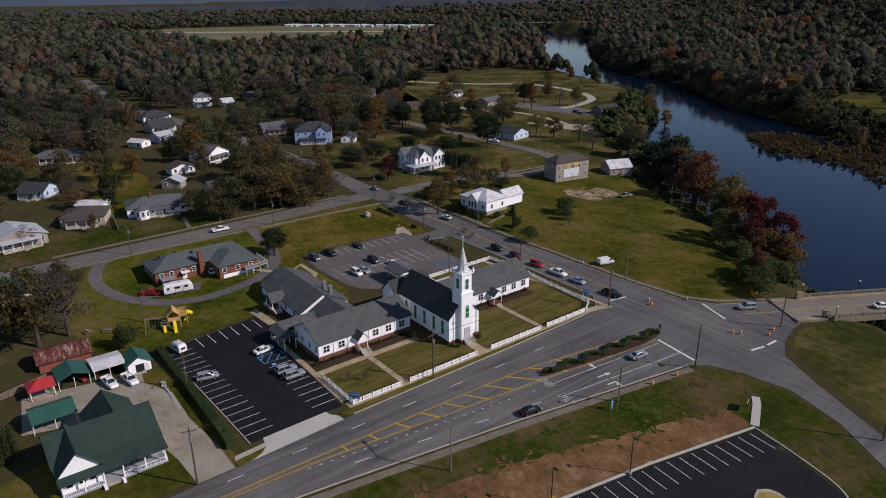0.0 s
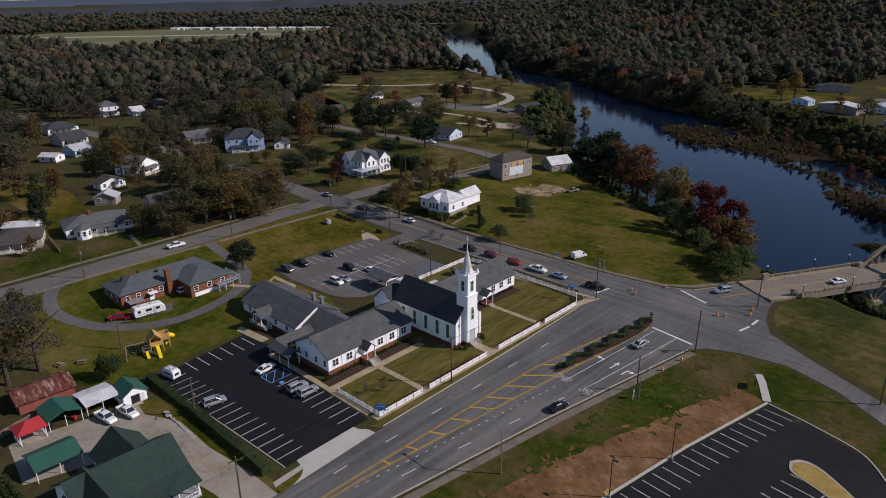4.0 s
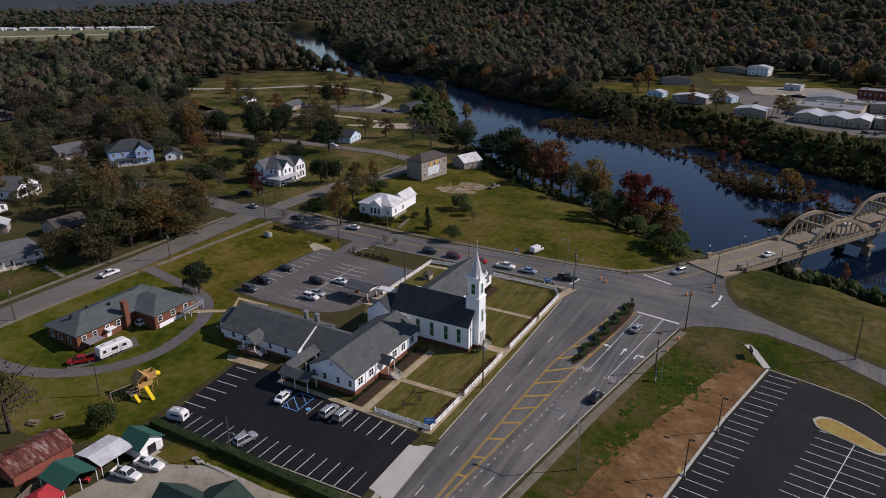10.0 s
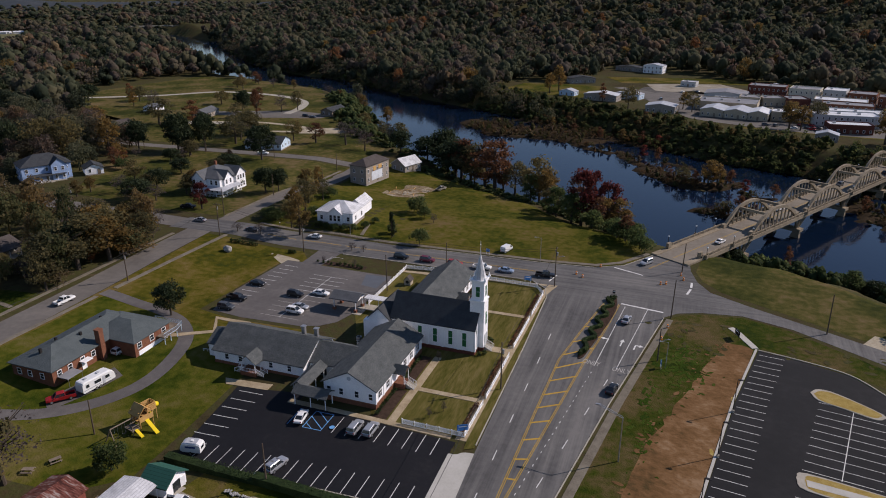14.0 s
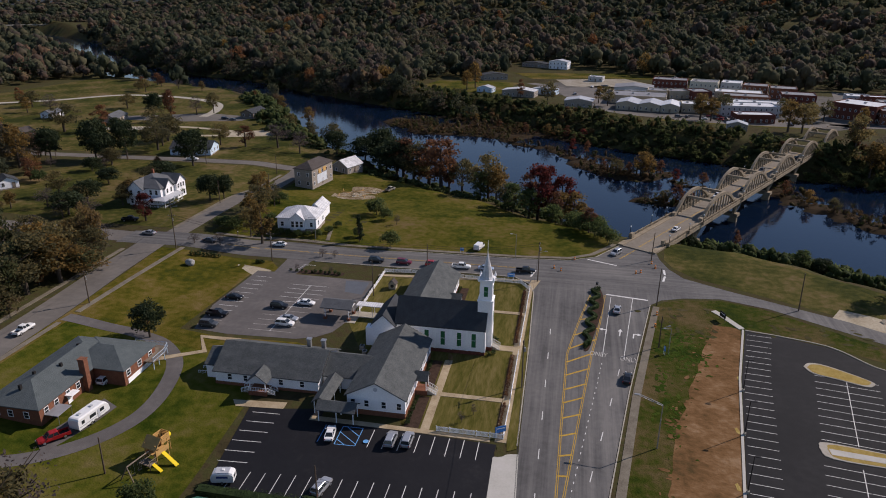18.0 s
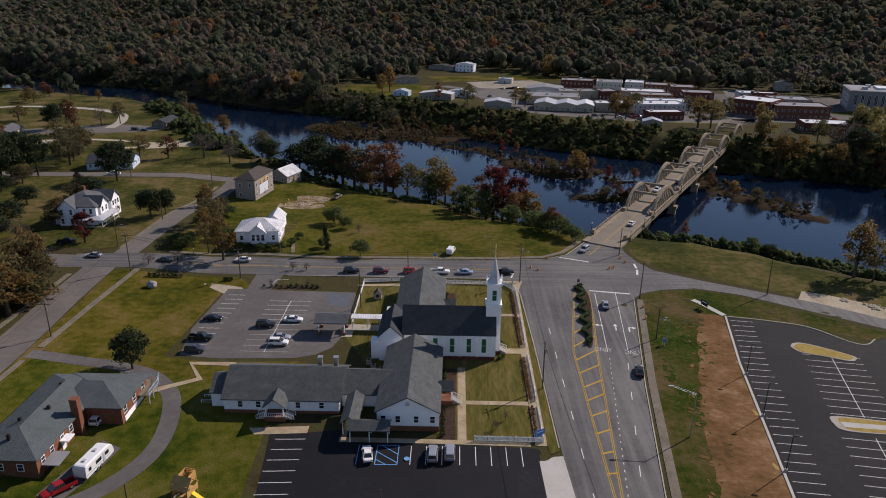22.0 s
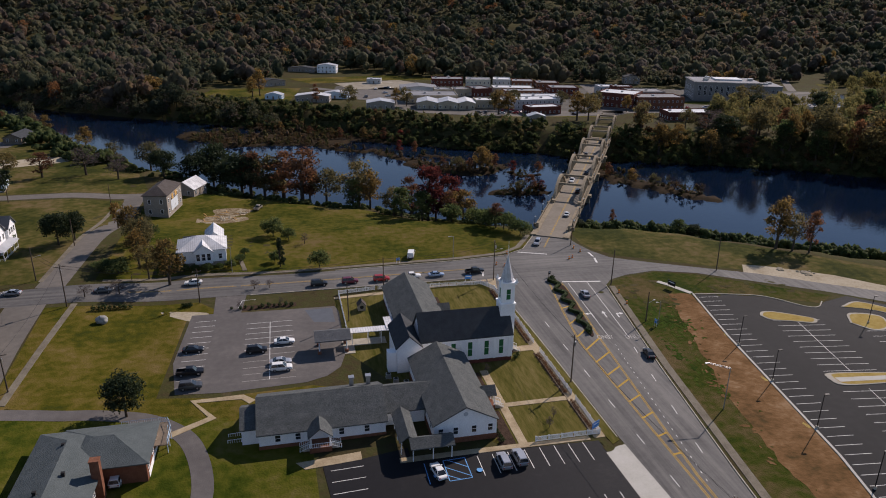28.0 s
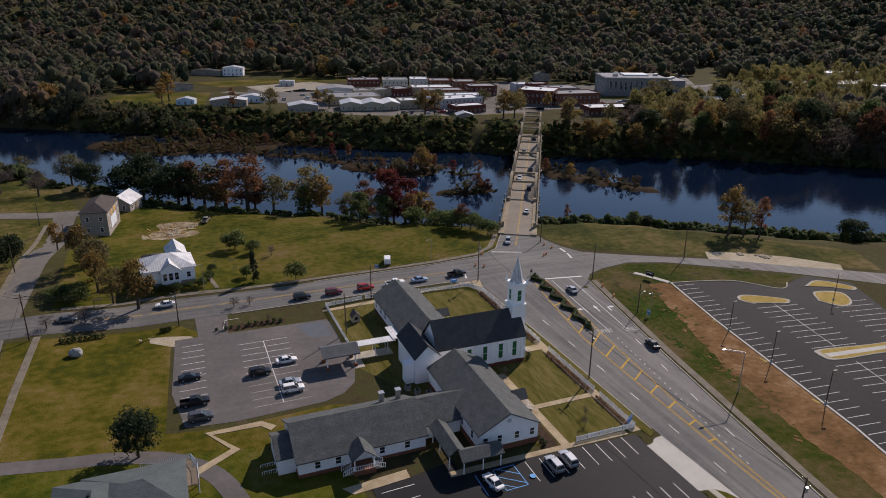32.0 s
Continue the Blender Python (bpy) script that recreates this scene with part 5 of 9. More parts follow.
# ---- the bridge ----
A0, A1 = Vector((41.0, 83.0, 0.0)), Vector((173.5, 312.0, 0.0))
bdir = (A1 - A0)
BL = bdir.length
bu = bdir.normalized()
bang = math.degrees(math.atan2(bu.y, bu.x))
bridge = thing("arch_bridge", "weathered concrete road bridge with paired overhead arches", "bridge", pose(A0.x, A0.y, 0.35, 0, 0, bang))
bx("deck", bridge, -2, BL + 6, -4.6, 4.6, -0.6, 0, DECK, "worn tan-grey bridge deck")
for s in (-1, 1):
    y0 = s * 5.3
    bx("edge_beam", bridge, -2, BL + 6, min(s * 4.603, s * 6.6), max(s * 4.603, s * 6.6), -1.1, 0.25, OLDCONC)
    # balustrade
    n = int(BL / 3.2)
    for i in range(n):
        w = (BL - 6) / n
        x0 = 6 + i * w
        bm = BM()
        box(bm, x0, x0 + 0.35, s * 6.3 - 0.16, s * 6.3 + 0.16, 0.253, 1.25)
        box(bm, x0 + 0.353, x0 + w - 0.003, s * 6.3 - 0.12, s * 6.3 + 0.12, 0.95, 1.15)
        for k in range(4):
            xx = x0 + 0.5 + k * 0.7
            box(bm, xx, xx + 0.28, s * 6.3 - 0.08, s * 6.3 + 0.08, 0.253, 0.947)
        part("balustrade_panel", bm, OLDCONC, bridge)
    for x0 in (6.0, BL - 2):
        bx("end_pier", bridge, x0 - 0.9, x0 + 0.9, y0 - 0.2 if s > 0 else y0 - 0.7, y0 + 0.7 if s > 0 else y0 + 0.2, 0.253, 2.1, OLDCONC)
SPAN, START = 41.5, 38.0
for k in range(5):
    xs0 = START + k * SPAN + 2
    ln = 32.0
    rise = 6.6
    prof = lambda t: rise * (1 - (2 * t - 1) ** 2) ** 0.85 if 0 < t < 1 else 0.0
    for s in (-1, 1):
        yy = s * 5.1
        pts = [(xs0 + ln * t, prof(t)) for t in np.linspace(0, 1, 15)]
        bm = BM()
        rings = []
        for i, (x, z) in enumerate(pts):
            a, b = pts[max(i - 1, 0)], pts[min(i + 1, len(pts) - 1)]
            nx, nz = -(b[1] - a[1]), b[0] - a[0]
            q = math.hypot(nx, nz)
            nx, nz = nx / q, nz / q
            th = 0.75 if 0 < i < len(pts) - 1 else 1.1
            rings.append([(x + nx * th, yy - 0.5, max(z + nz * th, 0.26)), (x + nx * th, yy + 0.5, max(z + nz * th, 0.26)), (x - nx * 0.35, yy + 0.5, max(z - nz * 0.35, 0.2)), (x - nx * 0.35, yy - 0.5, max(z - nz * 0.35, 0.2))])
        hull(bm, rings)
        part("arch_rib", bm, OLDCONC, bridge)
        for i in range(1, 11):
            t = i / 11
            z = prof(t)
            if z > 1.2:
                bx("hanger", bridge, xs0 + ln * t - 0.22, xs0 + ln * t + 0.22, yy - 0.22, yy + 0.22, 0.253, z - 0.3, OLDCONC)
        bx("arch_foot", bridge, xs0 - 1.6, xs0 + 0.6, yy - 0.6, yy + 0.6, 0.256, 1.5, OLDCONC)
        bx("arch_foot", bridge, xs0 + ln - 0.6, xs0 + ln + 1.6, yy - 0.6, yy + 0.6, 0.256, 1.5, OLDCONC)
    for t in (0.27, 0.73):
        z = prof(t)
        bx("portal_beam", bridge, xs0 + ln * t - 0.4, xs0 + ln * t + 0.4, -4.55, 4.55, z - 0.1, z + 0.75, OLDCONC)


def bent(x, spread, big):
    """One pier: its crosshead, base legs, raking struts and bearing beam."""
    if big:
        bx("pier_crosshead", bridge, x - 1.6, x + 1.6, -6.5, 6.5, -6.8, -5.6, OLDCONC)
        for s in (-1, 1):
            part("pier_base", hull(BM(), [[(x + u - 0.9, s * 4.2 + v, -11.5) for u, v in ((0, -2), (1.8, -2), (1.8, 2), (0, 2))], [(x + u - 0.7, s * 4.8 + v, -6.803) for u, v in ((0, -1.2), (1.4, -1.2), (1.4, 1.2), (0, 1.2))]]), OLDCONC, bridge)
    for s in (-1, 1):
        for d in (-1, 1):
            part("pier_strut", rod(BM(), (x + d * 0.6, s * 4.6, -5.7), (x + d * spread, s * 5.6, -1.0), 0.55, 0.4, n=6), OLDCONC, bridge)
        part("pier_post", rod(BM(), (x, s * 4.6, -5.7), (x, s * 5.4, -1.0), 0.4, n=6), OLDCONC, bridge)
    bx("bearing_beam", bridge, x - spread - 0.4, x + spread + 0.4, -6.0, 6.0, -1.35, -1.103, OLDCONC)


for k in range(6):
    bent(START + k * SPAN - 2.6, 4.4, True)
bent(20.0, 3.6, False)
for s in (-1, 1):
    rings = []
    for k in range(13):
        t = k / 12
        x, z = 6.6 + 11.8 * t, -6.6 + 5.2 * (1 - (2 * t - 1) ** 2)
        rings.append([(x, s * 4.9 - 0.35, z), (x, s * 4.9 + 0.35, z), (x, s * 4.9 + 0.35, z - 0.6), (x, s * 4.9 - 0.35, z - 0.6)])
    part("approach_arch", hull(BM(), rings), OLDCONC, bridge)
    for k in (2, 4, 8, 10):
        x = 6.6 + 11.8 * k / 12
        bx("spandrel_post", bridge, x - 0.18, x + 0.18, s * 4.9 - 0.2, s * 4.9 + 0.2, -6.6 + 5.2 * (1 - (k / 6 - 1) ** 2), -1.106, OLDCONC)
for x0, y0 in ((20, 1), (20, -1)):
    part("approach_pier", box(BM(), x0 - 0.8, x0 + 0.8, y0 * 4.6 - 1, y0 * 4.6 + 1, -11, -5.7), OLDCONC, bridge)
bx("abutment", bridge, -4, 6.0, -6.4, 6.4, -8, -1.103, OLDCONC)
bx("abutment", bridge, BL + 1, BL + 7, -6.4, 6.4, -8, -1.103, OLDCONC)
for o in (-0.16, 0.16):
    bx("centre_line", bridge, 0, BL, o - 0.06, o + 0.06, 0.001, 0.008, PAINTY)


def bridge_lamp(m):
    t = thing("bridge_lamp", "dark lamp post with white globe on the bridge parapet", "lamp post", m, "lamps along the bridge")
    part("post", rod(BM(), (0, 0, 0), (0, 0, 3.4), 0.12, 0.07, n=8), BLACKMETAL, t)
    bx("plinth", t, -0.35, 0.35, -0.35, 0.35, -0.1, 1.1, OLDCONC)
    bm = BM()
    bmesh.ops.create_icosphere(bm, subdivisions=2, radius=0.28, matrix=Matrix.Translation((0, 0, 3.62)))
    part("globe", bm, LAMPWHITE, t, smooth=True)
    bx("finial", t, -0.05, 0.05, -0.05, 0.05, 3.9, 4.02, BLACKMETAL)
    return t


lamp0 = None
for i in range(7):
    x = (7.5, 24, 36.5, 78, 119.5, 161, 202.5)[i]
    for s in (-1, 1):
        p = A0 + bu * x + Vector((-bu.y, bu.x, 0)) * s * 6.9
        m_ = pose(p.x, p.y, 0.35, 0, 0, bang)
        lamp0 = bridge_lamp(m_) if lamp0 is None else (copy_thing(lamp0, m_) and lamp0)
# highway bridge far upstream
far_bridge = thing("distant_bridge", "distant grey highway bridge across the river", "bridge", pose(-1005, 1045, -6.5, 0, 0, 50))
bx("deck", far_bridge, -62, 62, -5, 5, 10.6, 12, CONC)
for x0 in (-50, -20, 10, 40):
    bx("pier", far_bridge, x0 - 1.5, x0 + 1.5, -4, 4, -12, 10, CONC)
bx("parapet", far_bridge, -75, 75, -6, -5.6, 12.003, 13, CONC)

# ---- houses ----
SPOTS = []


def house(label, A, B, depth, hw=3.0, roof="gable", rise=2.2, wall=SIDING, roofm=SHINGLEGREY, storeys=1, porch=True, chimney=False, axis="x", z=None, found=0.5, category="house", pane=GLASSDARK, wins=True, over=0.45, name="house"):
    """A house on its front line from A to B, reaching back by depth, with the front towards -y."""
    (ax, ay), (bx_, by_) = A, B
    w = math.hypot(bx_ - ax, by_ - ay)
    rot = math.degrees(math.atan2(by_ - ay, bx_ - ax))
    cx_, cy_ = (ax + bx_) / 2, (ay + by_) / 2
    if z is None:
        z = h(cx_, cy_)
    t = thing(name, label, category, pose(ax, ay, z, 0, 0, rot))
    SPOTS.append((cx_ - math.sin(radians(rot)) * depth / 2, cy_ + math.cos(radians(rot)) * depth / 2, max(w, depth) * 0.62))
    ze = found + hw * storeys
    bx("foundation", t, 0.05, w - 0.05, 0.05, depth - 0.05, -1.5, found, GREYWALL)
    if roof == "hip":
        bx("wall", t, 0, w, 0, depth, found + 0.003, ze, wall)
        part("roof", hip(BM(), 0, w, 0, depth, ze + 0.003, ze + rise, over), roofm, t)
    elif roof == "flat":
        bx("wall", t, 0, w, 0, depth, found + 0.003, ze, wall)
        bm = BM()
        box(bm, 0.3, w - 0.3, 0.3, depth - 0.3, ze + 0.003, ze + 0.2)
        part("roof", bm, roofm, t)
        for a in ((0, w, 0, 0.28), (0, w, depth - 0.28, depth), (0, 0.28, 0.283, depth - 0.283), (w - 0.28, w, 0.283, depth - 0.283)):
            bx("parapet", t, *a, ze + 0.003, ze + 0.7, wall)
        for k in range(max(1, int(w / 12))):
            xx = 3 + k * 11 % max(w - 5, 1)
            bx("roof_unit", t, xx, xx + 1.6, depth * 0.5, depth * 0.5 + 1.4, ze + 0.203, ze + 1.2, STEEL)
    else:
        part("wall", gable_wall(BM(), 0, w, 0, depth, found + 0.003, ze, ze + rise, axis), wall, t)
        part("roof", gable(BM(), 0, w, 0, depth, ze, ze + rise, axis, over), roofm, t)
    if wins:
        for s in range(storeys):
            zz = found + s * hw + 0.85
            n = max(2, int(w / 3.2))
            for i in range(n):
                x = w * (i + 0.5) / n
                if s == 0 and i == n // 2:
                    door(t, x, -0.01, found, -90, 1.0, 2.1, DARKWOOD)
                else:
                    window(t, x, -0.01, zz, 0.95, 1.45, -90, pane)
                if name == "house":
                    window(t, x, depth + 0.01, zz, 0.95, 1.45, 90, pane)
            m = max(1, int(depth / 3.8))
            for i in range(m):
                y = depth * (i + 0.5) / m
                window(t, w + 0.01, y, zz, 0.95, 1.45, 0, pane)
                window(t, -0.01, y, zz, 0.95, 1.45, 180, pane)
    if porch:
        p0, p1 = w * 0.15, w * 0.85
        bx("porch_floor", t, p0, p1, -2.4, -0.003, -1.0, found - 0.1, CONC)
        bm = BM()
        hull(bm, [[(x, -2.7, found + 2.35), (x, -0.003, found + 2.85), (x, -0.003, found + 3.0), (x, -2.7, found + 2.5)] for x in (p0 - 0.3, p1 + 0.3)])
        part("porch_roof", bm, roofm, t)
        k = max(2, int((p1 - p0) / 2.8))
        for i in range(k + 1):
            x = p0 + 0.15 + (p1 - p0 - 0.3) * i / k
            part("porch_post", rod(BM(), (x, -2.3, found - 0.1), (x, -2.3, found + 2.42), 0.09, n=8), PLAINWHITE, t)
        railing("porch_rail", t, (p0, -2.35, found - 0.1), (w * 0.45, -2.35, found - 0.1), 0.85, PLAINWHITE, 0.3)
        stairs("porch_steps", t, w * 0.55, -2.4, max(found - 0.1, 0.2), -90, 1.4, 3)
    if chimney:
        bm = BM()
        box(bm, w * 0.4, w * 0.4 + 0.8, depth * 0.42, depth * 0.42 + 0.8, ze, ze + rise + 1.1)
        box(bm, w * 0.4 - 0.1, w * 0.4 + 0.9, depth * 0.42 - 0.1, depth * 0.42 + 0.9, ze + rise + 1.103, ze + rise + 1.25)
        part("chimney", bm, BRICK, t)
    return t


H = house
H("brick ranch house with grey hip roof and white window frames", (-258, -43), (-248, -24), 11, 2.8, "hip", 2.2, BRICK, SHINGLEGREY)
b = H("white bungalow with grey hip roof and porch", (-142, -31), (-137.6, -11), 12, 3.0, "hip", 2.6, SIDING, SHINGLEGREY, chimney=True)
bm = BM()
oct_ = [(5 + 2.4 * math.cos(a), -1.4 + 2.4 * math.sin(a)) for a in [math.pi * (k + 0.5) / 4 for k in range(8)]]
part("bay", solid(BM(), oct_, -0.8, 3.5), SIDING, b)
part("bay_roof", hull(BM(), [[(5 + (x - 5) * 1.15, -1.4 + (y + 1.4) * 1.15, 3.503) for x, y in oct_], [(5 + (x - 5) * 0.02, -1.4 + (y + 1.4) * 0.02, 5.0) for x, y in oct_]]), SHINGLEGREY, b)
for a in (-135, -90, -45):
    window(b, 5 + 2.23 * math.cos(radians(a)), -1.4 + 2.23 * math.sin(radians(a)), 1.2, 0.9, 1.6, a)
H("bungalow with low brown hip roof and front porch", (-146, -52), (-140.5, -39), 12, 2.8, "hip", 2.3, TAN, SHINGLEBROWN)
H("house with pale metal gable roof beside the street", (-131, -74), (-133, -58), 13, 2.9, "gable", 2.6, GREYWALL, METALGREY, axis="y")
H("small house with dark blue-grey gable roofs", (-197, -58), (-189, -50), 9, 2.8, "gable", 2.4, PALEBLUE, SHINGLE)
H("long shed with white metal roof behind the street", (-162, -44), (-156, -36), 7, 2.4, "gable", 0.9, PLAINWHITE, METALWHITE, porch=False, wins=False, category="shed", name="shed")
H("small white garage with grey gable roof", (-193.7, 1), (-194.3, 11.4), 7, 2.6, "gable", 1.8, SIDING, SHINGLEBROWN, porch=False, axis="y", category="garage", name="garage")
H("small outbuilding with grey metal roof", (-175, -9), (-170, -3), 6, 2.5, "gable", 1.8, GREYWALL, METALGREY, porch=False, axis="y", category="outbuilding", name="outbuilding")
H("white storey-and-a-half house with grey gable roof", (-205, 21.4), (-211, 34), 12, 3.4, "gable", 3.6, SIDING, SHINGLEGREY, axis="y")
H("low tan cottage with brown roof among trees", (-151.6, 3), (-151.3, 14), 9, 2.6, "gable", 1.9, TAN, SHINGLEBROWN)
H("cream cottage among trees", (-135.5, 23.5), (-137, 30.6), 9, 2.6, "gable", 2.0, CREAM, SHINGLEBROWN, porch=False)
b = H("blue-grey two-storey house with dark hip roof and front gable", (-219, 73), (-209.5, 89.5), 13, 3.2, "hip", 4.0, VICBLUE, SHINGLE, 2)
part("front_gable", gable_wall(BM(), 11, 17, -1.6, 5, 0.4, 6.9, 9.6, "y"), VICBLUE, b)
part("front_gable_roof", gable(BM(), 11, 17, -1.6, 5, 6.9, 9.6, "y", 0.35), SHINGLE, b)
for x0 in (12.6, 15.4):
    for z0 in (1.3, 4.5):
        window(b, x0, -1.61, z0, 0.95, 1.5, -90)
H("small white garage beside a large house", (-206, 93), (-201.5, 99), 8, 2.6, "gable", 1.8, SIDING, SHINGLE, porch=False, axis="y", category="garage", name="garage")
H("white two-storey house far down the street", (-376, 74), (-373.7, 86), 11, 3.0, "hip", 3.0, SIDING, SHINGLEGREY, 2)
H("pale blue house among trees", (-363, 90), (-363, 98), 9, 2.8, "gable", 2.2, PALEBLUE, METALWHITE)
H("house with dark hip roof along the street", (-335.5, 29), (-336.6, 46), 12, 3.0, "hip", 3.0, SIDING, SHINGLE)
H("house with dark gable roof and pale porch", (-297, 23), (-299, 37), 12, 3.0, "gable", 3.2, CREAM, SHINGLE)
H("pale blue cottage with light metal roof", (-266, 18), (-269, 28), 10, 2.8, "gable", 2.3, PALEBLUE, METALGREY)
H("small white outbuilding with metal roof", (-268, 2), (-261, 7), 7, 2.4, "gable", 1.3, SIDING, METALWHITE, porch=False, category="outbuilding", name="outbuilding")
H("grey-roofed house half hidden by trees", (-252, 70), (-251, 84), 10, 3.0, "gable", 2.6, GREYWALL, SHINGLEGREY)
H("pink brick house with brown roof among trees", (-383, 113), (-383, 127), 10, 2.9, "hip", 2.3, BRICK, SHINGLEBROWN)
H("pale blue house among trees", (-345, 190), (-340, 200), 10, 3.0, "gable", 3.0, PALEBLUE, SHINGLEBROWN)
H("red brick cottage among trees", (-276, 183), (-274, 196), 9, 2.6, "gable", 1.8, BRICK, SHINGLEBROWN, porch=False)
H("small white cottage near the park", (-300, 242), (-300, 253), 8, 2.6, "gable", 1.8, SIDING, SHINGLEGREY, porch=False)
H("low grey-roofed house behind dark shrubs", (-252, 236), (-256, 254), 10, 2.7, "gable", 2.0, GREYWALL, SHINGLEGREY, porch=False)
H("pale blue cottage with dark gable roof", (-176, 168), (-156.5, 171.5), 13, 2.9, "gable", 2.8, PALEBLUE, SHINGLE, porch=False, axis="x")
b = H("dark timber river pavilion with porches", (-180, 270), (-178, 286), 9, 2.8, "gable", 2.0, DARKWOOD, SHINGLE)
H("white metal-roofed cottage beside the river trees", (-84, 163.5), (-80, 174), 9, 3.2, "gable", 2.8, GREYWALL, METALWHITE, porch=False)

# two-storey house under renovation
b = H("two-storey grey brick house under renovation with boarded front", (-90, 134), (-87.2, 152), 8.5, 3.8, "hip", 2.8, GREYWALL, SHINGLEBROWN, 2, porch=False, z=-3.0, found=1.6)
for a in ((5.5, 7.6, 4.3, 6.2), (9.6, 12.2, 4.6, 6.3)):
    bx("board", b, a[0], a[1], -0.16, -0.02, a[2] + 2.2, a[3] + 2.2, PLYWOOD, "bare orange sheathing board")
bx("housewrap", b, 4.2, 12.6, -0.1, -0.015, 2.4, 6.2, tone("housewrap", (0.6, 0.63, 0.66), 0.15, scale=0.8), "pale blue-white house wrap")

# white house with metal roof
b = H("white high-ceilinged house with pale metal hip roof", (-78.5, 71), (-65.2, 72), 11, 3.6, "hip", 3.0, SIDING, METALWHITE, porch=False, found=0.6, z=2.1)
part("rear_wall", gable_wall(BM(), 7.6, 12.6, 10.8, 20, 0.3, 3.9, 6.0, "y"), SIDING, b)
part("rear_roof", gable(BM(), 7.6, 12.6, 10.8, 20, 3.9, 6.0, "y", 0.4), METALWHITE, b)
part("front_gable", gable_wall(BM(), 4.5, 9.5, -0.8, 5, 0.3, 4.1, 6.2, "y"), SIDING, b)
part("front_gable_roof", gable(BM(), 4.5, 9.5, -0.8, 5, 4.1, 6.2, "y", 0.4), METALWHITE, b)
for x0 in (5.5, 7.0, 8.5):
    window(b, x0, -0.81, 1.4, 0.95, 2.0, -90)
bm = BM()
box(bm, 1.2, 6.5, 11.2, 17, 0.2, 3.0)
part("back_porch", bm, GREYWALL, b)
part("back_porch_roof", hip(BM(), 1.2, 6.5, 11.2, 17, 3.003, 4.4), SHINGLE, b)

# large white house with cross gables and a wrap-round porch
vic = thing("house", "large white two-storey house with grey cross gables and porch", "house", pose(-146.5, 86.5, 0.9))
bx("foundation", vic, 0.1, 14.4, 0.1, 17.4, -2, 0.7, BRICKDARK)
bx("wall", vic, 0, 14.5, 2, 17.5, 0.703, 7.2, SIDING)
part("roof", hip(BM(), 0, 14.5, 2, 17.5, 7.203, 11.2, 0.5), SHINGLEGREY, vic)
for nm, a, ax_ in (("gable_wing", (8.4, 15.4, 11.5, 17.8), "x"), ("gable_wing", (2.2, 8.0, 0.6, 9), "y"), ("gable_wing", (9, 15.2, 4, 9.4), "x")):
    part(nm, gable_wall(BM(), *a, 0.703, 7.2, 10.0, ax_), SIDING, vic)
    part(nm + "_roof", gable(BM(), *a, 7.2, 10.0, ax_, 0.45), SHINGLEGREY, vic)
for y0 in (12.8, 14.6, 16.4, 5.4, 8.0):
    xx = 15.41 if y0 > 10 else 15.21
    for z0 in (1.7, 4.9):
        window(vic, xx, y0, z0, 0.95, 1.7, 0)
for x0 in (3.4, 6.6):
    for z0 in (1.7, 4.9):
        window(vic, x0, 0.59, z0, 0.95, 1.7, -90)
for x0 in (10.5, 12.8):
    window(vic, x0, 1.99, 4.9, 0.95, 1.7, -90)
    window(vic, x0, 1.99, 1.7, 0.95, 1.7, -90)
for y0 in (5, 9, 13):
    for z0 in (1.7, 4.9):
        window(vic, -0.01, y0, z0, 0.95, 1.7, 180)
bx("porch_floor", vic, 8.2, 17.8, -1.0, 1.95, -1, 0.6, PLAINWHITE)
bx("porch_floor", vic, 15.45, 17.8, 1.953, 11.4, -1, 0.6, PLAINWHITE)
bm = BM()
hull(bm, [[(8, -1.3, 3.5), (18.1, -1.3, 3.5), (18.1, 11.6, 3.5), (15.5, 11.6, 3.5), (15.5, 2.2, 3.5), (8, 2.2, 3.5)], [(8, -1.3, 3.65), (18.1, -1.3, 3.65), (18.1, 11.6, 3.65), (15.5, 11.6, 4.3), (15.3, 2.0, 4.3), (8, 2.0, 4.3)]])
part("porch_roof", bm, METALGREY, vic)
for x0, y0 in ((8.4, -0.9), (11.5, -0.9), (14.6, -0.9), (17.6, -0.9), (17.6, 2), (17.6, 5), (17.6, 8), (17.6, 11.2)):
    part("porch_post", rod(BM(), (x0, y0, 0.6), (x0, y0, 3.55), 0.1, n=8), PLAINWHITE, vic)
for a, b_ in (((8.4, -0.9, 0.6), (17.6, -0.9, 0.6)), ((17.6, -0.9, 0.6), (17.6, 11.2, 0.6))):
    railing("porch_rail", vic, a, b_, 0.85)
bm = BM()
box(bm, 6.8, 7.7, 9.5, 10.4, 8, 12.6)
part("chimney", bm, BRICK, vic)

# brick house with a raised deck
bh = thing("house", "long red brick house with slate-green hip roofs and chimney", "house", pose(0, 0, -0.4))
bx("wall", bh, -91, -79.6, -40, -13, -1.5, 3.9, BRICK)
bx("wing_wall", bh, -79.597, -72.4, -24, -12.5, -1.5, 3.9, BRICK)
part("roof", hip(BM(), -91, -79.6, -40, -13, 3.903, 6.5, 0.6), SHINGLEBRICKHOUSE, bh)
part("wing_roof", hip(BM(), -87, -72.4, -24, -12.5, 3.906, 6.3, 0.6), SHINGLEBRICKHOUSE, bh)
bm = BM()
box(bm, -79.9, -78.5, -27.5, -26.3, -1, 7.5)
box(bm, -80.0, -78.4, -27.6, -26.2, 7.503, 7.7)
part("chimney", bm, BRICK, bh)
for y0 in (-38.2, -35.4, -32.0, -29.0):
    window(bh, -79.59, y0, 1.9, 1.0, 1.3, 0)
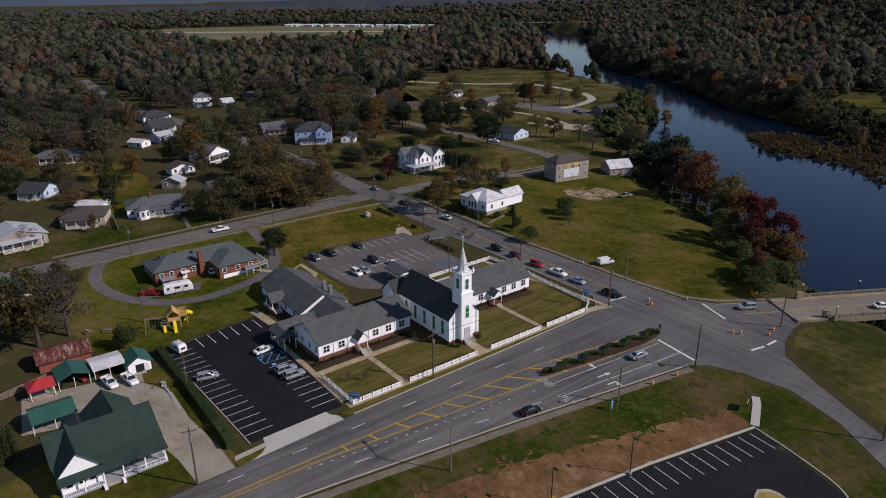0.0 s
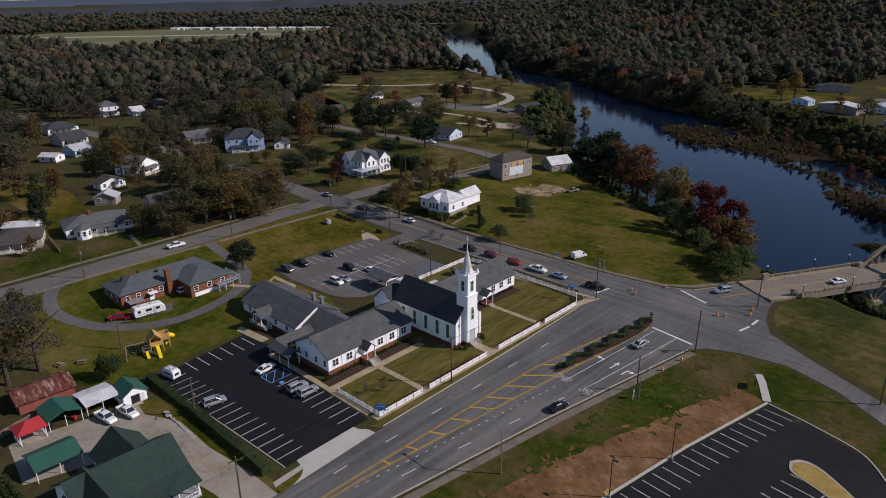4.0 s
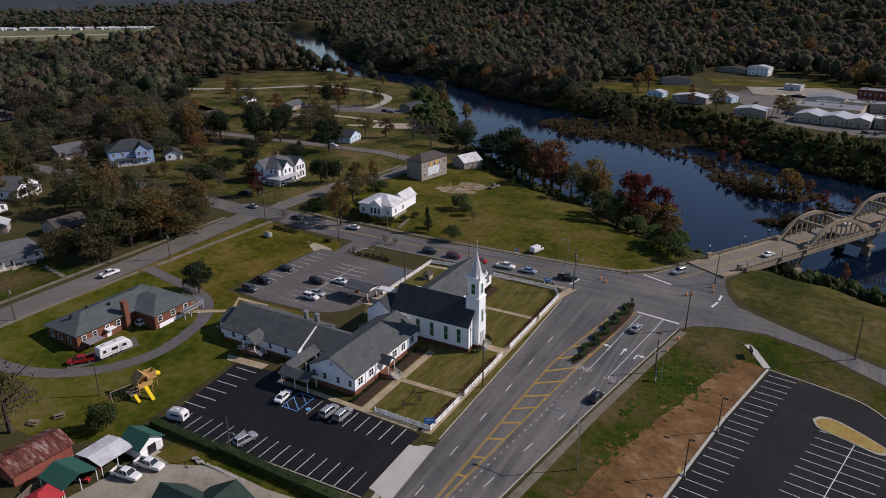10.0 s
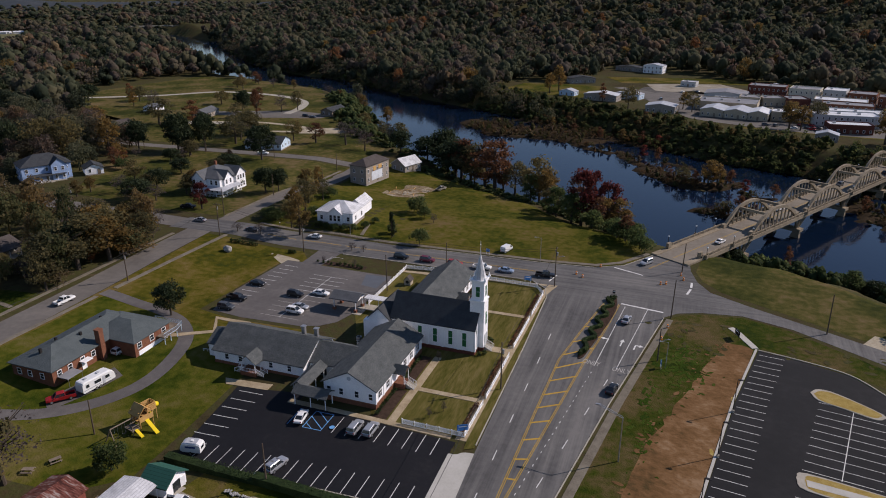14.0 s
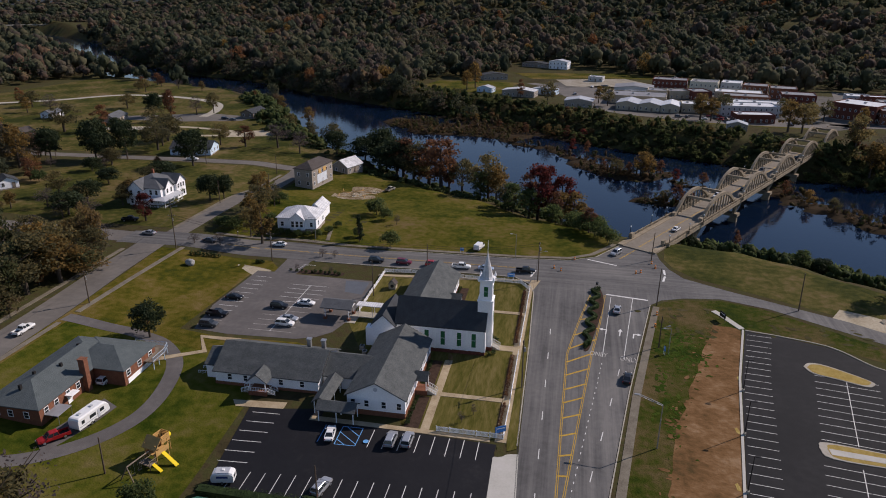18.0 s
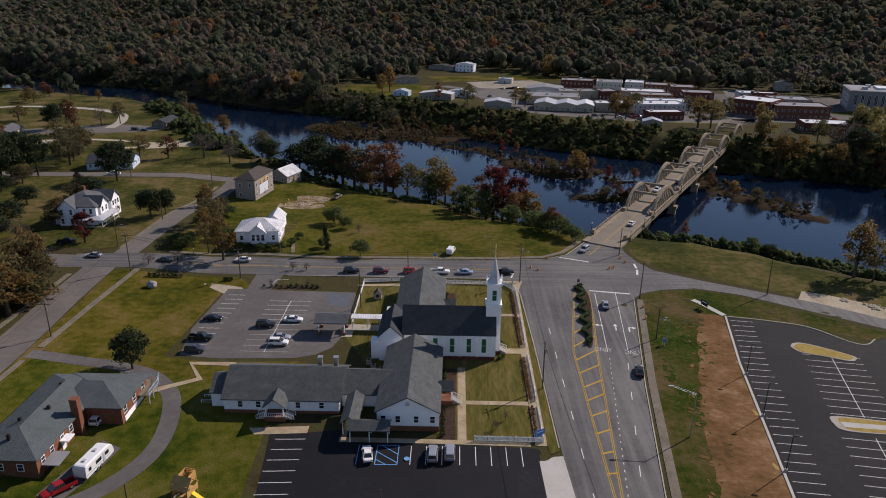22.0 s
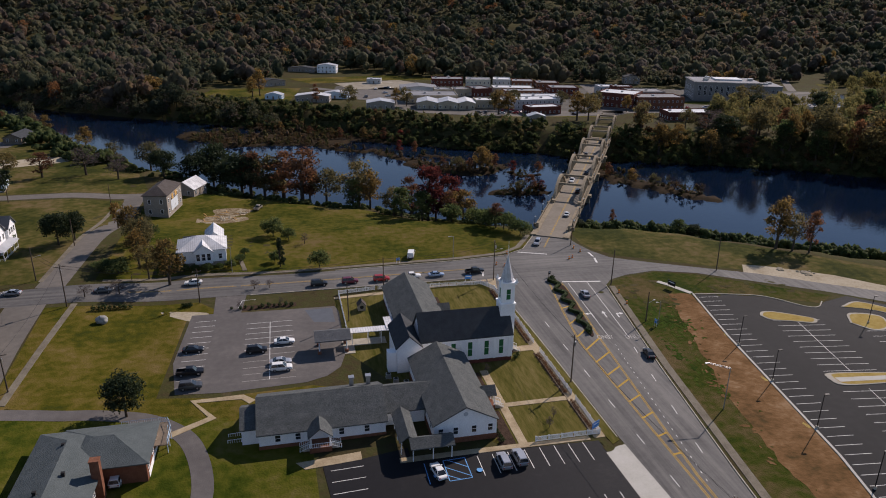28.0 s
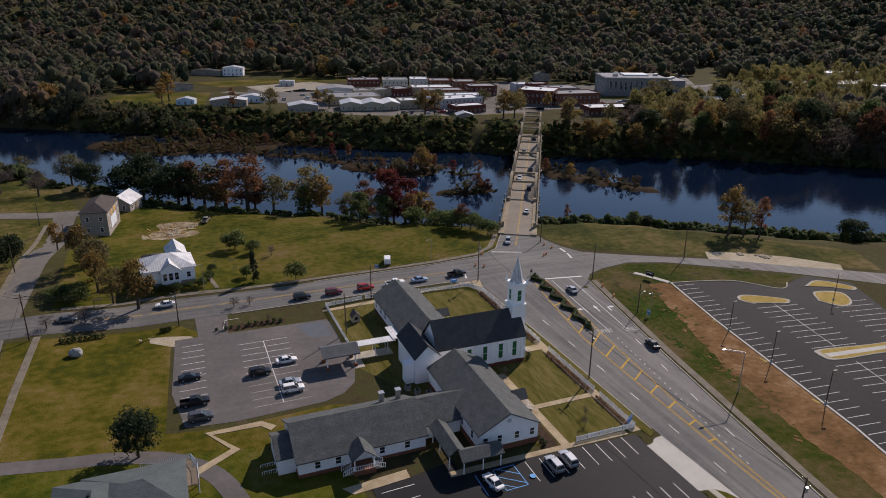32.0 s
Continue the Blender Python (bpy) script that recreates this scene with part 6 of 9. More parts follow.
for y0 in (-22.5, -18.5, -14.5):
    window(bh, -72.39, y0, 2.0, 1.2, 1.3, 0)
for x0 in (-89, -86, -82.5):
    window(bh, x0, -40.01, 1.6, 1.0, 1.3, -90)
for y0 in (-37, -32, -27, -22, -17):
    window(bh, -91.01, y0, 1.6, 1.0, 1.3, 180)
bx("patio_awning", bh, -79.58, -76.6, -39, -35, 1.9, 2.05, ROOFGREY, "grey sheet patio awning")
bx("door_awning", bh, -79.58, -78, -33, -30.6, 2.4, 2.6, PLAINWHITE, "white door awning")
for y0 in (-38.8, -35.2):
    part("awning_post", rod(BM(), (-76.7, y0, -0.8), (-76.7, y0, 1.95), 0.05), STEEL, bh)
door(bh, -79.585, -31.8, -0.2, 0)
bx("garage_opening", bh, -72.38, -72.3, -23, -13.5, -0.8, 1.3, PLAINWHITE, "white lattice screen under the wing")
bx("deck", bh, -79, -71, -12.497, -9.6, 2.0, 2.2, DARKWOOD)
bx("deck_side", bh, -72.39, -70, -17, -12.5, 2.0, 2.2, DARKWOOD)
for x0, y0 in ((-78.8, -9.8), (-75, -9.8), (-71.2, -9.8), (-70.2, -12.6), (-70.2, -14.8), (-70.2, -16.8)):
    part("deck_post", rod(BM(), (x0, y0, -1.4), (x0, y0, 2.0), 0.1), PALEBLUE, bh)
for a, b_ in (((-79, -9.7, 2.2), (-71, -9.7, 2.2)), ((-70.1, -12.5, 2.2), (-70.1, -17, 2.2)), ((-71, -9.7, 2.2), (-70.1, -12.5, 2.2))):
    railing("deck_rail", bh, a, b_, 1.0, PALEBLUE, 0.3)
for x0, y0 in ((-86, -37), (-87, -32), (-84, -28), (-86, -20)):
    bx("roof_vent", bh, x0, x0 + 0.5, y0, y0 + 0.5, 5.2, 6.6, BLACKMETAL)

# house with dark green roof beside the gravel yard
gh = thing("house", "white bungalow with dark green shingle roof and broad front porch", "house", pose(0, 0, -0.3))
bx("foundation", gh, -12.5, -0.8, -79.4, -62.6, -1, 0.6, BRICKDARK)
part("wall", gable_wall(BM(), -12.6, -0.7, -79.5, -62.5, 0.603, 3.9, 7.6, "y"), PLAINWHITE, gh)
part("roof", gable(BM(), -12.6, -0.7, -79.5, -62.5, 3.9, 7.6, "y", 0.5), SHINGLEGREEN, gh)
part("front_gable", gable_wall(BM(), -8, 1.6, -79.3, -73, 0.603, 4.4, 7.7, "x"), PLAINWHITE, gh)
part("front_gable_roof", gable(BM(), -8, 1.6, -79.3, -73, 4.4, 7.7, "x", 0.5), SHINGLEGREEN, gh)
part("rear_gable", gable_wall(BM(), -16.5, -8, -72, -64, 0.3, 4.0, 7.2, "x"), PLAINWHITE, gh)
part("rear_gable_roof", gable(BM(), -16.5, -8, -72, -64, 4.0, 7.2, "x", 0.5), SHINGLEGREEN, gh)
bm = BM()
hull(bm, [[(-0.6, y, 4.2), (3.4, y, 3.2), (3.4, y, 3.4), (-0.6, y, 4.45)] for y in (-79.8, -62.2)])
part("porch_roof", bm, SHINGLEGREEN, gh)
bx("porch_floor", gh, -0.695, 3.1, -79.4, -62.5, -0.8, 0.6, tone("porch_grey", (0.3, 0.31, 0.33), 0.15, scale=0.8))
for y0 in (-79.2, -76, -72.9, -69.8, -66.2, -62.8):
    bx("porch_post", gh, 2.85, 3.05, y0 - 0.1, y0 + 0.1, 0.603, 3.25, PLAINWHITE)
for a, b_ in ((-79.2, -73), (-69.6, -62.8)):
    railing("porch_rail", gh, (3.0, a, 0.6), (3.0, b_, 0.6), 0.85, PLAINWHITE, 0.25)
railing("porch_rail", gh, (-0.6, -62.6, 0.6), (3.0, -62.6, 0.6), 0.85, PLAINWHITE, 0.25)
stairs("porch_steps", gh, 3.1, -71.6, 0.6, 0, 2.4, 4)
for y0 in (-73.1, -70.1):
    bx("step_pier", gh, 3.103, 4.4, y0 - 0.25, y0 + 0.25, -0.5, 0.75, PLAINWHITE)
for y0 in (-78, -76, -74.4, -67.5, -64.8):
    window(gh, -0.69 if y0 > -73 else 1.61, y0, 1.5, 0.95, 1.6, 0)
door(gh, -0.69, -71.6, 0.6, 0)
for x0 in (-10.5, -6, -3):
    window(gh, x0, -62.49, 1.5, 0.95, 1.5, 90)

# yard buildings
sh = H("small white shed with green metal roof and open doors", (-33.6, -59.6), (-33.6, -54.8), 5, 2.4, "gable", 1.5, PLAINWHITE, METALGREEN, porch=False, wins=False, axis="y", category="shed", name="shed", found=0.15)
# no hole in the wall: a dark panel stands for the shade inside
bx("doorway", sh, 1.5, 3.3, -0.04, -0.005, 0.2, 2.1, GLASSDARK, "dark panel for the shade inside the open shed")
for x0, a in ((1.5, 200), (3.3, -20)):
    bx("door_leaf", sh, 0, 0.9, -0.04, 0, 0.2, 2.1, PLAINWHITE).matrix_basis = pose(x0, -0.05, 0, 0, 0, a + (0 if a < 0 else -50))
bm = BM()
hull(bm, [[(1.3, -2.2, -0.25), (3.5, -2.2, -0.25), (3.5, -0.05, -0.25), (1.3, -0.05, -0.25)], [(1.3, -2.2, -0.1), (3.5, -2.2, -0.1), (3.5, -0.05, 0.16), (1.3, -0.05, 0.16)]])
part("ramp", bm, CONC, sh)


def carport(label, x0, x1, y0, y1, material, hgt=2.5, rise=0.5, axis="y"):
    t = thing("carport", label, "carport", pose(0, 0, h((x0 + x1) / 2, (y0 + y1) / 2)))
    part("roof", gable(BM(), x0, x1, y0, y1, hgt, hgt + rise, axis, 0.25, 0.12), material, t)
    for x in (x0, x1):
        for k in range(3):
            y = y0 + (y1 - y0) * k / 2
            part("post", rod(BM(), (x, y, -0.3), (x, y, hgt + 0.05), 0.07), PLAINWHITE, t)
    return t


carport("carport with white metal roof in the gravel yard", -42, -35.5, -66, -59.8, METALWHITE, 2.7, 0.5)
carport("carport with dark green metal roof", -42, -35.6, -73, -67, METALGREEN, 2.5, 1.1, "x")
carport("carport with dark green metal roof behind the house", -27, -20.5, -80, -72.5, METALGREEN, 2.5, 1.3)
gz = thing("gazebo", "white open gazebo with red metal hip roof", "gazebo", pose(-36.4, -76.2, h(-36.4, -76.2)))
part("roof", hip(BM(), -2.1, 2.1, -2.3, 2.3, 2.4, 3.9, 0.35), METALRED, gz)
for x0 in (-2, 0, 2):
    for y0 in (-2.2, 2.2):
        part("post", rod(BM(), (x0, y0, -0.3), (x0, y0, 2.45), 0.08), PLAINWHITE, gz)
for a, b_ in (((-2, -2.2, 0.1), (2, -2.2, 0.1)), ((-2, 2.2, 0.1), (2, 2.2, 0.1)), ((-2, -2.2, 0.1), (-2, 2.2, 0.1))):
    railing("rail", gz, a, b_, 0.9, PLAINWHITE, 0.25)
bx("floor", gz, -2.2, 2.2, -2.4, 2.4, -0.4, 0.1, CONC)
for i in range(9):
    x0, y0 = -41 + random.random() * 4, -72.5 + i * 1.45
    tr = thing("yard_machine", "dark garden machine parked under the carport", "garden machine", pose(x0, y0, h(x0, y0), 0, 0, random.random() * 60))
    bx("body", tr, -0.7, 0.7, -0.4, 0.4, 0.25, 0.8, random.choice((BLACKMETAL, METALRED, METALGREEN, RUBBER)))
    for a in (-0.5, 0.5):
        for b_ in (-0.45, 0.45):
            part("wheel", rod(BM(), (a, b_ - 0.08, 0.25), (a, b_ + 0.08, 0.25), 0.25, n=10), RUBBER, tr)
    bx("seat", tr, -0.4, 0.0, -0.25, 0.25, 0.803, 1.1, BLACKMETAL)
H("old shed with rusted tin roof and red boards", (-46.5, -75), (-46, -64.5), 7.5, 2.5, "gable", 1.3, tone("faded_red_board", (0.25, 0.08, 0.06), 0.35, scale=0.9), METALRUST, porch=False, wins=False, category="shed", name="shed", found=0.1)
H("cream barn with green metal roof behind trees", (-88, -84), (-86.5, -70), 11, 3.2, "gable", 2.8, CREAM, METALGREEN, porch=False, category="barn", name="barn", axis="x")
fence([(-38.5, -84), (-42.5, -74.5), (-44, -64)], "weathered grey board fence behind the yard", DARKWOOD, 1.5, 2.4, picket=0.16)
fence([(-131, -37), (-146, -35)], "grey board garden fence", DARKWOOD, 1.6, 2.4, picket=0.16)

# ---- town across the river ----


def shop(label, A, B, depth, hgt, wall, roofm, rows=1, roof="flat", rise=1.6, axis="y"):
    return H(label, A, B, depth, hgt / rows, roof, rise, wall, roofm, rows, porch=False, axis=axis, found=0.3, category="building", name="town_building", over=0.3)


TOWNGROUND = mat("worn_town_paving", [(0.3, (0.05, 0.046, 0.038)), (0.5, (0.085, 0.078, 0.068)), (0.72, (0.14, 0.128, 0.11))], 0.05, 0.9, 0.1, 5.0, fine=0.4)
WHITEBLOCK = tone("white_masonry", (0.45, 0.45, 0.44), 0.12, scale=0.2)
TANBLOCK = tone("tan_masonry", (0.4, 0.34, 0.25), 0.2, scale=0.2)
TOWN = [("long white metal-roofed building above the river", (-36.6, 392), (-12.5, 387), 12, 4.2, GREYWALL, METALWHITE, 1, "gable"),
        ("grey metal warehouse above the river", (10.5, 351), (29.5, 349), 14, 4.2, GREYWALL, METALGREY, 1, "gable"),
        ("row of gabled shop roofs", (45, 349), (59, 346), 20, 4.2, TANBLOCK, METALGREY, 1, "gable"),
        ("row of gabled shop roofs", (59.5, 346), (73, 343), 20, 4.2, TANBLOCK, METALGREY, 1, "gable"),
        ("row of gabled shop roofs", (73.5, 343), (85, 341), 20, 4.2, TANBLOCK, ROOFWHITE, 1, "gable"),
        ("long flat grey-roofed store", (42, 376), (80, 371), 26, 5, TANBLOCK, ROOFGREY, 1, "flat"),
        ("red brick two-storey shopfront block", (78, 455), (104, 450), 18, 7.5, BRICKDARK, ROOFGREY, 2, "flat"),
        ("cream painted two-storey shopfront block", (106, 448), (126, 443), 18, 7.5, CREAM, ROOFGREY, 2, "flat"),
        ("white painted two-storey shopfront block", (128, 442), (142, 438), 18, 8, WHITEBLOCK, ROOFWHITE, 2, "flat"),
        ("red brick two-storey shopfront block", (143, 437), (160, 432), 18, 7, BRICK, ROOFGREY, 2, "flat"),
        ("white store with flat membrane roof", (110, 336), (146, 338), 18, 6, WHITEBLOCK, ROOFWHITE, 2, "flat"),
        ("brick store with white roof", (115, 313), (138, 315), 12, 4.5, BRICKDARK, ROOFWHITE, 1, "flat"),
        ("pale store with white roof", (87, 346), (108, 344), 14, 5, TANBLOCK, ROOFWHITE, 1, "flat"),
        ("dark brick corner building with white roof", (178, 346), (198, 328), 24, 9.5, BRICKDARK, ROOFWHITE, 2, "flat"),
        ("red brick building with roof units", (200, 325), (234, 321), 20, 8, BRICK, ROOFGREY, 2, "flat"),
        ("low brick building with a white membrane roof", (198, 279), (229.5, 274), 17, 4.8, BRICKDARK, ROOFWHITE, 1, "flat"),
        ("pale office with flat grey roof", (306.6, 281), (334, 278), 16, 5.5, WHITEBLOCK, ROOFGREY, 1, "flat"),
        ("white-roofed shed beside a car park", (485, 343), (517, 306), 16, 5, WHITEBLOCK, ROOFWHITE, 1, "flat"),
        ("small grey hut on the river bank", (105, 288), (116, 286), 8, 3.4, GREYWALL, METALGREY, 1, "gable"),
        ("white two-storey house with blue-grey roof", (-10, 585), (8, 580), 12, 7, SIDING, METALGREY, 2, "gable"),
        ("long grey barn roof beside the woods", (-38, 600), (-12, 588), 10, 3.6, GREYWALL, SHINGLE, 1, "gable"),
        ("dark shed with pale end wall", (-62, 480), (-42, 490), 12, 4, GREYWALL, SHINGLE, 1, "gable"),
        ("blue-roofed cottage above the river", (-58, 408), (-46, 405), 8, 3.2, PALEBLUE, METALGREY, 1, "gable"),
        ("blue-roofed cottage above the river", (-16, 408), (2, 402), 10, 3.6, PALEBLUE, METALGREY, 1, "gable"),
        ("white house on the wooded slope", (196, 565), (212, 560), 11, 6.5, SIDING, SHINGLE, 2, "gable"),
        ("low white office beside gravel", (28, 495), (40, 492), 9, 3.5, WHITEBLOCK, ROOFWHITE, 1, "flat"),
        ("low warehouse with a wide grey roof", (47, 425), (76, 422), 22, 4.4, WHITEBLOCK, ROOFGREY, 1, "gable"),
        ("tan store with gabled front", (70, 406), (84, 404), 16, 5, TANBLOCK, ROOFGREY, 1, "flat"), ("tan store with gabled front", (86, 405), (101, 409), 14, 5, TANBLOCK, ROOFGREY, 1, "flat"),
        ("small white store with a white roof", (53, 407), (68, 404), 10, 3.6, WHITEBLOCK, ROOFWHITE, 1, "flat"), ("dark brick store with grey roof", (102, 402), (116, 405), 18, 5.5, BRICKDARK, ROOFGREY, 1, "flat"),
        ("white painted house behind the shops", (90, 482), (106, 478), 10, 4.5, SIDING, METALGREY, 1, "gable"), ("white painted corner shop", (206, 402), (220, 400), 14, 6, WHITEBLOCK, ROOFWHITE, 2, "flat"),
        ("white store with layered flat roofs", (121, 360), (156, 356), 16, 5, WHITEBLOCK, ROOFWHITE, 1, "flat"), ("brick store with grey roof", (120, 384), (150, 380), 16, 6, BRICK, ROOFGREY, 2, "flat"),
        ("pale shop with flat roof", (118, 408), (150, 402), 18, 5.5, TANBLOCK, ROOFWHITE, 1, "flat"), ("brick shop row on the high street", (160, 392), (182, 388), 18, 7, BRICKDARK, ROOFGREY, 2, "flat"),
        ("brick shop row on the high street", (160, 424), (178, 420), 18, 7, BRICK, ROOFGREY, 2, "flat"), ("grey shop row with roof units", (214, 362), (240, 358), 20, 7, GREYWALL, ROOFGREY, 2, "flat"),
        ("brick shop row on the high street", (212, 390), (228, 388), 9, 7.5, BRICKDARK, ROOFWHITE, 2, "flat"), ("long white shed on the eastern town edge", (556, 402), (602, 398), 18, 5, WHITEBLOCK, ROOFWHITE, 1, "flat"),
        ("grey house with pale roof near the woods", (420, 330), (436, 326), 11, 4, GREYWALL, METALGREY, 1, "gable"), ("white house with grey roof near the woods", (372, 345), (388, 341), 11, 4, SIDING, SHINGLEGREY, 1, "gable"),
        ("low office with flat pale roof", (348, 300), (372, 295), 14, 4.5, WHITEBLOCK, ROOFGREY, 1, "flat"), ("grey house on the wooded slope", (262, 470), (276, 466), 10, 6, GREYWALL, SHINGLE, 2, "gable")]
for i, (lb, A, B, d_, hg, wl, rf, rw, rt) in enumerate(TOWN):
    shop(lb, A, B, d_, hg, wl, rf, rw, rt)
court = thing("courthouse", "large grey stone courthouse with flat roof and tall windows", "courthouse", pose(268, 364, h(290, 375), 0, 0, -20))
bx("wall", court, 0, 50, 0, 36, -3, 13.5, LIMESTONE)
bx("cornice", court, -0.6, 50.6, -0.6, 36.6, 13.503, 14.3, LIMESTONE)
bx("roof", court, 0.5, 49.5, 0.5, 35.5, 14.303, 14.5, ROOFGREY)
bx("roof_light", court, 18, 38, 12, 28, 14.503, 15.6, ROOFWHITE)
bx("wing_wall", court, 50.003, 68, 8, 34, -3, 11, LIMESTONE)
bx("wing_roof", court, 50.003, 68.4, 7.6, 34.4, 11.003, 11.5, ROOFGREY)
for x0, y0 in ((8, 8), (12, 22), (43, 14), (56, 16), (61, 24)):
    bx("roof_unit", court, x0, x0 + 3.5, y0, y0 + 3, 14.503 if x0 < 50 else 11.503, 16.4 if x0 < 50 else 13, STEEL)
for i in range(11):
    window(court, 4 + i * 4.2, -0.01, 4.2, 1.7, 7.4, -90)
    bx("pilaster", court, 1.6 + i * 4.2, 2.5 + i * 4.2, -0.4, -0.003, -1, 13.4, LIMESTONE)
for i in range(6):
    for z0, hh_ in ((1.5, 3.2), (6.4, 4.2)):
        window(court, -0.01, 5 + i * 5.2, z0, 1.5, hh_, 180)
for i in range(4):
    for z0, hh_ in ((1.5, 2.6), (6.0, 2.6)):
        window(court, 53 + i * 4, 7.99, z0, 1.6, hh_, -90)

town_pav = [("town_ground", [(-8, 432), (30, 372), (36, 350), (62, 326), (92, 314), (168, 300), (186, 312), (262, 312), (330, 330), (380, 350), (400, 400), (330, 420), (236, 440), (176, 452), (70, 480), (40, 500), (0, 480)], TOWNGROUND), ("town_street", band(curve([(176, 315), (190, 345), (205, 395), (225, 470)]), 14), ASPHALT2), ("town_street", band(curve([(80, 320), (120, 312), (160, 312), (178, 318), (260, 318), (330, 372), (420, 400)]), 9), ASPHALT2),
            ("town_street", band(curve([(-20, 470), (20, 430), (36, 390), (40, 345), (80, 322)]), 10), ASPHALT2), ("town_car_park", [(0, 440), (40, 470), (70, 440), (60, 400), (36, 385), (10, 400)], ASPHALT2),
            ("town_car_park", [(60, 330), (150, 305), (158, 322), (120, 336), (88, 338)], ASPHALT2), ("town_car_park", [(0, 500), (60, 520), (90, 470), (60, 450), (10, 460)], GRAVEL),
            ("town_lawn", [(-110, 420), (-40, 400), (-30, 470), (-60, 475), (-100, 470)], LUSH), ("town_lawn", [(-40, 540), (60, 560), (110, 520), (40, 520), (-20, 500)], LAWN),
            ("town_lawn", [(246, 352), (262, 360), (314, 342), (308, 332), (262, 342)], LUSH), ("town_street", band(curve([(390, 405), (440, 480), (490, 545), (540, 590), (600, 620)]), 7), ASPHALT2),
            ("town_car_park", [(470, 360), (600, 330), (590, 390), (490, 400)], CONC), ("town_lawn", [(440, 432), (470, 424), (480, 440), (452, 452)], LUSH), ("town_lawn", [(70, 312), (160, 300), (160, 304), (70, 318)], LUSH)]
for nm, poly, m_ in town_pav:
    sheet(nm, poly, m_, 0.04 if m_ is TOWNGROUND else 0.1 if nm == "town_street" else 0.08, label="paved and grassed ground of the small town", category=nm.split("_")[1])
sheet("airfield", [(-1420, 240), (-850, 290), (-820, 420), (-850, 560), (-960, 720), (-1110, 830), (-1260, 720), (-1390, 600), (-1440, 420)], mat("pale_field", [(0.3, (0.10, 0.105, 0.05)), (0.5, (0.14, 0.13, 0.07)), (0.7, (0.20, 0.18, 0.11))], 0.01, 0.95), 0.6, label="broad pale grass airfield beyond the woods", category="field")
sheet("runway", band([(-1320, 330), (-1010, 690)], 25), CONC, 0.8, label="pale concrete runway", category="runway")
for i in range(46):
    k = i / 45
    x0, y0 = -1355 + 265 * k + random.uniform(-14, 14), 612 + 205 * k + random.uniform(-14, 14)
    hg = thing("distant_hangar", "tiny white hangar on the far airfield edge", "hangar", pose(x0, y0, h(x0, y0), 0, 0, random.uniform(20, 60)))
    w_ = random.uniform(5, 16)
    part("wall", gable_wall(BM(), -w_ / 2, w_ / 2, -5, 5, -2, 4, 5.2, "x"), WHITEBLOCK, hg)
    part("roof", gable(BM(), -w_ / 2, w_ / 2, -5, 5, 4, 5.2, "x", 0.3), ROOFWHITE, hg)


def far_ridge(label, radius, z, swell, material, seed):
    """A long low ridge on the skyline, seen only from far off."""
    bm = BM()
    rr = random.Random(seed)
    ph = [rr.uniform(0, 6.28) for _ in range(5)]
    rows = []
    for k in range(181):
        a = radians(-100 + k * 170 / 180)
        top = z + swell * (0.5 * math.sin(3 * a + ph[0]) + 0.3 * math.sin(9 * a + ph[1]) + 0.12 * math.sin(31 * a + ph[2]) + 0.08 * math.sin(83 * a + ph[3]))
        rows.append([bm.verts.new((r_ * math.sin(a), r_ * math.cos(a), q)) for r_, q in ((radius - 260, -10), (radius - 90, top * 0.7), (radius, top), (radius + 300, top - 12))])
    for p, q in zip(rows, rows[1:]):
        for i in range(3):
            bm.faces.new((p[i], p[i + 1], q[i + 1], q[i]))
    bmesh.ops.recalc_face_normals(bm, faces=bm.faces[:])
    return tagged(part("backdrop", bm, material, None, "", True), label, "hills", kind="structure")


# distance haze is put into the blue and pale ridge colours
far_ridge("far wooded ridge, coloured blue for distance haze", 2350, 30, 18, mat("haze_blue_far_woods", [(0.35, (0.036, 0.044, 0.052)), (0.5, (0.048, 0.056, 0.064)), (0.65, (0.064, 0.068, 0.074))], 0.01, 0.95, fine=0.03), 5)
far_ridge("farthest hills on the skyline, coloured pale blue for haze", 3500, 52, 14, mat("haze_pale_far_hills", [(0.35, (0.060, 0.078, 0.105)), (0.5, (0.070, 0.090, 0.120)), (0.65, (0.080, 0.100, 0.130))], 0.004, 0.95, fine=0.02), 9)

# ---- vehicles ----


def loft(sections):
    """Rounded body from stations (x, half width, z low, z high)."""
    bm = BM()
    rings = []
    for x, w, a, b in sections:
        m = a + (b - a) * 0.55
        rings.append([(x, -w * 0.86, a), (x, w * 0.86, a), (x, w, a + (b - a) * 0.22), (x, w, m), (x, w * 0.9, b - 0.02), (x, w * 0.55, b), (x, -w * 0.55, b), (x, -w * 0.9, b - 0.02), (x, -w, m), (x, -w, a + (b - a) * 0.22)])
    return hull(bm, rings)


def slab_cabin(x0, x1, x2, x3, z0, z1, wb, wt):
    """A greenhouse: base from x0 to x3, roof from x1 to x2."""
    return [[(x0, -wb, z0), (x0, wb, z0), (x3, wb, z0), (x3, -wb, z0)], [(x1, -wt, z1), (x1, wt, z1), (x2, wt, z1), (x2, -wt, z1)]]


def paint(name, c, metal=0.2):
    return tone("paint_" + name, c, 0.06, scale=0.7, rough=0.3, metal=metal, spec=0.5)


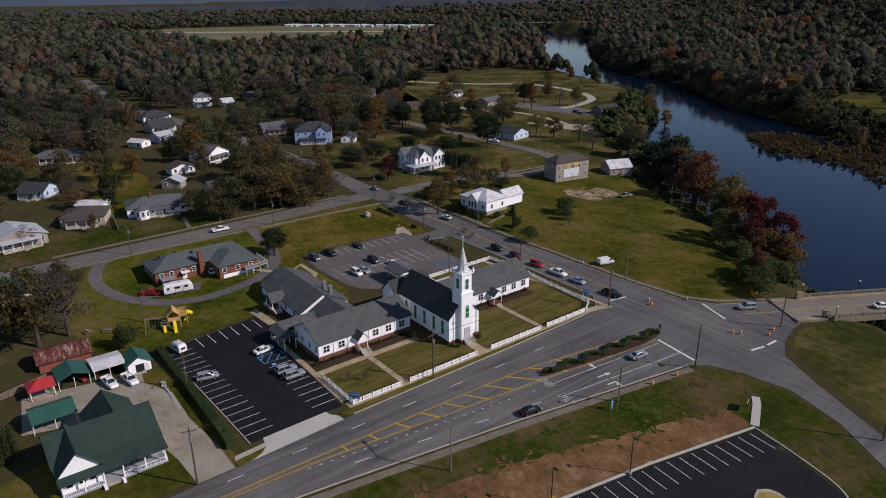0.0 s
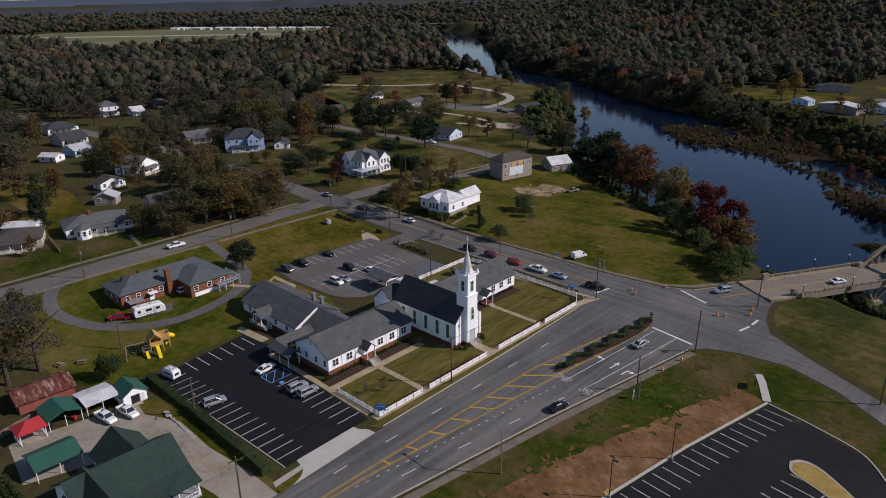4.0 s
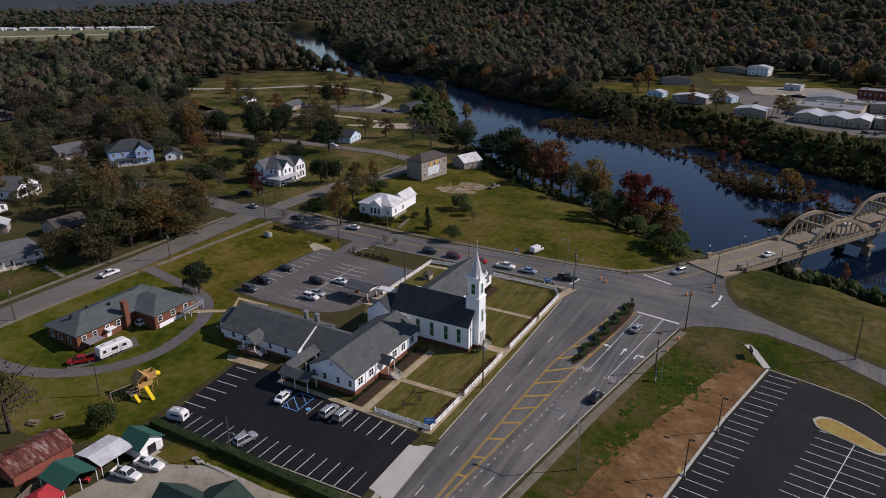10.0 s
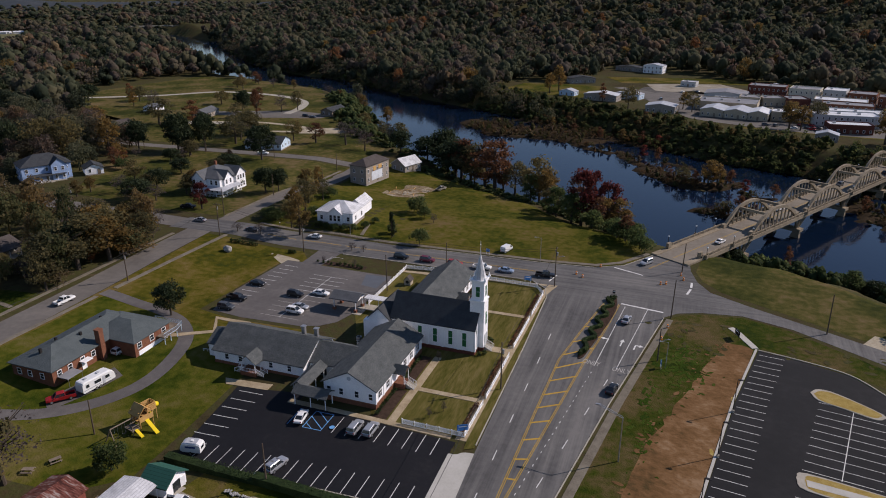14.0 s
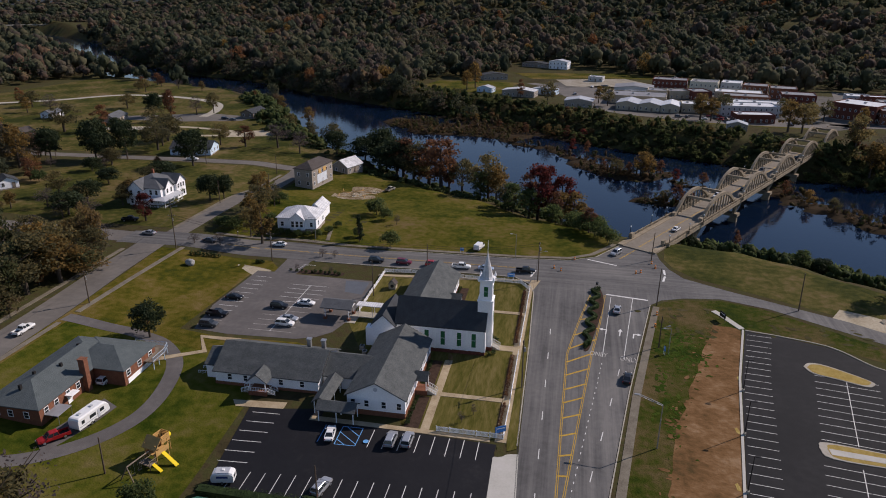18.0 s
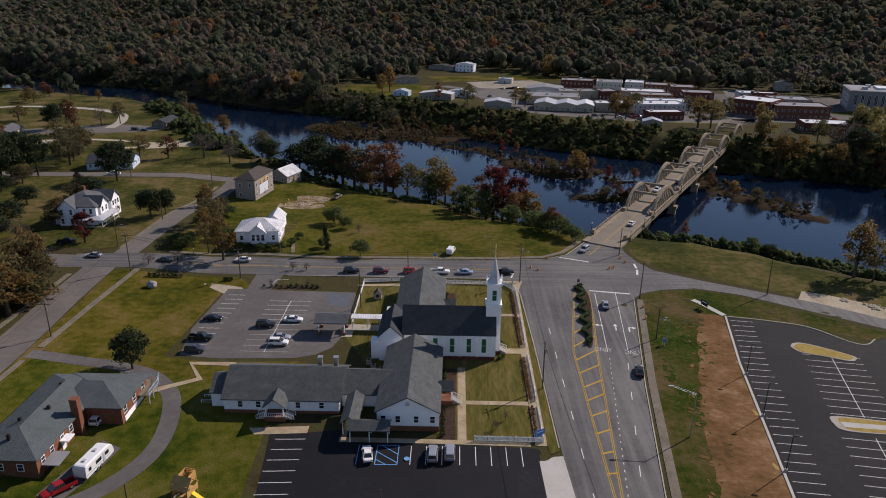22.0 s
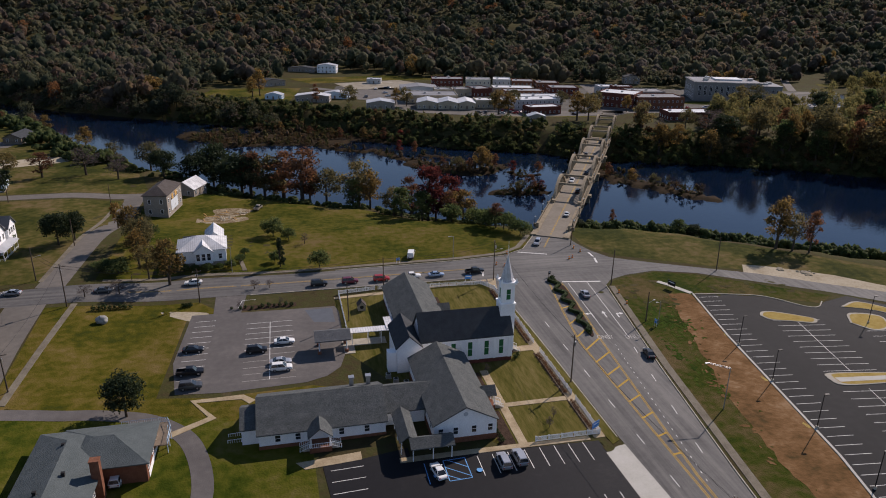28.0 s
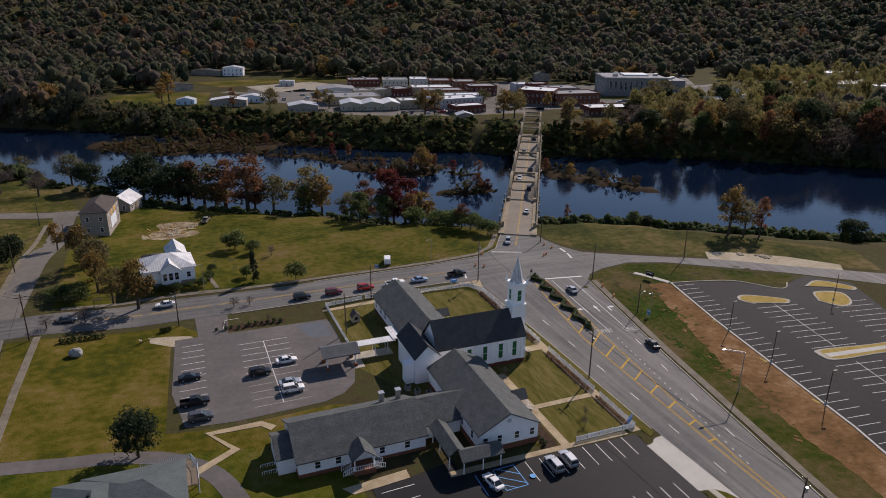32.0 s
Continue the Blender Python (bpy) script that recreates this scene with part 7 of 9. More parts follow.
PAINTS = {"white": paint("white", (0.72, 0.72, 0.7), 0), "silver": paint("silver", (0.42, 0.43, 0.45), 0.5), "black": paint("black", (0.012, 0.012, 0.014)), "grey": paint("grey", (0.09, 0.095, 0.1), 0.4),
          "maroon": paint("maroon", (0.14, 0.015, 0.03)), "red": paint("red", (0.35, 0.015, 0.015)), "blue": paint("blue", (0.02, 0.05, 0.22)), "skyblue": paint("skyblue", (0.3, 0.38, 0.5), 0.4), "tan": paint("tan", (0.35, 0.31, 0.25), 0.4)}
MADE = {}


def wheels(t, xs, y, r=0.34):
    if ("tyre", r) not in CACHE:
        CACHE[("tyre", r)] = finish("tyre", rod(BM(), (0, -0.11, 0), (0, 0.11, 0), r, n=16), RUBBER)
        CACHE[("rim", r)] = finish("rim", rod(BM(), (0, -0.13, 0), (0, 0.13, 0), r * 0.62, n=12), RIM)
    for x in xs:
        for s in (-1, 1):
            ty = part("wheel", CACHE[("tyre", r)], None, t)
            ty.matrix_basis = pose(x, s * y, r)
            part("rim", CACHE[("rim", r)], None, ty)


def vehicle(kind, colour, x, y, heading, label, z=None, group=""):
    z = h(x, y) + 0.065 if z is None else z
    m = pose(x, y, z, 0, 0, heading)
    if (kind, colour) in MADE:
        return tagged(copy_thing(MADE[kind, colour], m), label, group=group)
    P = PAINTS[colour]
    cat = {"sedan": "car", "suv": "car", "pickup": "pickup truck", "van": "van"}[kind]
    t = thing({"sedan": "car", "suv": "car", "pickup": "pickup_truck", "van": "van"}[kind], label, cat, m, group)
    if kind == "sedan":
        part("body", loft([(-2.35, 0.72, 0.42, 0.86), (-2.2, 0.84, 0.3, 0.98), (-1.2, 0.9, 0.22, 1.0), (1.0, 0.9, 0.22, 0.96), (1.9, 0.86, 0.26, 0.86), (2.3, 0.74, 0.32, 0.72), (2.4, 0.6, 0.36, 0.62)]), P, t, smooth=False)
        cab = (-1.75, -0.95, 0.35, 1.15, 0.94, 1.42, 0.82, 0.62)
        wx, wr = (-1.4, 1.4), 0.33
    elif kind == "suv":
        part("body", loft([(-2.3, 0.8, 0.42, 1.0), (-2.2, 0.9, 0.32, 1.1), (-1.2, 0.95, 0.26, 1.12), (1.0, 0.95, 0.26, 1.1), (1.9, 0.92, 0.3, 1.02), (2.3, 0.82, 0.34, 0.9), (2.38, 0.66, 0.4, 0.78)]), P, t)
        cab = (-2.2, -1.95, 0.35, 1.2, 1.07, 1.72, 0.86, 0.68)
        wx, wr = (-1.4, 1.42), 0.38
    elif kind == "van":
        part("body", loft([(-2.6, 0.9, 0.4, 2.05), (-2.55, 0.98, 0.32, 2.15), (0.9, 0.98, 0.3, 2.15), (1.6, 0.96, 0.3, 1.6), (2.3, 0.92, 0.32, 1.1), (2.6, 0.8, 0.36, 0.9)]), P, t)
        cab = (0.6, 0.75, 1.0, 1.75, 1.3, 2.0, 0.985, 0.93)
        wx, wr = (-1.6, 1.6), 0.36
    else:
        part("body", loft([(0.2, 0.95, 0.4, 1.15), (1.2, 0.96, 0.36, 1.13), (2.2, 0.95, 0.38, 1.08), (2.75, 0.85, 0.42, 0.98), (2.85, 0.7, 0.46, 0.85)]), P, t)
        bm = BM()
        box(bm, -2.8, 0.2, -0.95, 0.95, 0.45, 0.62)
        for s in (-1, 1):
            box(bm, -2.8, 0.2, s * 0.9 - 0.05, s * 0.9 + 0.05, 0.623, 1.15)
        box(bm, -2.8, -2.7, -0.847, 0.847, 0.623, 1.15)
        box(bm, 0.08, 0.18, -0.847, 0.847, 0.623, 1.15)
        part("load_bed", bm, P, t)
        bx("bed_liner", t, -2.68, 0.07, -0.84, 0.84, 0.623, 0.66, BLACKMETAL)
        cab = (-0.85, -0.7, 0.75, 1.4, 1.1, 1.78, 0.87, 0.7)
        bx("cab_base", t, -0.9, 0.25, -0.9, 0.9, 0.663, 1.13, P)
        wx, wr = (-1.75, 1.8), 0.4
    a, b, c, d, z0, z1, wb, wt = cab
    part("window_glass", hull(BM(), slab_cabin(a, b, c, d, z0, z1, wb, wt)), GLASSDARK, t, "dark tinted glass")
    if kind != "van":
        bm = BM()
        hull(bm, [[(b - 0.04, -wt - 0.02, z1 - 0.03), (b - 0.04, wt + 0.02, z1 - 0.03), (c + 0.04, wt + 0.02, z1 - 0.03), (c + 0.04, -wt - 0.02, z1 - 0.03)], [(b + 0.1, -wt + 0.08, z1 + 0.06), (b + 0.1, wt - 0.08, z1 + 0.06), (c - 0.1, wt - 0.08, z1 + 0.06), (c - 0.1, -wt + 0.08, z1 + 0.06)]])
        part("roof", bm, P, t)
        for s in (-1, 1):
            for u0, u1 in ((a, b), ((a + d) / 2 - 0.1, (b + c) / 2 - 0.05), (d, c)):
                part("pillar", rod(BM(), (u0, s * wb, z0), (u1, s * wt, z1), 0.045, n=4), P, t)
    xf = {"sedan": 2.3, "suv": 2.3, "van": 2.5, "pickup": 2.76}[kind]
    xr = {"sedan": -2.3, "suv": -2.28, "van": -2.6, "pickup": -2.8}[kind]
    for s in (-1, 1):
        bx("headlight", t, xf - 0.12, xf + 0.03, s * 0.58 - 0.16, s * 0.58 + 0.16, 0.62, 0.78, LAMPWHITE)
        bx("tail_light", t, xr - 0.03, xr + 0.06, s * 0.7 - 0.1, s * 0.7 + 0.1, 0.7, 0.95, TAILRED)
        bx("wing_mirror", t, d - 0.35, d - 0.2, s * (wb + 0.12) - 0.1, s * (wb + 0.12) + 0.1, z0 + 0.02, z0 + 0.18, P)
    bx("bumper", t, xr - 0.06, xr + 0.05, -0.75, 0.75, 0.38, 0.55, BLACKMETAL)
    wheels(t, wx, 0.84, wr)
    MADE[kind, colour] = t
    return t


V = vehicle
V("sedan", "black", -69.7, 20.8, 0, "black sedan parked in the grey car park")
V("pickup", "black", -69.3, 10.4, 0, "black pickup truck parked in the grey car park")
V("suv", "grey", -68.6, 4.6, 0, "dark grey estate car parked in the grey car park")
V("suv", "black", -55.6, 17.8, 0, "black SUV parked in the grey car park")
V("sedan", "white", -49.4, 21, 0, "white sedan parked in the grey car park")
V("sedan", "silver", -50.3, 11.4, 0, "silver sedan parked in the grey car park")
V("suv", "white", -50.2, 8.6, 0, "white SUV parked in the grey car park")
V("suv", "silver", -12.3, -32.2, 90, "silver SUV parked facing the church wing")
V("suv", "silver", -9.2, -31.8, 90, "silver SUV parked facing the church wing")
V("sedan", "white", -24.1, -32.3, 100, "white sedan parked beside the blue bay")
V("suv", "silver", -20.6, -46.8, 78, "silver SUV parked against the hedge")
V("pickup", "red", -74.7, -42.9, 232, "red pickup truck parked beside a travel trailer")
V("pickup", "white", -31.9, -64, 8, "white pickup truck in the gravel yard")
V("pickup", "white", -30.6, -60.2, 8, "white pickup truck in the gravel yard")
V("pickup", "white", -108.2, -10, 88, "white pickup truck parked along the street")
V("van", "white", -9.9, 71.6, 75, "white van parked on the gravel lay-by")
Q = "cars waiting in line"
V("suv", "black", -39.4, 54.1, 0, "black SUV waiting on the road", group=Q)
V("suv", "maroon", -30.7, 54.2, 0, "maroon SUV waiting on the road", group=Q)
V("suv", "red", -21.7, 54.3, 0, "dark red SUV waiting on the road", group=Q)
V("pickup", "white", -13.0, 54.4, 0, "white pickup truck waiting on the road", group=Q)
V("sedan", "skyblue", -5.6, 54.5, 0, "pale blue sedan waiting on the road", group=Q)
V("pickup", "black", 6.2, 54.9, 6, "black pickup truck waiting at the junction", group=Q)
V("sedan", "white", -73.6, 60.4, 180, "white sedan driving on the road")
V("sedan", "black", 32.4, -1.5, 80, "black car driving on the highway")
V("sedan", "silver", 31.8, 33, 82, "silver car stopped at the white line")
V("suv", "silver", 33.4, 75.5, 238, "silver SUV entering the junction")
for d_, s_, k_, c_ in ((24, -2.3, "sedan", "white"), (58, -2.3, "suv", "black"), (92, -2.3, "sedan", "grey"), (130, 2.3, "suv", "grey"), (168, -2.3, "sedan", "black"), (75, 2.3, "pickup", "white")):
    p_ = A0 + bu * d_ + Vector((-bu.y, bu.x, 0)) * s_
    V(k_, c_, p_.x, p_.y, bang + (180 if s_ > 0 else 0), "car crossing the bridge deck", z=0.36)
for x_, y_, a_, k_, c_ in ((-160.5, 161, 10, "pickup", "white"), (-196, 264, 0, "suv", "black"), (-190, 262, 20, "sedan", "grey"), (-133, 70, 20, "pickup", "black"), (-118.5, 58.5, 175, "sedan", "silver"), (-58, 142, 70, "pickup", "tan"), (-96, 57.2, 0, "sedan", "grey"), (-77.5, -23.2, 90, "suv", "white"), (-172, -40, 60, "sedan", "blue"), (-268, 55, 5, "sedan", "white")):
    V(k_, c_, x_, y_, a_, {"pickup": "pickup truck", "suv": "SUV", "sedan": "sedan"}[k_] + " in " + c_ + " parked near a house")
for i in range(26):
    x_, y_ = random.choice(((20, 430), (45, 460), (30, 410), (110, 322), (135, 316), (95, 330), (250, 330), (190, 400), (500, 360), (540, 350)))
    x_, y_ = x_ + random.uniform(-16, 16), y_ + random.uniform(-5, 5)
    V(random.choice(("sedan", "suv")), random.choice(("white", "silver", "black", "grey", "red")), x_, y_, random.uniform(0, 180), "small car parked in the town", z=h(x_, y_) + 0.1)

caravan = thing("travel_trailer", "white travel trailer with dark windows on the drive", "caravan", pose(-71.9, -36.5, h(-71.9, -36.5) + 0.05, 0, 0, 82))
part("body", hull(BM(), [[(x, -1.2, z0), (x, 1.2, z0), (x, 1.25, z1 - 0.3), (x, 1.18, z1 - 0.12), (x, 1.0, z1), (x, -1.0, z1), (x, -1.18, z1 - 0.12), (x, -1.25, z1 - 0.3)] for x, z0, z1 in ((-3.7, 0.75, 2.5), (-3.5, 0.5, 2.85), (-3.2, 0.5, 2.95), (2.6, 0.5, 2.95), (3.1, 0.5, 2.85), (3.6, 0.55, 2.5), (3.95, 0.65, 2.0), (4.1, 0.8, 1.5))]), PAINTS["white"], caravan)
bx("front_skirt", caravan, 3.2, 4.13, -1.1, 1.1, 0.45, 0.9, METALGREY)
for s in (-1, 1):
    for x0, w_ in ((-2.9, 0.7), (-0.9, 1.5), (1.7, 1.0)):
        bx("window", caravan, x0, x0 + w_, s * 1.262 - 0.012, s * 1.262 + 0.012, 1.5, 2.2, GLASSDARK)
    bx("stripe", caravan, -3.4, 3.0, s * 1.24 - 0.012, s * 1.24 + 0.012, 1.0, 1.16, METALGREY)
part("swoosh", hull(BM(), [[(2.0, 1.245, 0.62), (2.0, 1.262, 0.62), (2.9, 1.262, 0.62), (2.9, 1.245, 0.62)], [(3.0, 1.245, 1.35), (3.0, 1.262, 1.35), (3.35, 1.262, 1.35), (3.35, 1.245, 1.35)]]), BLACKMETAL, caravan, "dark curved stripe near the nose")
bx("entry_door", caravan, 1.0, 1.6, -1.275, -1.25, 0.6, 2.4, METALGREY)
for x0 in (-2.4, 0.6):
    bx("roof_vent", caravan, x0, x0 + 0.6, -0.3, 0.3, 2.953, 3.15, METALGREY)
wheels(caravan, (-0.6, 0.3), 1.1, 0.36)
part("tow_bar", rod(BM(), (4.1, 0, 0.6), (5.3, 0, 0.5), 0.06), BLACKMETAL, caravan)
trailer = thing("cargo_trailer", "small white enclosed cargo trailer parked on asphalt", "trailer", pose(-38.2, -47.2, h(-38.2, -47.2) + 0.06, 0, 0, 12))
part("box_body", hull(BM(), [[(x, -1.0, z0), (x, 1.0, z0), (x, 1.0, z1 - 0.25), (x, 0.8, z1), (x, -0.8, z1), (x, -1.0, z1 - 0.25)] for x, z0, z1 in ((-2.0, 0.75, 1.6), (-1.7, 0.55, 2.15), (-1.2, 0.5, 2.4), (1.2, 0.5, 2.4), (1.75, 0.5, 2.2), (1.9, 0.55, 1.9))]), PAINTS["white"], trailer)
bx("lettering_bar", trailer, -1.0, 1.0, -1.02, -1.003, 1.4, 1.8, PAINTS["blue"], "plain blue bars of lettering")
bx("window", trailer, 1.88, 1.93, -0.5, 0.5, 1.15, 1.7, GLASSDARK)
bx("roof_trim", trailer, -1.15, 1.15, -0.82, 0.82, 2.39, 2.43, METALGREY)
bx("roof_vent", trailer, -0.2, 0.3, -0.25, 0.25, 2.433, 2.56, PAINTS["white"])
wheels(trailer, (-0.1,), 0.98, 0.32)
part("tow_bar", rod(BM(), (-1.9, 0, 0.5), (-2.9, 0, 0.45), 0.05), BLACKMETAL, trailer)

# ---- poles, lamps, signs ----


def utility_pole(x, y, hgt=11.5, arm=True, lean=0.0, heading=0.0, lamp=False):
    t = thing("utility_pole", "tall brown timber utility pole" + (" with a street lamp" if lamp else ""), "utility pole", pose(x, y, h(x, y) - 0.3, 0, lean, heading), "utility poles along the roads")
    part("pole", rod(BM(), (0, 0, 0), (0, 0, hgt), 0.17, 0.11, n=8), POLEWOOD, t)
    if arm:
        part("crossarm", box(BM(), -0.06, 0.06, -1.2, 1.2, hgt - 0.9, hgt - 0.76), POLEWOOD, t)
        for k in (-1.0, 0.0, 1.0):
            part("insulator", rod(BM(), (0, k, hgt - 0.757), (0, k, hgt - 0.55), 0.05), STEEL, t)
        part("transformer", rod(BM(), (0.32, 0, hgt - 2.6), (0.32, 0, hgt - 1.7), 0.24, n=10), STEEL, t)
    if lamp:
        part("lamp_arm", rod(BM(), (0, 0, hgt - 3.2), (1.9, 0, hgt - 2.6), 0.045), STEEL, t)
        bx("lamp_head", t, 1.7, 2.3, -0.14, 0.14, hgt - 2.72, hgt - 2.56, STEEL)
    return t


POLES = [(-104, -40, 10, 1), (-103.3, 7.2, 9.5, 1), (-102.8, 48.3, 12, 1), (-70.8, 48.2, 10, 1), (-33.4, 30, 11, 0), (10.2, -8.7, 11.6, 1), (40.6, 15.2, 8.5, 0), (42.4, 39, 11, 0), (10.2, 48.8, 12.5, 1), (-22, 47.6, 10, 0), (79, 43, 11, 0), (-60, -49, 8, 0), (12.6, -60.6, 12, 1), (-118, 24, 10, 0), (-115.5, 68, 10, 0), (-112.5, 96, 9, 0), (-101.5, 116, 9, 0), (-113, 150, 9, 0), (-150, 155, 9, 0), (-190, 154, 9, 0), (-225, 150, 9, 0), (-170, 52, 10, 1), (-200, 50, 10, 1), (-240, 49, 10, 1), (-19.5, -51.5, 9, 0), (44, 72.5, 9.5, 0)]
for i, (x, y, hg, a) in enumerate(POLES):
    utility_pole(x, y, hg, bool(a), random.uniform(-1.2, 1.2), random.uniform(-20, 20) + (90 if i < 4 else 0), lamp=i in (3, 6, 8, 14, 24))


def cable(a, b, sag=0.8):
    c = thing("overhead_cable", "thin dark overhead cable between poles", "cable")
    bm = BM()
    pts = [Vector(a).lerp(Vector(b), k / 10) - Vector((0, 0, sag * 4 * (k / 10) * (1 - k / 10))) for k in range(11)]
    hull(bm, [[p + Vector((0.022 * i, 0.022 * j, 0.022 * k)) for i, j, k in ((1, 0, 0), (0, 1, 1), (-1, 0, 0), (0, -1, -1))] for p in pts])
    part("strand", bm, CABLE, c)


for i, j in ((0, 1), (1, 2), (2, 3), (3, 9), (9, 8), (8, 5), (5, 12), (14, 2), (21, 22), (22, 23)):
    (xa, ya, ha, _), (xb, yb, hb, _) = POLES[i], POLES[j]
    for o in (-0.9, 0.9):
        cable((xa, ya + o, h(xa, ya) + ha - 1.1), (xb, yb + o, h(xb, yb) + hb - 1.1), 1.0)


def lot_light(m):
    t = thing("car_park_light", "slim dark car park light pole with flat head", "light pole", m, "car park lights")
    part("pole", rod(BM(), (0, 0, 0.5), (0, 0, 7.6), 0.1, 0.07, n=8), BLACKMETAL, t)
    part("base", rod(BM(), (0, 0, -0.3), (0, 0, 0.6), 0.28, n=10), CONC, t)
    bx("head", t, 0.1, 1.0, -0.2, 0.2, 7.5, 7.64, BLACKMETAL)
    bx("arm", t, -0.05, 0.097, -0.05, 0.05, 7.52, 7.62, BLACKMETAL)
    return t


LL = lot_light(pose(56.2, -1, 0))
for x, y in ((53.2, -17.2), (50.2, -34.3), (47.3, -51.5), (96.5, 3), (88, -45)):
    copy_thing(LL, pose(x, y, 0, 0, 0, random.uniform(-10, 10)))
sl = thing("street_lamp", "tall grey street lamp with twin bracket arm over the verge", "street lamp", pose(36.4, -24.6, 0))
part("pole", rod(BM(), (0, 0, -0.3), (0, 0, 9.4), 0.13, 0.08, n=8), STEEL, sl)
for d_ in (-0.25, 0.25):
    part("arm", rod(BM(), (0, 0, 9.3 + d_ * 0.6), (-4.2, d_ + 1.2, 10.3), 0.05), STEEL, sl)
bx("lamp_head", sl, -5.0, -4.1, 1.0, 1.4, 10.22, 10.4, STEEL)
for x, y, hg in ((2.3, 65.9, 8), (-63.5, 66.6, 8), (42.5, 12.5, 6.5)):
    t = thing("street_lamp", "street lamp on a thin pole beside the pavement", "street lamp", pose(x, y, h(x, y)))
    part("pole", rod(BM(), (0, 0, -0.2), (0, 0, hg), 0.09, 0.06, n=8), STEEL, t)
    part("arm", rod(BM(), (0, 0, hg - 0.05), (-1.4, -0.8, hg + 0.3), 0.04), STEEL, t)
    bx("lamp_head", t, -1.9, -1.3, -1.0, -0.7, hg + 0.25, hg + 0.4, STEEL)
for x, y, a, w_, hh_, m_, lb in ((41.5, 12, 15, 0.9, 1.1, SIGNBLUE, "blue road sign on a post"), (7.6, -26.6, -60, 2.2, 1.3, SIGNBLUE, "blue and white church sign board"), (2.5, 48.5, 90, 2.0, 1.2, SIGNBLUE, "blue and white church sign board"), (58, 33, 20, 2.6, 1.4, BLACKMETAL, "dark notice board on two posts"), (-14.8, 66.6, -90, 1.2, 0.9, SIGNBLUE, "small blue sign beside the lay-by"), (26.9, 47.6, -80, 0.7, 0.9, BLACKMETAL, "black traffic sign on the median"), (-90.5, 65.5, 0, 0.6, 0.8, BLACKMETAL, "small black road sign on posts")):
    t = thing("sign", lb, "sign", pose(x, y, h(x, y), 0, 0, a))
    for s in (-1, 1):
        part("post", rod(BM(), (0, s * w_ * 0.4, -0.2), (0, s * w_ * 0.4, 1.0 + hh_), 0.05), PLAINWHITE if m_ is SIGNBLUE else POLEWOOD, t)
    bx("panel", t, -0.04, 0.04, -w_ / 2, w_ / 2, 1.0, 1.0 + hh_, m_)
    bx("lettering_bar", t, -0.055, 0.055, -w_ * 0.35, w_ * 0.35, 1.0 + hh_ * 0.6, 1.0 + hh_ * 0.75, PLAINWHITE, "plain pale bar of lettering")
for x, y, k in ((14.5, 60, 0), (16.6, 58.3, 0), (43.8, 69.5, 1), (44.6, 66, 1), (38.5, 60.5, 0), (40, 61.5, 0), (20.5, 68.2, 1), (41.9, 33, 1), (40.8, 26, 1)):
    t = thing("traffic_barrel", "orange and white construction barrel at the junction", "traffic barrel", pose(x, y, h(x, y) + 0.06) @ Matrix.Scale(0.85, 4), "construction barrels")
    part("drum", hull(BM(), [[(r * math.cos(a), r * math.sin(a), z) for a in [k_ * math.pi / 5 for k_ in range(10)]] for r, z in ((0.36, 0), (0.32, 0.1), (0.28, 1.0), (0.2, 1.08))]), ORANGE, t)
    part("band", rod(BM(), (0, 0, 0.6), (0, 0, 0.75), 0.315, n=10), PLAINWHITE, t)
for x, y in ((-29.5, 36.2),):
    wh = thing("well_house", "small tan stone well house in the churchyard", "well house", pose(x, y, 0.02))
    bm = BM()
    hull(bm, [[(-1, yy, 0), (1, yy, 0), (1, yy, 1.5), (0, yy, 2.6), (-1, yy, 1.5)] for yy in (-1, 1)])
    part("wall", bm, TANBLOCK, wh)
    # dark disc on the solid wall, for the shade of the hollow
    part("opening", rod(BM(), (0, -1.03, 1.0), (0, -0.9, 1.0), 0.5, n=12), GLASSDARK, wh)
    part("roof", gable(BM(), -1, 1, -1, 1, 1.5, 2.6, "y", 0.2, 0.12), SHINGLEBROWN, wh)
bm = BM()
bmesh.ops.create_icosphere(bm, subdivisions=3, radius=1.0)
for v in bm.verts:
    v.co = Vector((v.co.x * 1.5, v.co.y * 1.1, v.co.z * 1.2)) * (1 + 0.22 * noise.noise(v.co * 1.6))
b_ = tagged(part("boulder", bm, STONE, None), "large pale grey boulder on the lawn", "boulder")
b_.matrix_basis = pose(-92.5, 38.5, h(-92.5, 38.5) + 0.8)
for nm, x, y, n_ in (("spoil_heap", -70, 132, 5), ("spoil_heap", -64, 138, 3), ("rubble_heap", 105, 36, 4), ("rubble_heap", 99, 40, 2), ("riprap", -19, -55.2, 4)):
    bm = BM()
    for k in range(n_ * (45 if nm == "riprap" else 9)):
        a, r = random.random() * 6.28, random.random() * n_ * 0.6
        if nm == "riprap":
            r, a = random.uniform(-6.5, 6.5), random.gauss(-0.03, 0.04)
        bmesh.ops.create_icosphere(bm, subdivisions=1, radius=random.uniform(0.4, 1.1) * (0.24 if nm == "riprap" else 0.6), matrix=Matrix.Translation((x + r * math.cos(a), y + r * math.sin(a), h(x, y) + 0.1)) @ Matrix.Diagonal((1, 1, 0.6, 1)))
    tagged(part(nm, bm, SAND if nm != "riprap" else STONE), "loose heap of pale soil and rubble", "rubble heap", kind="stuff")
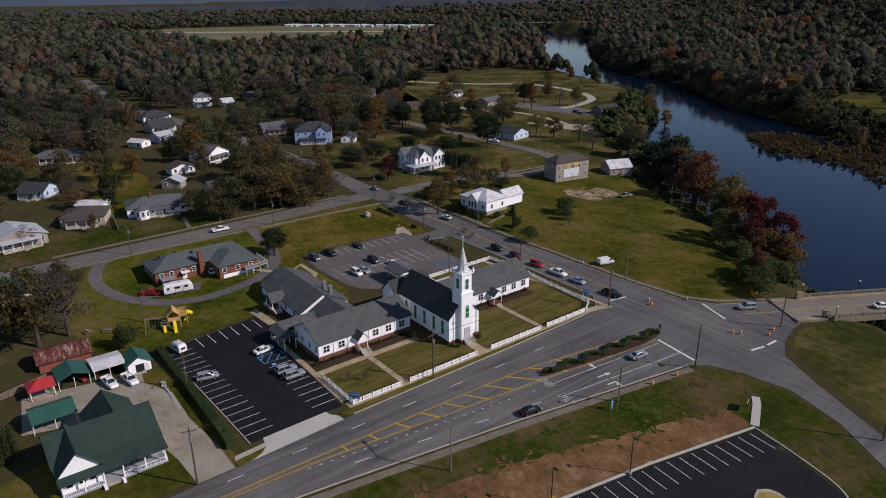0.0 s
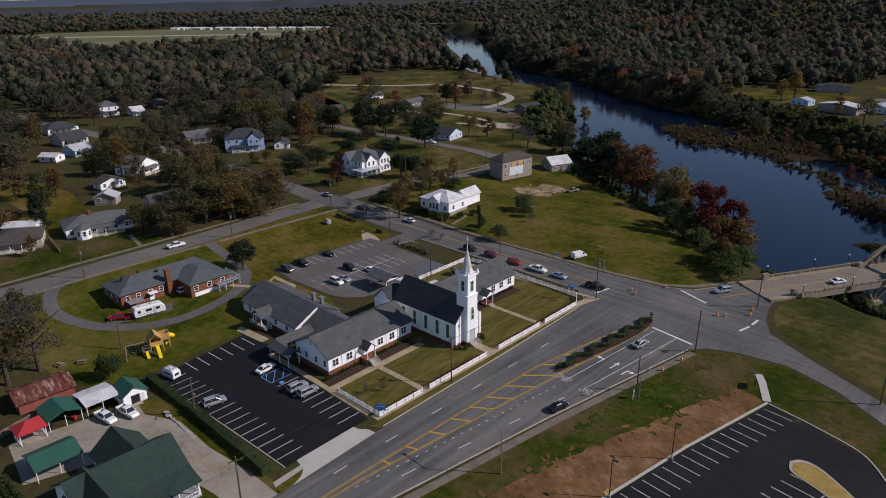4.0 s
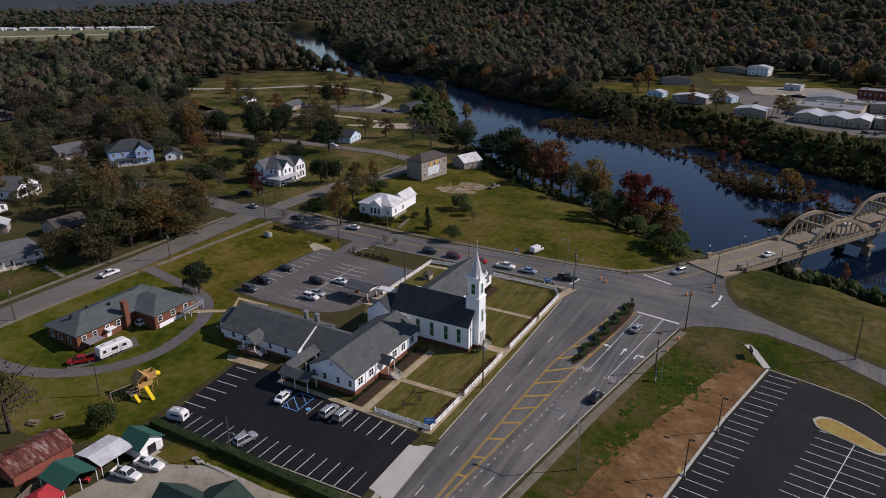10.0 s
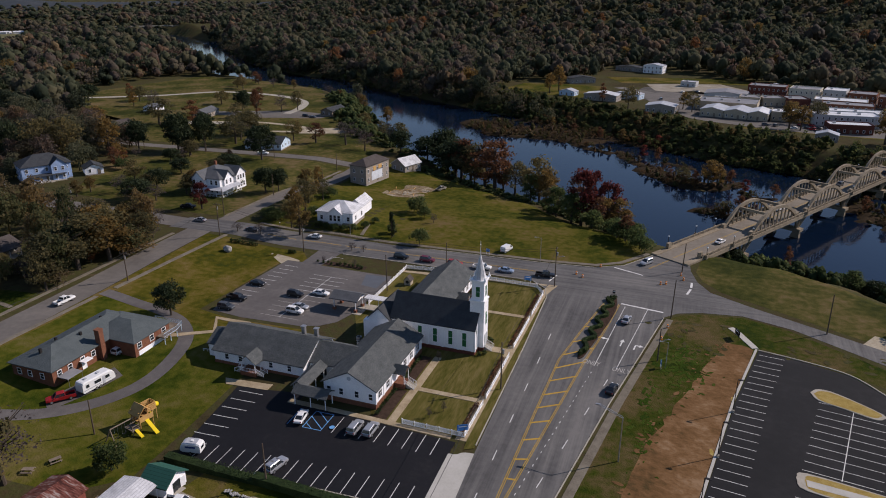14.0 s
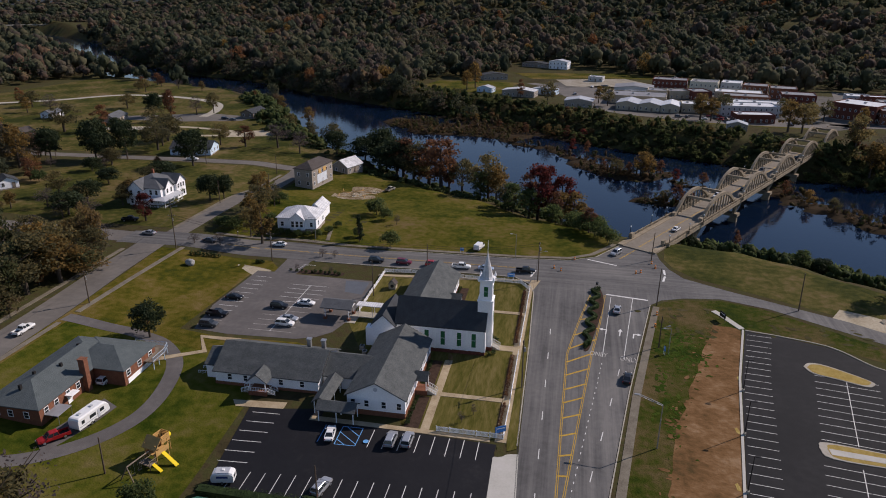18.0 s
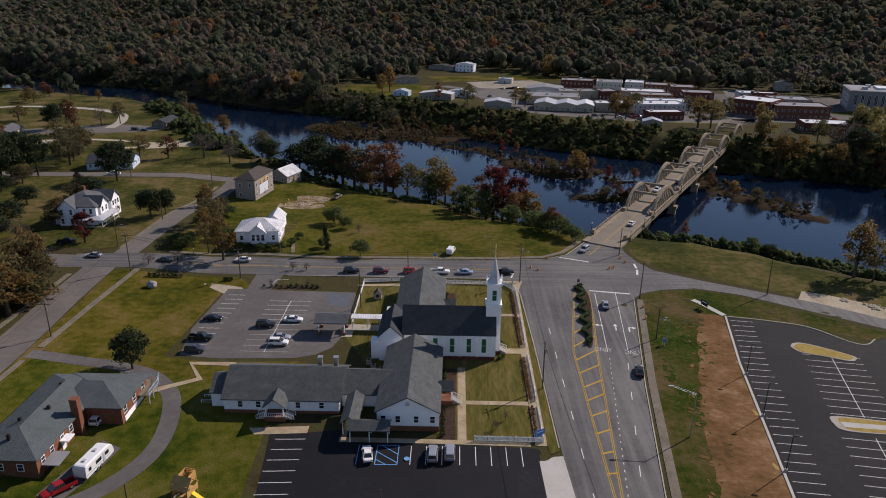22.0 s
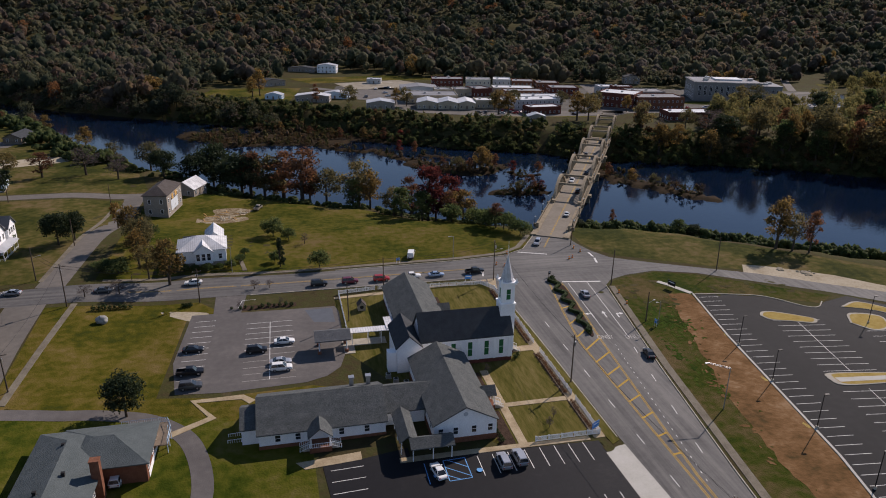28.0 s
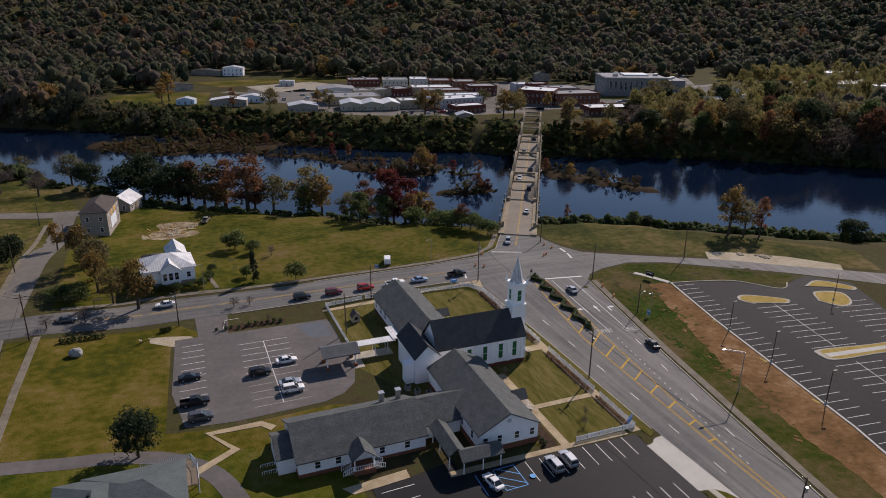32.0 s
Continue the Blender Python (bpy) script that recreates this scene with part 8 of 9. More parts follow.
for i in range(14):
    x, y, a = -70 + random.uniform(-8, 9), 133 + random.uniform(-7, 8), random.uniform(0, 180)
    t = thing("timber_plank", "loose pale timber plank on the building site", "plank", pose(x, y, h(x, y) + 0.12, 0, 0, a), "scattered planks")
    bx("board", t, -1.8, 1.8, -0.12, 0.12, 0, 0.1, FRESHWOOD)

# playset
ps = thing("playset", "timber climbing frame with yellow slides and swings", "playset", pose(-53, -43.5, h(-53, -43.5), 0, 0, 76) @ Matrix.Scale(1.25, 4))
for x0 in (-1.1, 1.1):
    for y0 in (-1.0, 1.0):
        part("post", rod(BM(), (x0, y0, -0.2), (x0, y0, 3.3), 0.08), FRESHWOOD, ps)
bx("platform", ps, -1.2, 1.2, -1.1, 1.1, 1.5, 1.65, FRESHWOOD)
part("roof", gable(BM(), -1.2, 0.9, -1.1, 1.1, 2.9, 4.0, "y", 0.25, 0.1), FRESHWOOD, ps)
bx("side_board", ps, -1.2, 1.2, 1.05, 1.12, 1.66, 2.4, FRESHWOOD)
bx("side_board", ps, -1.2, 1.2, -1.12, -1.05, 1.66, 2.4, FRESHWOOD)
bx("tower", ps, 0.9, 2.6, 0.0, 1.6, 1.9, 2.0, FRESHWOOD)
for k in range(4):
    z0 = 2.05 + 0.3 * k
    bx("rail_board", ps, 0.95, 2.55, 1.53, 1.58, z0, z0 + 0.22, FRESHWOOD)
    bx("rail_board", ps, 0.95, 2.55, 0.02, 0.07, z0, z0 + 0.22, FRESHWOOD)
    bx("rail_board", ps, 2.53, 2.58, 0.1, 1.5, z0, z0 + 0.22, FRESHWOOD)
bx("low_deck", ps, -2.6, -1.25, -1.1, 1.1, 0.75, 0.85, DARKWOOD)
for x0 in (-2.5, -1.4):
    for y0 in (-1.0, 1.0):
        part("post", rod(BM(), (x0, y0, -0.2), (x0, y0, 1.7), 0.06), DARKWOOD, ps)
    bx("hand_rail", ps, -2.55, -1.3, x0 + 1.95 - 0.55, x0 + 1.95 - 0.47, 1.5, 1.6, DARKWOOD)
for k in range(6):
    part("ladder_rung", rod(BM(), (-1.25, 1.15 + 0.16 * (6 - k), 0.25 * k), (-0.5, 1.15 + 0.16 * (6 - k), 0.25 * k), 0.035, n=5), FRESHWOOD, ps)
part("slide", hull(BM(), [[(-2.2, -1.1, 0.8), (-1.7, -1.1, 0.8), (-1.7, -1.1, 0.9), (-2.2, -1.1, 0.9)], [(-2.2, -2.6, 0.05), (-1.7, -2.6, 0.05), (-1.7, -2.6, 0.15), (-2.2, -2.6, 0.15)]]), YELLOWPLASTIC, ps, "short yellow slide")
for x0, y0 in ((2.5, 0.1), (2.5, 1.5)):
    part("post", rod(BM(), (x0, y0, -0.2), (x0, y0, 2.9), 0.07), FRESHWOOD, ps)
part("slide", hull(BM(), [[(-0.3, -1.1, 1.55), (0.3, -1.1, 1.55), (0.3, -1.1, 1.65), (-0.3, -1.1, 1.65)], [(-0.3, -3.6, 0.05), (0.3, -3.6, 0.05), (0.3, -3.6, 0.15), (-0.3, -3.6, 0.15)]]), YELLOWPLASTIC, ps, "straight yellow slide")
bm = BM()
pp = [Vector((2.6 + 0.9 * math.sin(k * 0.5), 0.8 + 0.9 * (1 - math.cos(k * 0.5)) - 0.3 * k * 0.3, 2.4 - k * 0.27)) for k in range(9)]
hull(bm, [[p + 0.4 * Vector((math.cos(a) * 0.7, math.sin(a) * 0.7, 0.7 * math.sin(a + 0.8))) for a in [k * math.pi / 5 for k in range(10)]] for p in pp])
part("tube_slide", bm, YELLOWPLASTIC, ps, "curving yellow tube slide", smooth=True)
part("swing_beam", rod(BM(), (-1.1, 0, 2.4), (-5.4, 0, 2.4), 0.1), DARKWOOD, ps)
for s in (-1, 1):
    part("swing_leg", rod(BM(), (-5.4, 0, 2.4), (-5.6, s * 1.4, -0.2), 0.09), DARKWOOD, ps)
for x0 in (-3.3, -4.5):
    bx("swing_seat", ps, x0 - 0.3, x0 + 0.3, -0.1, 0.1, 0.5, 0.54, RUBBER)
    for o in (-0.28, 0.28):
        part("swing_chain", rod(BM(), (x0 + o, 0, 0.54), (x0 + o, 0, 2.4), 0.015, n=4), STEEL, ps)
for x_, y_, a_ in ((-62, -62, 20), (-60, -58, 60)):
    t = thing("picnic_table", "weathered timber picnic table on the grass", "table", pose(x_, y_, h(x_, y_), 0, 0, a_))
    bx("tabletop", t, -1, 1, -0.4, 0.4, 0.7, 0.76, DARKWOOD)
    for s in (-1, 1):
        bx("bench", t, -1, 1, s * 0.75 - 0.14, s * 0.75 + 0.14, 0.42, 0.47, DARKWOOD)
        part("leg", rod(BM(), (s * 0.8, -0.6, 0), (s * 0.8, 0.6, 0.7), 0.05), DARKWOOD, t)
        part("leg", rod(BM(), (s * 0.8, 0.6, 0), (s * 0.8, -0.6, 0.7), 0.05), DARKWOOD, t)

# ---- vegetation ----
rng = np.random.default_rng(7)


def cards(n, size, centre, radii, low=-0.3, jitter=0.18, lean=0.7):
    """Leaf clumps over an ellipsoid: kinked quads, as arrays of corners."""
    d = rng.normal(size=(n * 3, 3))
    d /= np.linalg.norm(d, axis=1, keepdims=True)
    d = d[d[:, 2] > low][:n]
    n = len(d)
    r = 1 + rng.uniform(-jitter * 2, jitter, (n, 1))
    p = np.asarray(centre) + d * r * np.asarray(radii)
    nn = d + rng.normal(size=(n, 3)) * lean
    nn /= np.linalg.norm(nn, axis=1, keepdims=True)
    up = np.where(np.abs(nn[:, 2:3]) > 0.9, [[1.0, 0, 0]], [[0, 0, 1.0]])
    u = np.cross(nn, up)
    u /= np.linalg.norm(u, axis=1, keepdims=True)
    v = np.cross(nn, u)
    a = rng.uniform(0, 6.28, (n, 1))
    u, v = u * np.cos(a) + v * np.sin(a), v * np.cos(a) - u * np.sin(a)
    s = size * rng.uniform(0.6, 1.3, (n, 1))
    k = rng.uniform(0.55, 1.0, (n, 4, 1))
    q = np.stack([p - u * s * k[:, 0] - nn * s * 0.2, p - v * s * k[:, 1] * 0.7, p + u * s * k[:, 2] - nn * s * 0.2, p + v * s * k[:, 3] * 0.7], 1)
    return q.reshape(-1, 3)


def card_mesh(name, co, material):
    me = bpy.data.meshes.new(name)
    quad_mesh(me, co, np.arange(len(co)).reshape(-1, 4))
    me.materials.append(material)
    return me


def crown_points(hgt, spread, lumps, per, size, shape):
    """A crown of many clumps with gaps and an uneven outline; shape: round, tall or cone."""
    out = []
    for _ in range(lumps):
        t = rng.uniform(0.0, 1.0)
        if shape == "cone":
            z, r = hgt * (0.12 + 0.86 * t), spread * (1 - t) * 0.75
        elif shape == "tall":
            z, r = hgt * (0.22 + 0.72 * t), spread * 0.75 * math.sin(math.pi * (0.18 + 0.75 * t))
        else:
            z, r = hgt * (0.34 + 0.56 * t), spread * 0.85 * math.sin(math.pi * (0.22 + 0.66 * t))
        a, q = rng.uniform(0, 6.28), math.sqrt(rng.uniform(0.1, 1)) * r
        c = (q * math.cos(a), q * math.sin(a), z)
        s = spread * {"cone": 0.26, "tall": 0.3, "round": 0.32}[shape] * rng.uniform(0.6, 1.25)
        out.append(cards(per, size, c, (s, s, s * 0.75), low=-0.7, jitter=0.25, lean=0.6))
    return np.concatenate(out)


TREES = {}


def make_tree(kind, variant):
    shape, hgt, spread, lumps, per, size, leaf = {
        "oak": ("round", 10, 4.8, 50, 72, 0.37, OAK), "olive": ("round", 10, 4.2, 32, 56, 0.31, OLIVE), "gold": ("tall", 10, 3.4, 27, 56, 0.3, GOLD), "red": ("tall", 10, 3.4, 30, 58, 0.3, REDLEAF),
        "rust": ("tall", 10, 3.4, 26, 54, 0.3, RUST), "bare": ("round", 10, 4.4, 28, 40, 0.2, TWIGS), "cedar": ("cone", 10, 3.2, 44, 44, 0.36, OAK), "bush": ("round", 10, 8.0, 34, 62, 0.62, SHRUB), "greentall": ("tall", 10, 3.8, 34, 56, 0.33, SHRUB)}[kind]
    t = thing("tree" if kind != "bush" else "bush", "", "tree" if kind != "bush" else "bush")
    bm = BM()
    zt = hgt * (0.8 if shape != "round" else 0.62)
    rod(bm, (0, 0, -1.0), (0.1, 0.05, hgt * 0.3), 0.32, 0.24, n=8)
    rod(bm, (0.1, 0.05, hgt * 0.3), (0.0, 0.1, zt), 0.24, 0.06, n=6)
    for k in range(7 if kind != "bare" else 16):
        a, z0 = k * 2.4 + variant, hgt * (0.28 + 0.05 * (k % 8))
        e = Vector((math.cos(a), math.sin(a), 0)) * spread * random.uniform(0.5, 0.85) + Vector((0, 0, z0 + hgt * random.uniform(0.16, 0.3)))
        rod(bm, (0.05, 0.05, z0), e, 0.1, 0.03, n=5)
    part("trunk", bm, BARK, t)
    part("crown", card_mesh("crown", crown_points(hgt, spread, lumps, per, size, shape), leaf), None, t)
    return t


TREE_LABEL = {"oak": "dark green broad-crowned tree", "olive": "olive-green autumn tree with thinning crown", "gold": "tall yellowing autumn tree", "red": "crimson autumn maple with dense crown", "rust": "tall russet autumn tree", "bare": "nearly bare grey-brown tree", "cedar": "dark green conical evergreen", "bush": "rounded green shrub", "greentall": "tall green leafy tree"}


def tree(kind, x, y, hgt, wide=1.0, where="on the grass", z=None):
    v = random.randrange(2)
    s = hgt / 10
    z = h(x, y) if z is None else z
    m = pose(x, y, z - 0.05, 0, 0, random.uniform(0, 360)) @ Matrix.Diagonal((s * wide, s * wide, s, 1))
    lb = TREE_LABEL[kind] + " " + where
    if (kind, v) not in TREES:
        t = make_tree(kind, v)
        TREES[kind, v] = t
        t.matrix_basis = m
        return tagged(t, lb)
    src = TREES[kind, v]
    c = copy_thing(src, Matrix.Identity(4))
    c.matrix_basis = m
    return tagged(c, lb)


for k_, x, y, hg, w_ in (("oak", -79.5, -3.6, 9.5, 0.95), ("red", -127.5, 71, 10.5, 1.15), ("oak", -117.5, 98, 10.5, 1.05), ("oak", -113.6, 101.5, 9.5, 0.9), ("oak", -153.5, 149.5, 17.5, 0.95), ("gold", -80, 61.4, 14, 1.05), ("olive", -86, 66, 11, 0.8), ("gold", -90, 75, 12, 1.0), ("olive", -91, 84, 13, 0.9), ("gold", -95, 93, 14, 1.05), ("olive", -92, 99, 9, 0.9), ("gold", -104, 117, 9.5, 0.9),
                         ("cedar", -49.8, 70.5, 9, 0.75), ("bush", -38.5, 67.5, 5.4, 0.75), ("bush", -51.5, 74, 3.5, 0.7), ("bush", -52, 99, 6, 0.95), ("bush", -47, 94, 4.2, 0.75), ("bare", -42, 90, 4, 1.0), ("bush", -48.7, -56.4, 5.6, 0.75), ("bush", -84, 78, 4, 0.9), ("bush", -95, 71, 4.4, 1.3), ("bush", -99, 72, 3.6, 1.2), ("bush", -92, 104, 4, 1.1), ("bush", -138, 90, 3.5, 1.0), ("bush", -146, 104, 3.5, 1.0), ("bush", -134, 102, 4, 1.1), ("bush", -77, 68.8, 2.4, 0.9), ("bush", -74, 68.6, 2.0, 0.9), ("bush", -70.5, 68.6, 2.2, 1.0), ("bush", -67, 68.8, 2.0, 0.9), ("bush", -64, 69.6, 2.6, 0.9), ("bush", -61.5, 74, 2.4, 0.9), ("bush", -60.5, 80, 2.2, 0.9), ("bare", -100, 54.3, 3.6, 1.6), ("bare", -57, 54.8, 3.0, 1.4), ("bare", -53, 55, 2.6, 1.3)):
    tree(k_, x, y, hg, w_)
for k_, x, y, hg, w_ in (("oak", -80, 206, 21, 0.9), ("oak", -74, 196, 15, 1.2), ("oak", -86, 198, 14, 1.2), ("rust", -62, 183, 21, 1.3), ("olive", -56, 179, 20, 1.2), ("rust", -48, 176, 22, 1.4), ("olive", -52, 172, 13, 1.2), ("rust", -37, 168, 20, 0.85), ("olive", -17, 154, 22, 0.95), ("gold", -13, 149, 17, 1.0), ("greentall", -20, 150, 13, 1.1), ("red", 6, 122, 23, 0.9), ("red", 10, 126, 24, 0.65), ("gold", 15, 120, 14, 1.1), ("greentall", 3, 118, 13, 1.2), ("greentall", -4, 124, 12, 1.2), ("rust", 13, 116, 13, 1.0), ("olive", -6, 130, 12, 1.1),
                         ("gold", 111, 58, 18, 0.9), ("olive", 115, 55, 13, 0.9), ("rust", 119, 52, 14, 0.75), ("oak", 152, 42, 9, 1.3), ("oak", 60, 104, 5, 1.3), ("oak", 98, 86, 6, 1.2), ("rust", 77, 109, 9.5, 0.6), ("greentall", 92, 86, 7, 1.4), ("olive", -108, 212, 15, 1.0), ("olive", -150, 255, 12, 1.0), ("gold", -182, 320, 14, 0.9), ("gold", -160, 312, 14, 1.1), ("rust", -225, 252, 18, 0.8), ("bare", -221, 275, 13, 1.0), ("olive", -214, 284, 14, 0.8), ("oak", -243, 262, 15, 0.9), ("olive", -130, 238, 12, 1.1), ("oak", -100, 196, 12, 1.2), ("rust", -40, 165, 25, 1.3), ("oak", -66, 186, 20, 1.2), ("olive", -30, 163, 17, 1.1), ("rust", 2, 136, 17, 1.1), ("red", 15, 127, 21, 1.0), ("gold", 20, 122, 15, 1.25), ("bush", 27, 92, 6, 1.0), ("bush", 31, 86, 5, 1.0), ("bush", 22, 97, 6, 1.1), ("rust", 25, 95, 9, 1.1), ("bush", 20, 106, 6, 1.0), ("bush", 27, 103, 5.5, 1.1), ("bush", 24, 112, 6, 1.1), ("bush", 12, 108, 6, 1.0)):
    tree(k_, x, y, hg, w_, "near the river bank")
for k_, x, y, hg, w_ in (("olive", -123, 9, 17, 1.35), ("olive", -121, 0, 15, 1.35), ("gold", -120, 18, 14, 1.7), ("olive", -125, 22, 16, 1.1), ("gold", -133, 26, 14, 1.3), ("olive", -120, 31, 12, 1.1), ("gold", -124, 38, 12, 1.3), ("olive", -119, -6, 12, 1.0), ("oak", -127, 12, 14, 1.0), ("gold", -128, 33, 13, 1.2), ("olive", -131, 40, 12, 1.1), ("bare", -127, 44, 10, 1.2), ("bare", -140, 20, 11, 1.2), ("olive", -143, 36, 13, 1.0), ("bare", -150, 44, 10, 1.2), ("bare", -162, 42, 10, 1.3), ("cedar", -161, -33, 13, 1.3), ("gold", -200, -14, 13, 1.2), ("gold", -213, 18, 19, 1.0), ("olive", -187, 12, 9, 1.0), ("olive", -176, 22, 11, 1.2),
                         ("gold", -134, -44, 7, 0.8), ("bare", -133, -64, 8, 1.0), ("bare", -180, -42, 10, 1.0), ("oak", -223, 144, 16, 0.8), ("oak", -205, 152, 20, 0.75), ("oak", -192, 157, 19, 0.7), ("oak", -198, 148, 15, 0.9), ("olive", -234, 112, 22, 1.1), ("gold", -226, 128, 20, 1.0), ("olive", -246, 106, 22, 1.1), ("olive", -162, 82, 8, 1.3), ("olive", -178, 92, 10, 1.2), ("bare", -172, 78, 8, 1.3), ("bare", -158, 68, 7, 1.2), ("gold", -184, 74, 7, 1.2),
                         ("olive", -61, -73, 20, 1.0), ("bare", -63, -66, 16, 1.1), ("olive", -66, -76, 16, 1.0), ("bare", -70, -70, 17, 1.1), ("bare", -76, -64, 12, 1.0), ("olive", -84, -62, 12, 1.0), ("olive", -58, -84, 15, 1.0), ("oak", -72, -84, 15, 1.0), ("bare", -92, 56, 4.5, 1.3), ("bare", -60.5, 42.5, 2.6, 0.8), ("bare", -50, 42.8, 2.6, 0.8), ("bush", -200, 108, 5, 0.9), ("bare", -231, 66, 10, 1.0)):
    tree(k_, x, y, hg, w_, "among the houses")
for k in range(22):
    tree(("bare", "bare", "olive", "bush", "rust")[k % 5], random.uniform(-152, -118), random.uniform(-4, 46), random.uniform(4, 8) if k % 5 != 3 else random.uniform(2.5, 4), random.uniform(1.2, 1.7), "under the grove beside the street")
for x, y in ((-6.5, -1.6), (1.6, -20.5), (-0.4, -23.5)):
    tree("bare", x, y, 2.6, 0.7, "newly planted in the lawn")


def shrubs(name, label, spots, material, category="shrub", n=46, size=0.18):
    """Low clipped shrubs, each a thing that shares its mesh."""
    key = ("shrub", material.name, n)
    if key not in CACHE:
        CACHE[key] = card_mesh("shrub", np.concatenate([cards(n, size, (0, 0, 0.4), (0.45, 0.45, 0.42), -0.8, 0.15), cards(n // 2, size, (0, 0, 0.35), (0.3, 0.3, 0.3), -0.8, 0.15)]), material)
    for x, y, s in spots:
        o = tagged(part(name, CACHE[key], None), label, category, label)
        o.matrix_basis = pose(x, y, h(x, y) + 0.05, 0, 0, random.uniform(0, 360)) @ Matrix.Diagonal((s, s, s, 1))


shrubs("shrub", "small dark clipped shrub in a mulch bed", [(-10.6, -26 + 1.15 * k, random.uniform(0.8, 1.2)) for k in range(9)] + [(-10.6, -12.5 + 1.15 * k, random.uniform(0.8, 1.2)) for k in range(10)] + [(-10.8, 14 + 1.3 * k, random.uniform(0.8, 1.3)) for k in range(20)] + [(2.6, 4.3, 1.3), (2.6, 10.8, 1.3), (1.6, 3.4, 1.2), (1.6, 11.7, 1.2)], HEDGE)
shrubs("shrub", "small russet shrub in the fence bed", [(7.2, -26 + 1.0 * k, random.uniform(0.7, 1.1)) for k in range(11)] + [(7.2, -12.6 + 1.0 * k, random.uniform(0.7, 1.1)) for k in range(17)] + [(7.3, 10.6 + 1.1 * k, random.uniform(0.7, 1.1)) for k in range(28)], RUST)
shrubs("shrub", "low dark shrub at the bed edge", [(-62 + k * 1.5 + random.uniform(-0.5, 0.5), 42.2 + random.uniform(-0.6, 0.6), random.uniform(0.8, 1.4)) for k in range(11)] + [(-73 - 0.9 * k, 46.2, 1.4) for k in range(3)] + [(-96 + 1.2 * k, 45.5 + 0.2 * k, random.uniform(1.2, 1.9)) for k in range(8)], HEDGE)
shrubs("garden_plant", "dark green leafy vegetable plant in a garden bed", [(-26 + 1.1 * k, -87.5 + 1.3 * j, 1.3) for k in range(12) for j in range(4)], SHRUB)


def hedge(label, pts, width, hgt):
    co = []
    for (ax, ay), (bx_, by_) in zip(pts, pts[1:]):
        ln = math.hypot(bx_ - ax, by_ - ay)
        for k in range(int(ln / 0.5) + 1):
            t = k * 0.5 / ln
            x, y = ax + (bx_ - ax) * t, ay + (by_ - ay) * t
            s = rng.uniform(0.85, 1.15)
            co.append(cards(44, 0.15, (x, y, h(x, y) + hgt * 0.5), (width * 0.55 * s, width * 0.55 * s, hgt * 0.52 * s), -0.9, 0.1))
    t = thing("hedge", label, "hedge")
    part("foliage", card_mesh("hedge", np.concatenate(co), HEDGE), None, t)
    bm = BM()
    for (ax, ay), (bx_, by_) in zip(pts, pts[1:]):
        n = Vector((-(by_ - ay), bx_ - ax)).normalized() * width * 0.42
        solid(bm, [(ax + n.x, ay + n.y), (ax - n.x, ay - n.y), (bx_ - n.x, by_ - n.y), (bx_ + n.x, by_ + n.y)], h(ax, ay) - 0.2, h(ax, ay) + hgt * 0.86)
    part("inner_growth", bm, HEDGE, t)
    return t


hedge("long clipped dark green hedge beside the car park", [(-41, -50.9), (-22, -51.2), (-2, -51.8), (6.5, -52.2)], 2.0, 1.9)
wv = [(25.2 + 0.09 * (y - 28) + (0.6 if y < 18 else 1.05) * math.sin(y * 0.95), y) for y in np.arange(12.5, 46, 0.8)]
hedge("wavy clipped hedge on the median island", wv, 1.0, 1.1)
for x, y in ((23.6, 11.6), (24.2, 13), (26.6, 45.5), (27.3, 46), (26.9, 44)):
    shrubs("shrub", "rounded clipped shrub on the median", [(x, y, 1.5)], HEDGE)


def lump(sub, centre, radii):
    """A rounded leafy mass with billowing lobes: points and triangles."""
    bm = BM()
    bmesh.ops.create_icosphere(bm, subdivisions=sub, radius=1.0)
    off = Vector(rng.uniform(-50, 50, 3))
    co = np.array([v.co * (0.92 + 0.42 * noise.noise(v.co * 1.3 + off) + 0.3 * (0.3 - abs(noise.noise(v.co * 2.6 + off))) + 0.12 * noise.noise(v.co * 6 + off)) for v in bm.verts])
    tri = np.array([[v.index for v in f.verts] for f in bm.faces])
    bm.free()
    return co * np.asarray(radii) + np.asarray(centre), tri


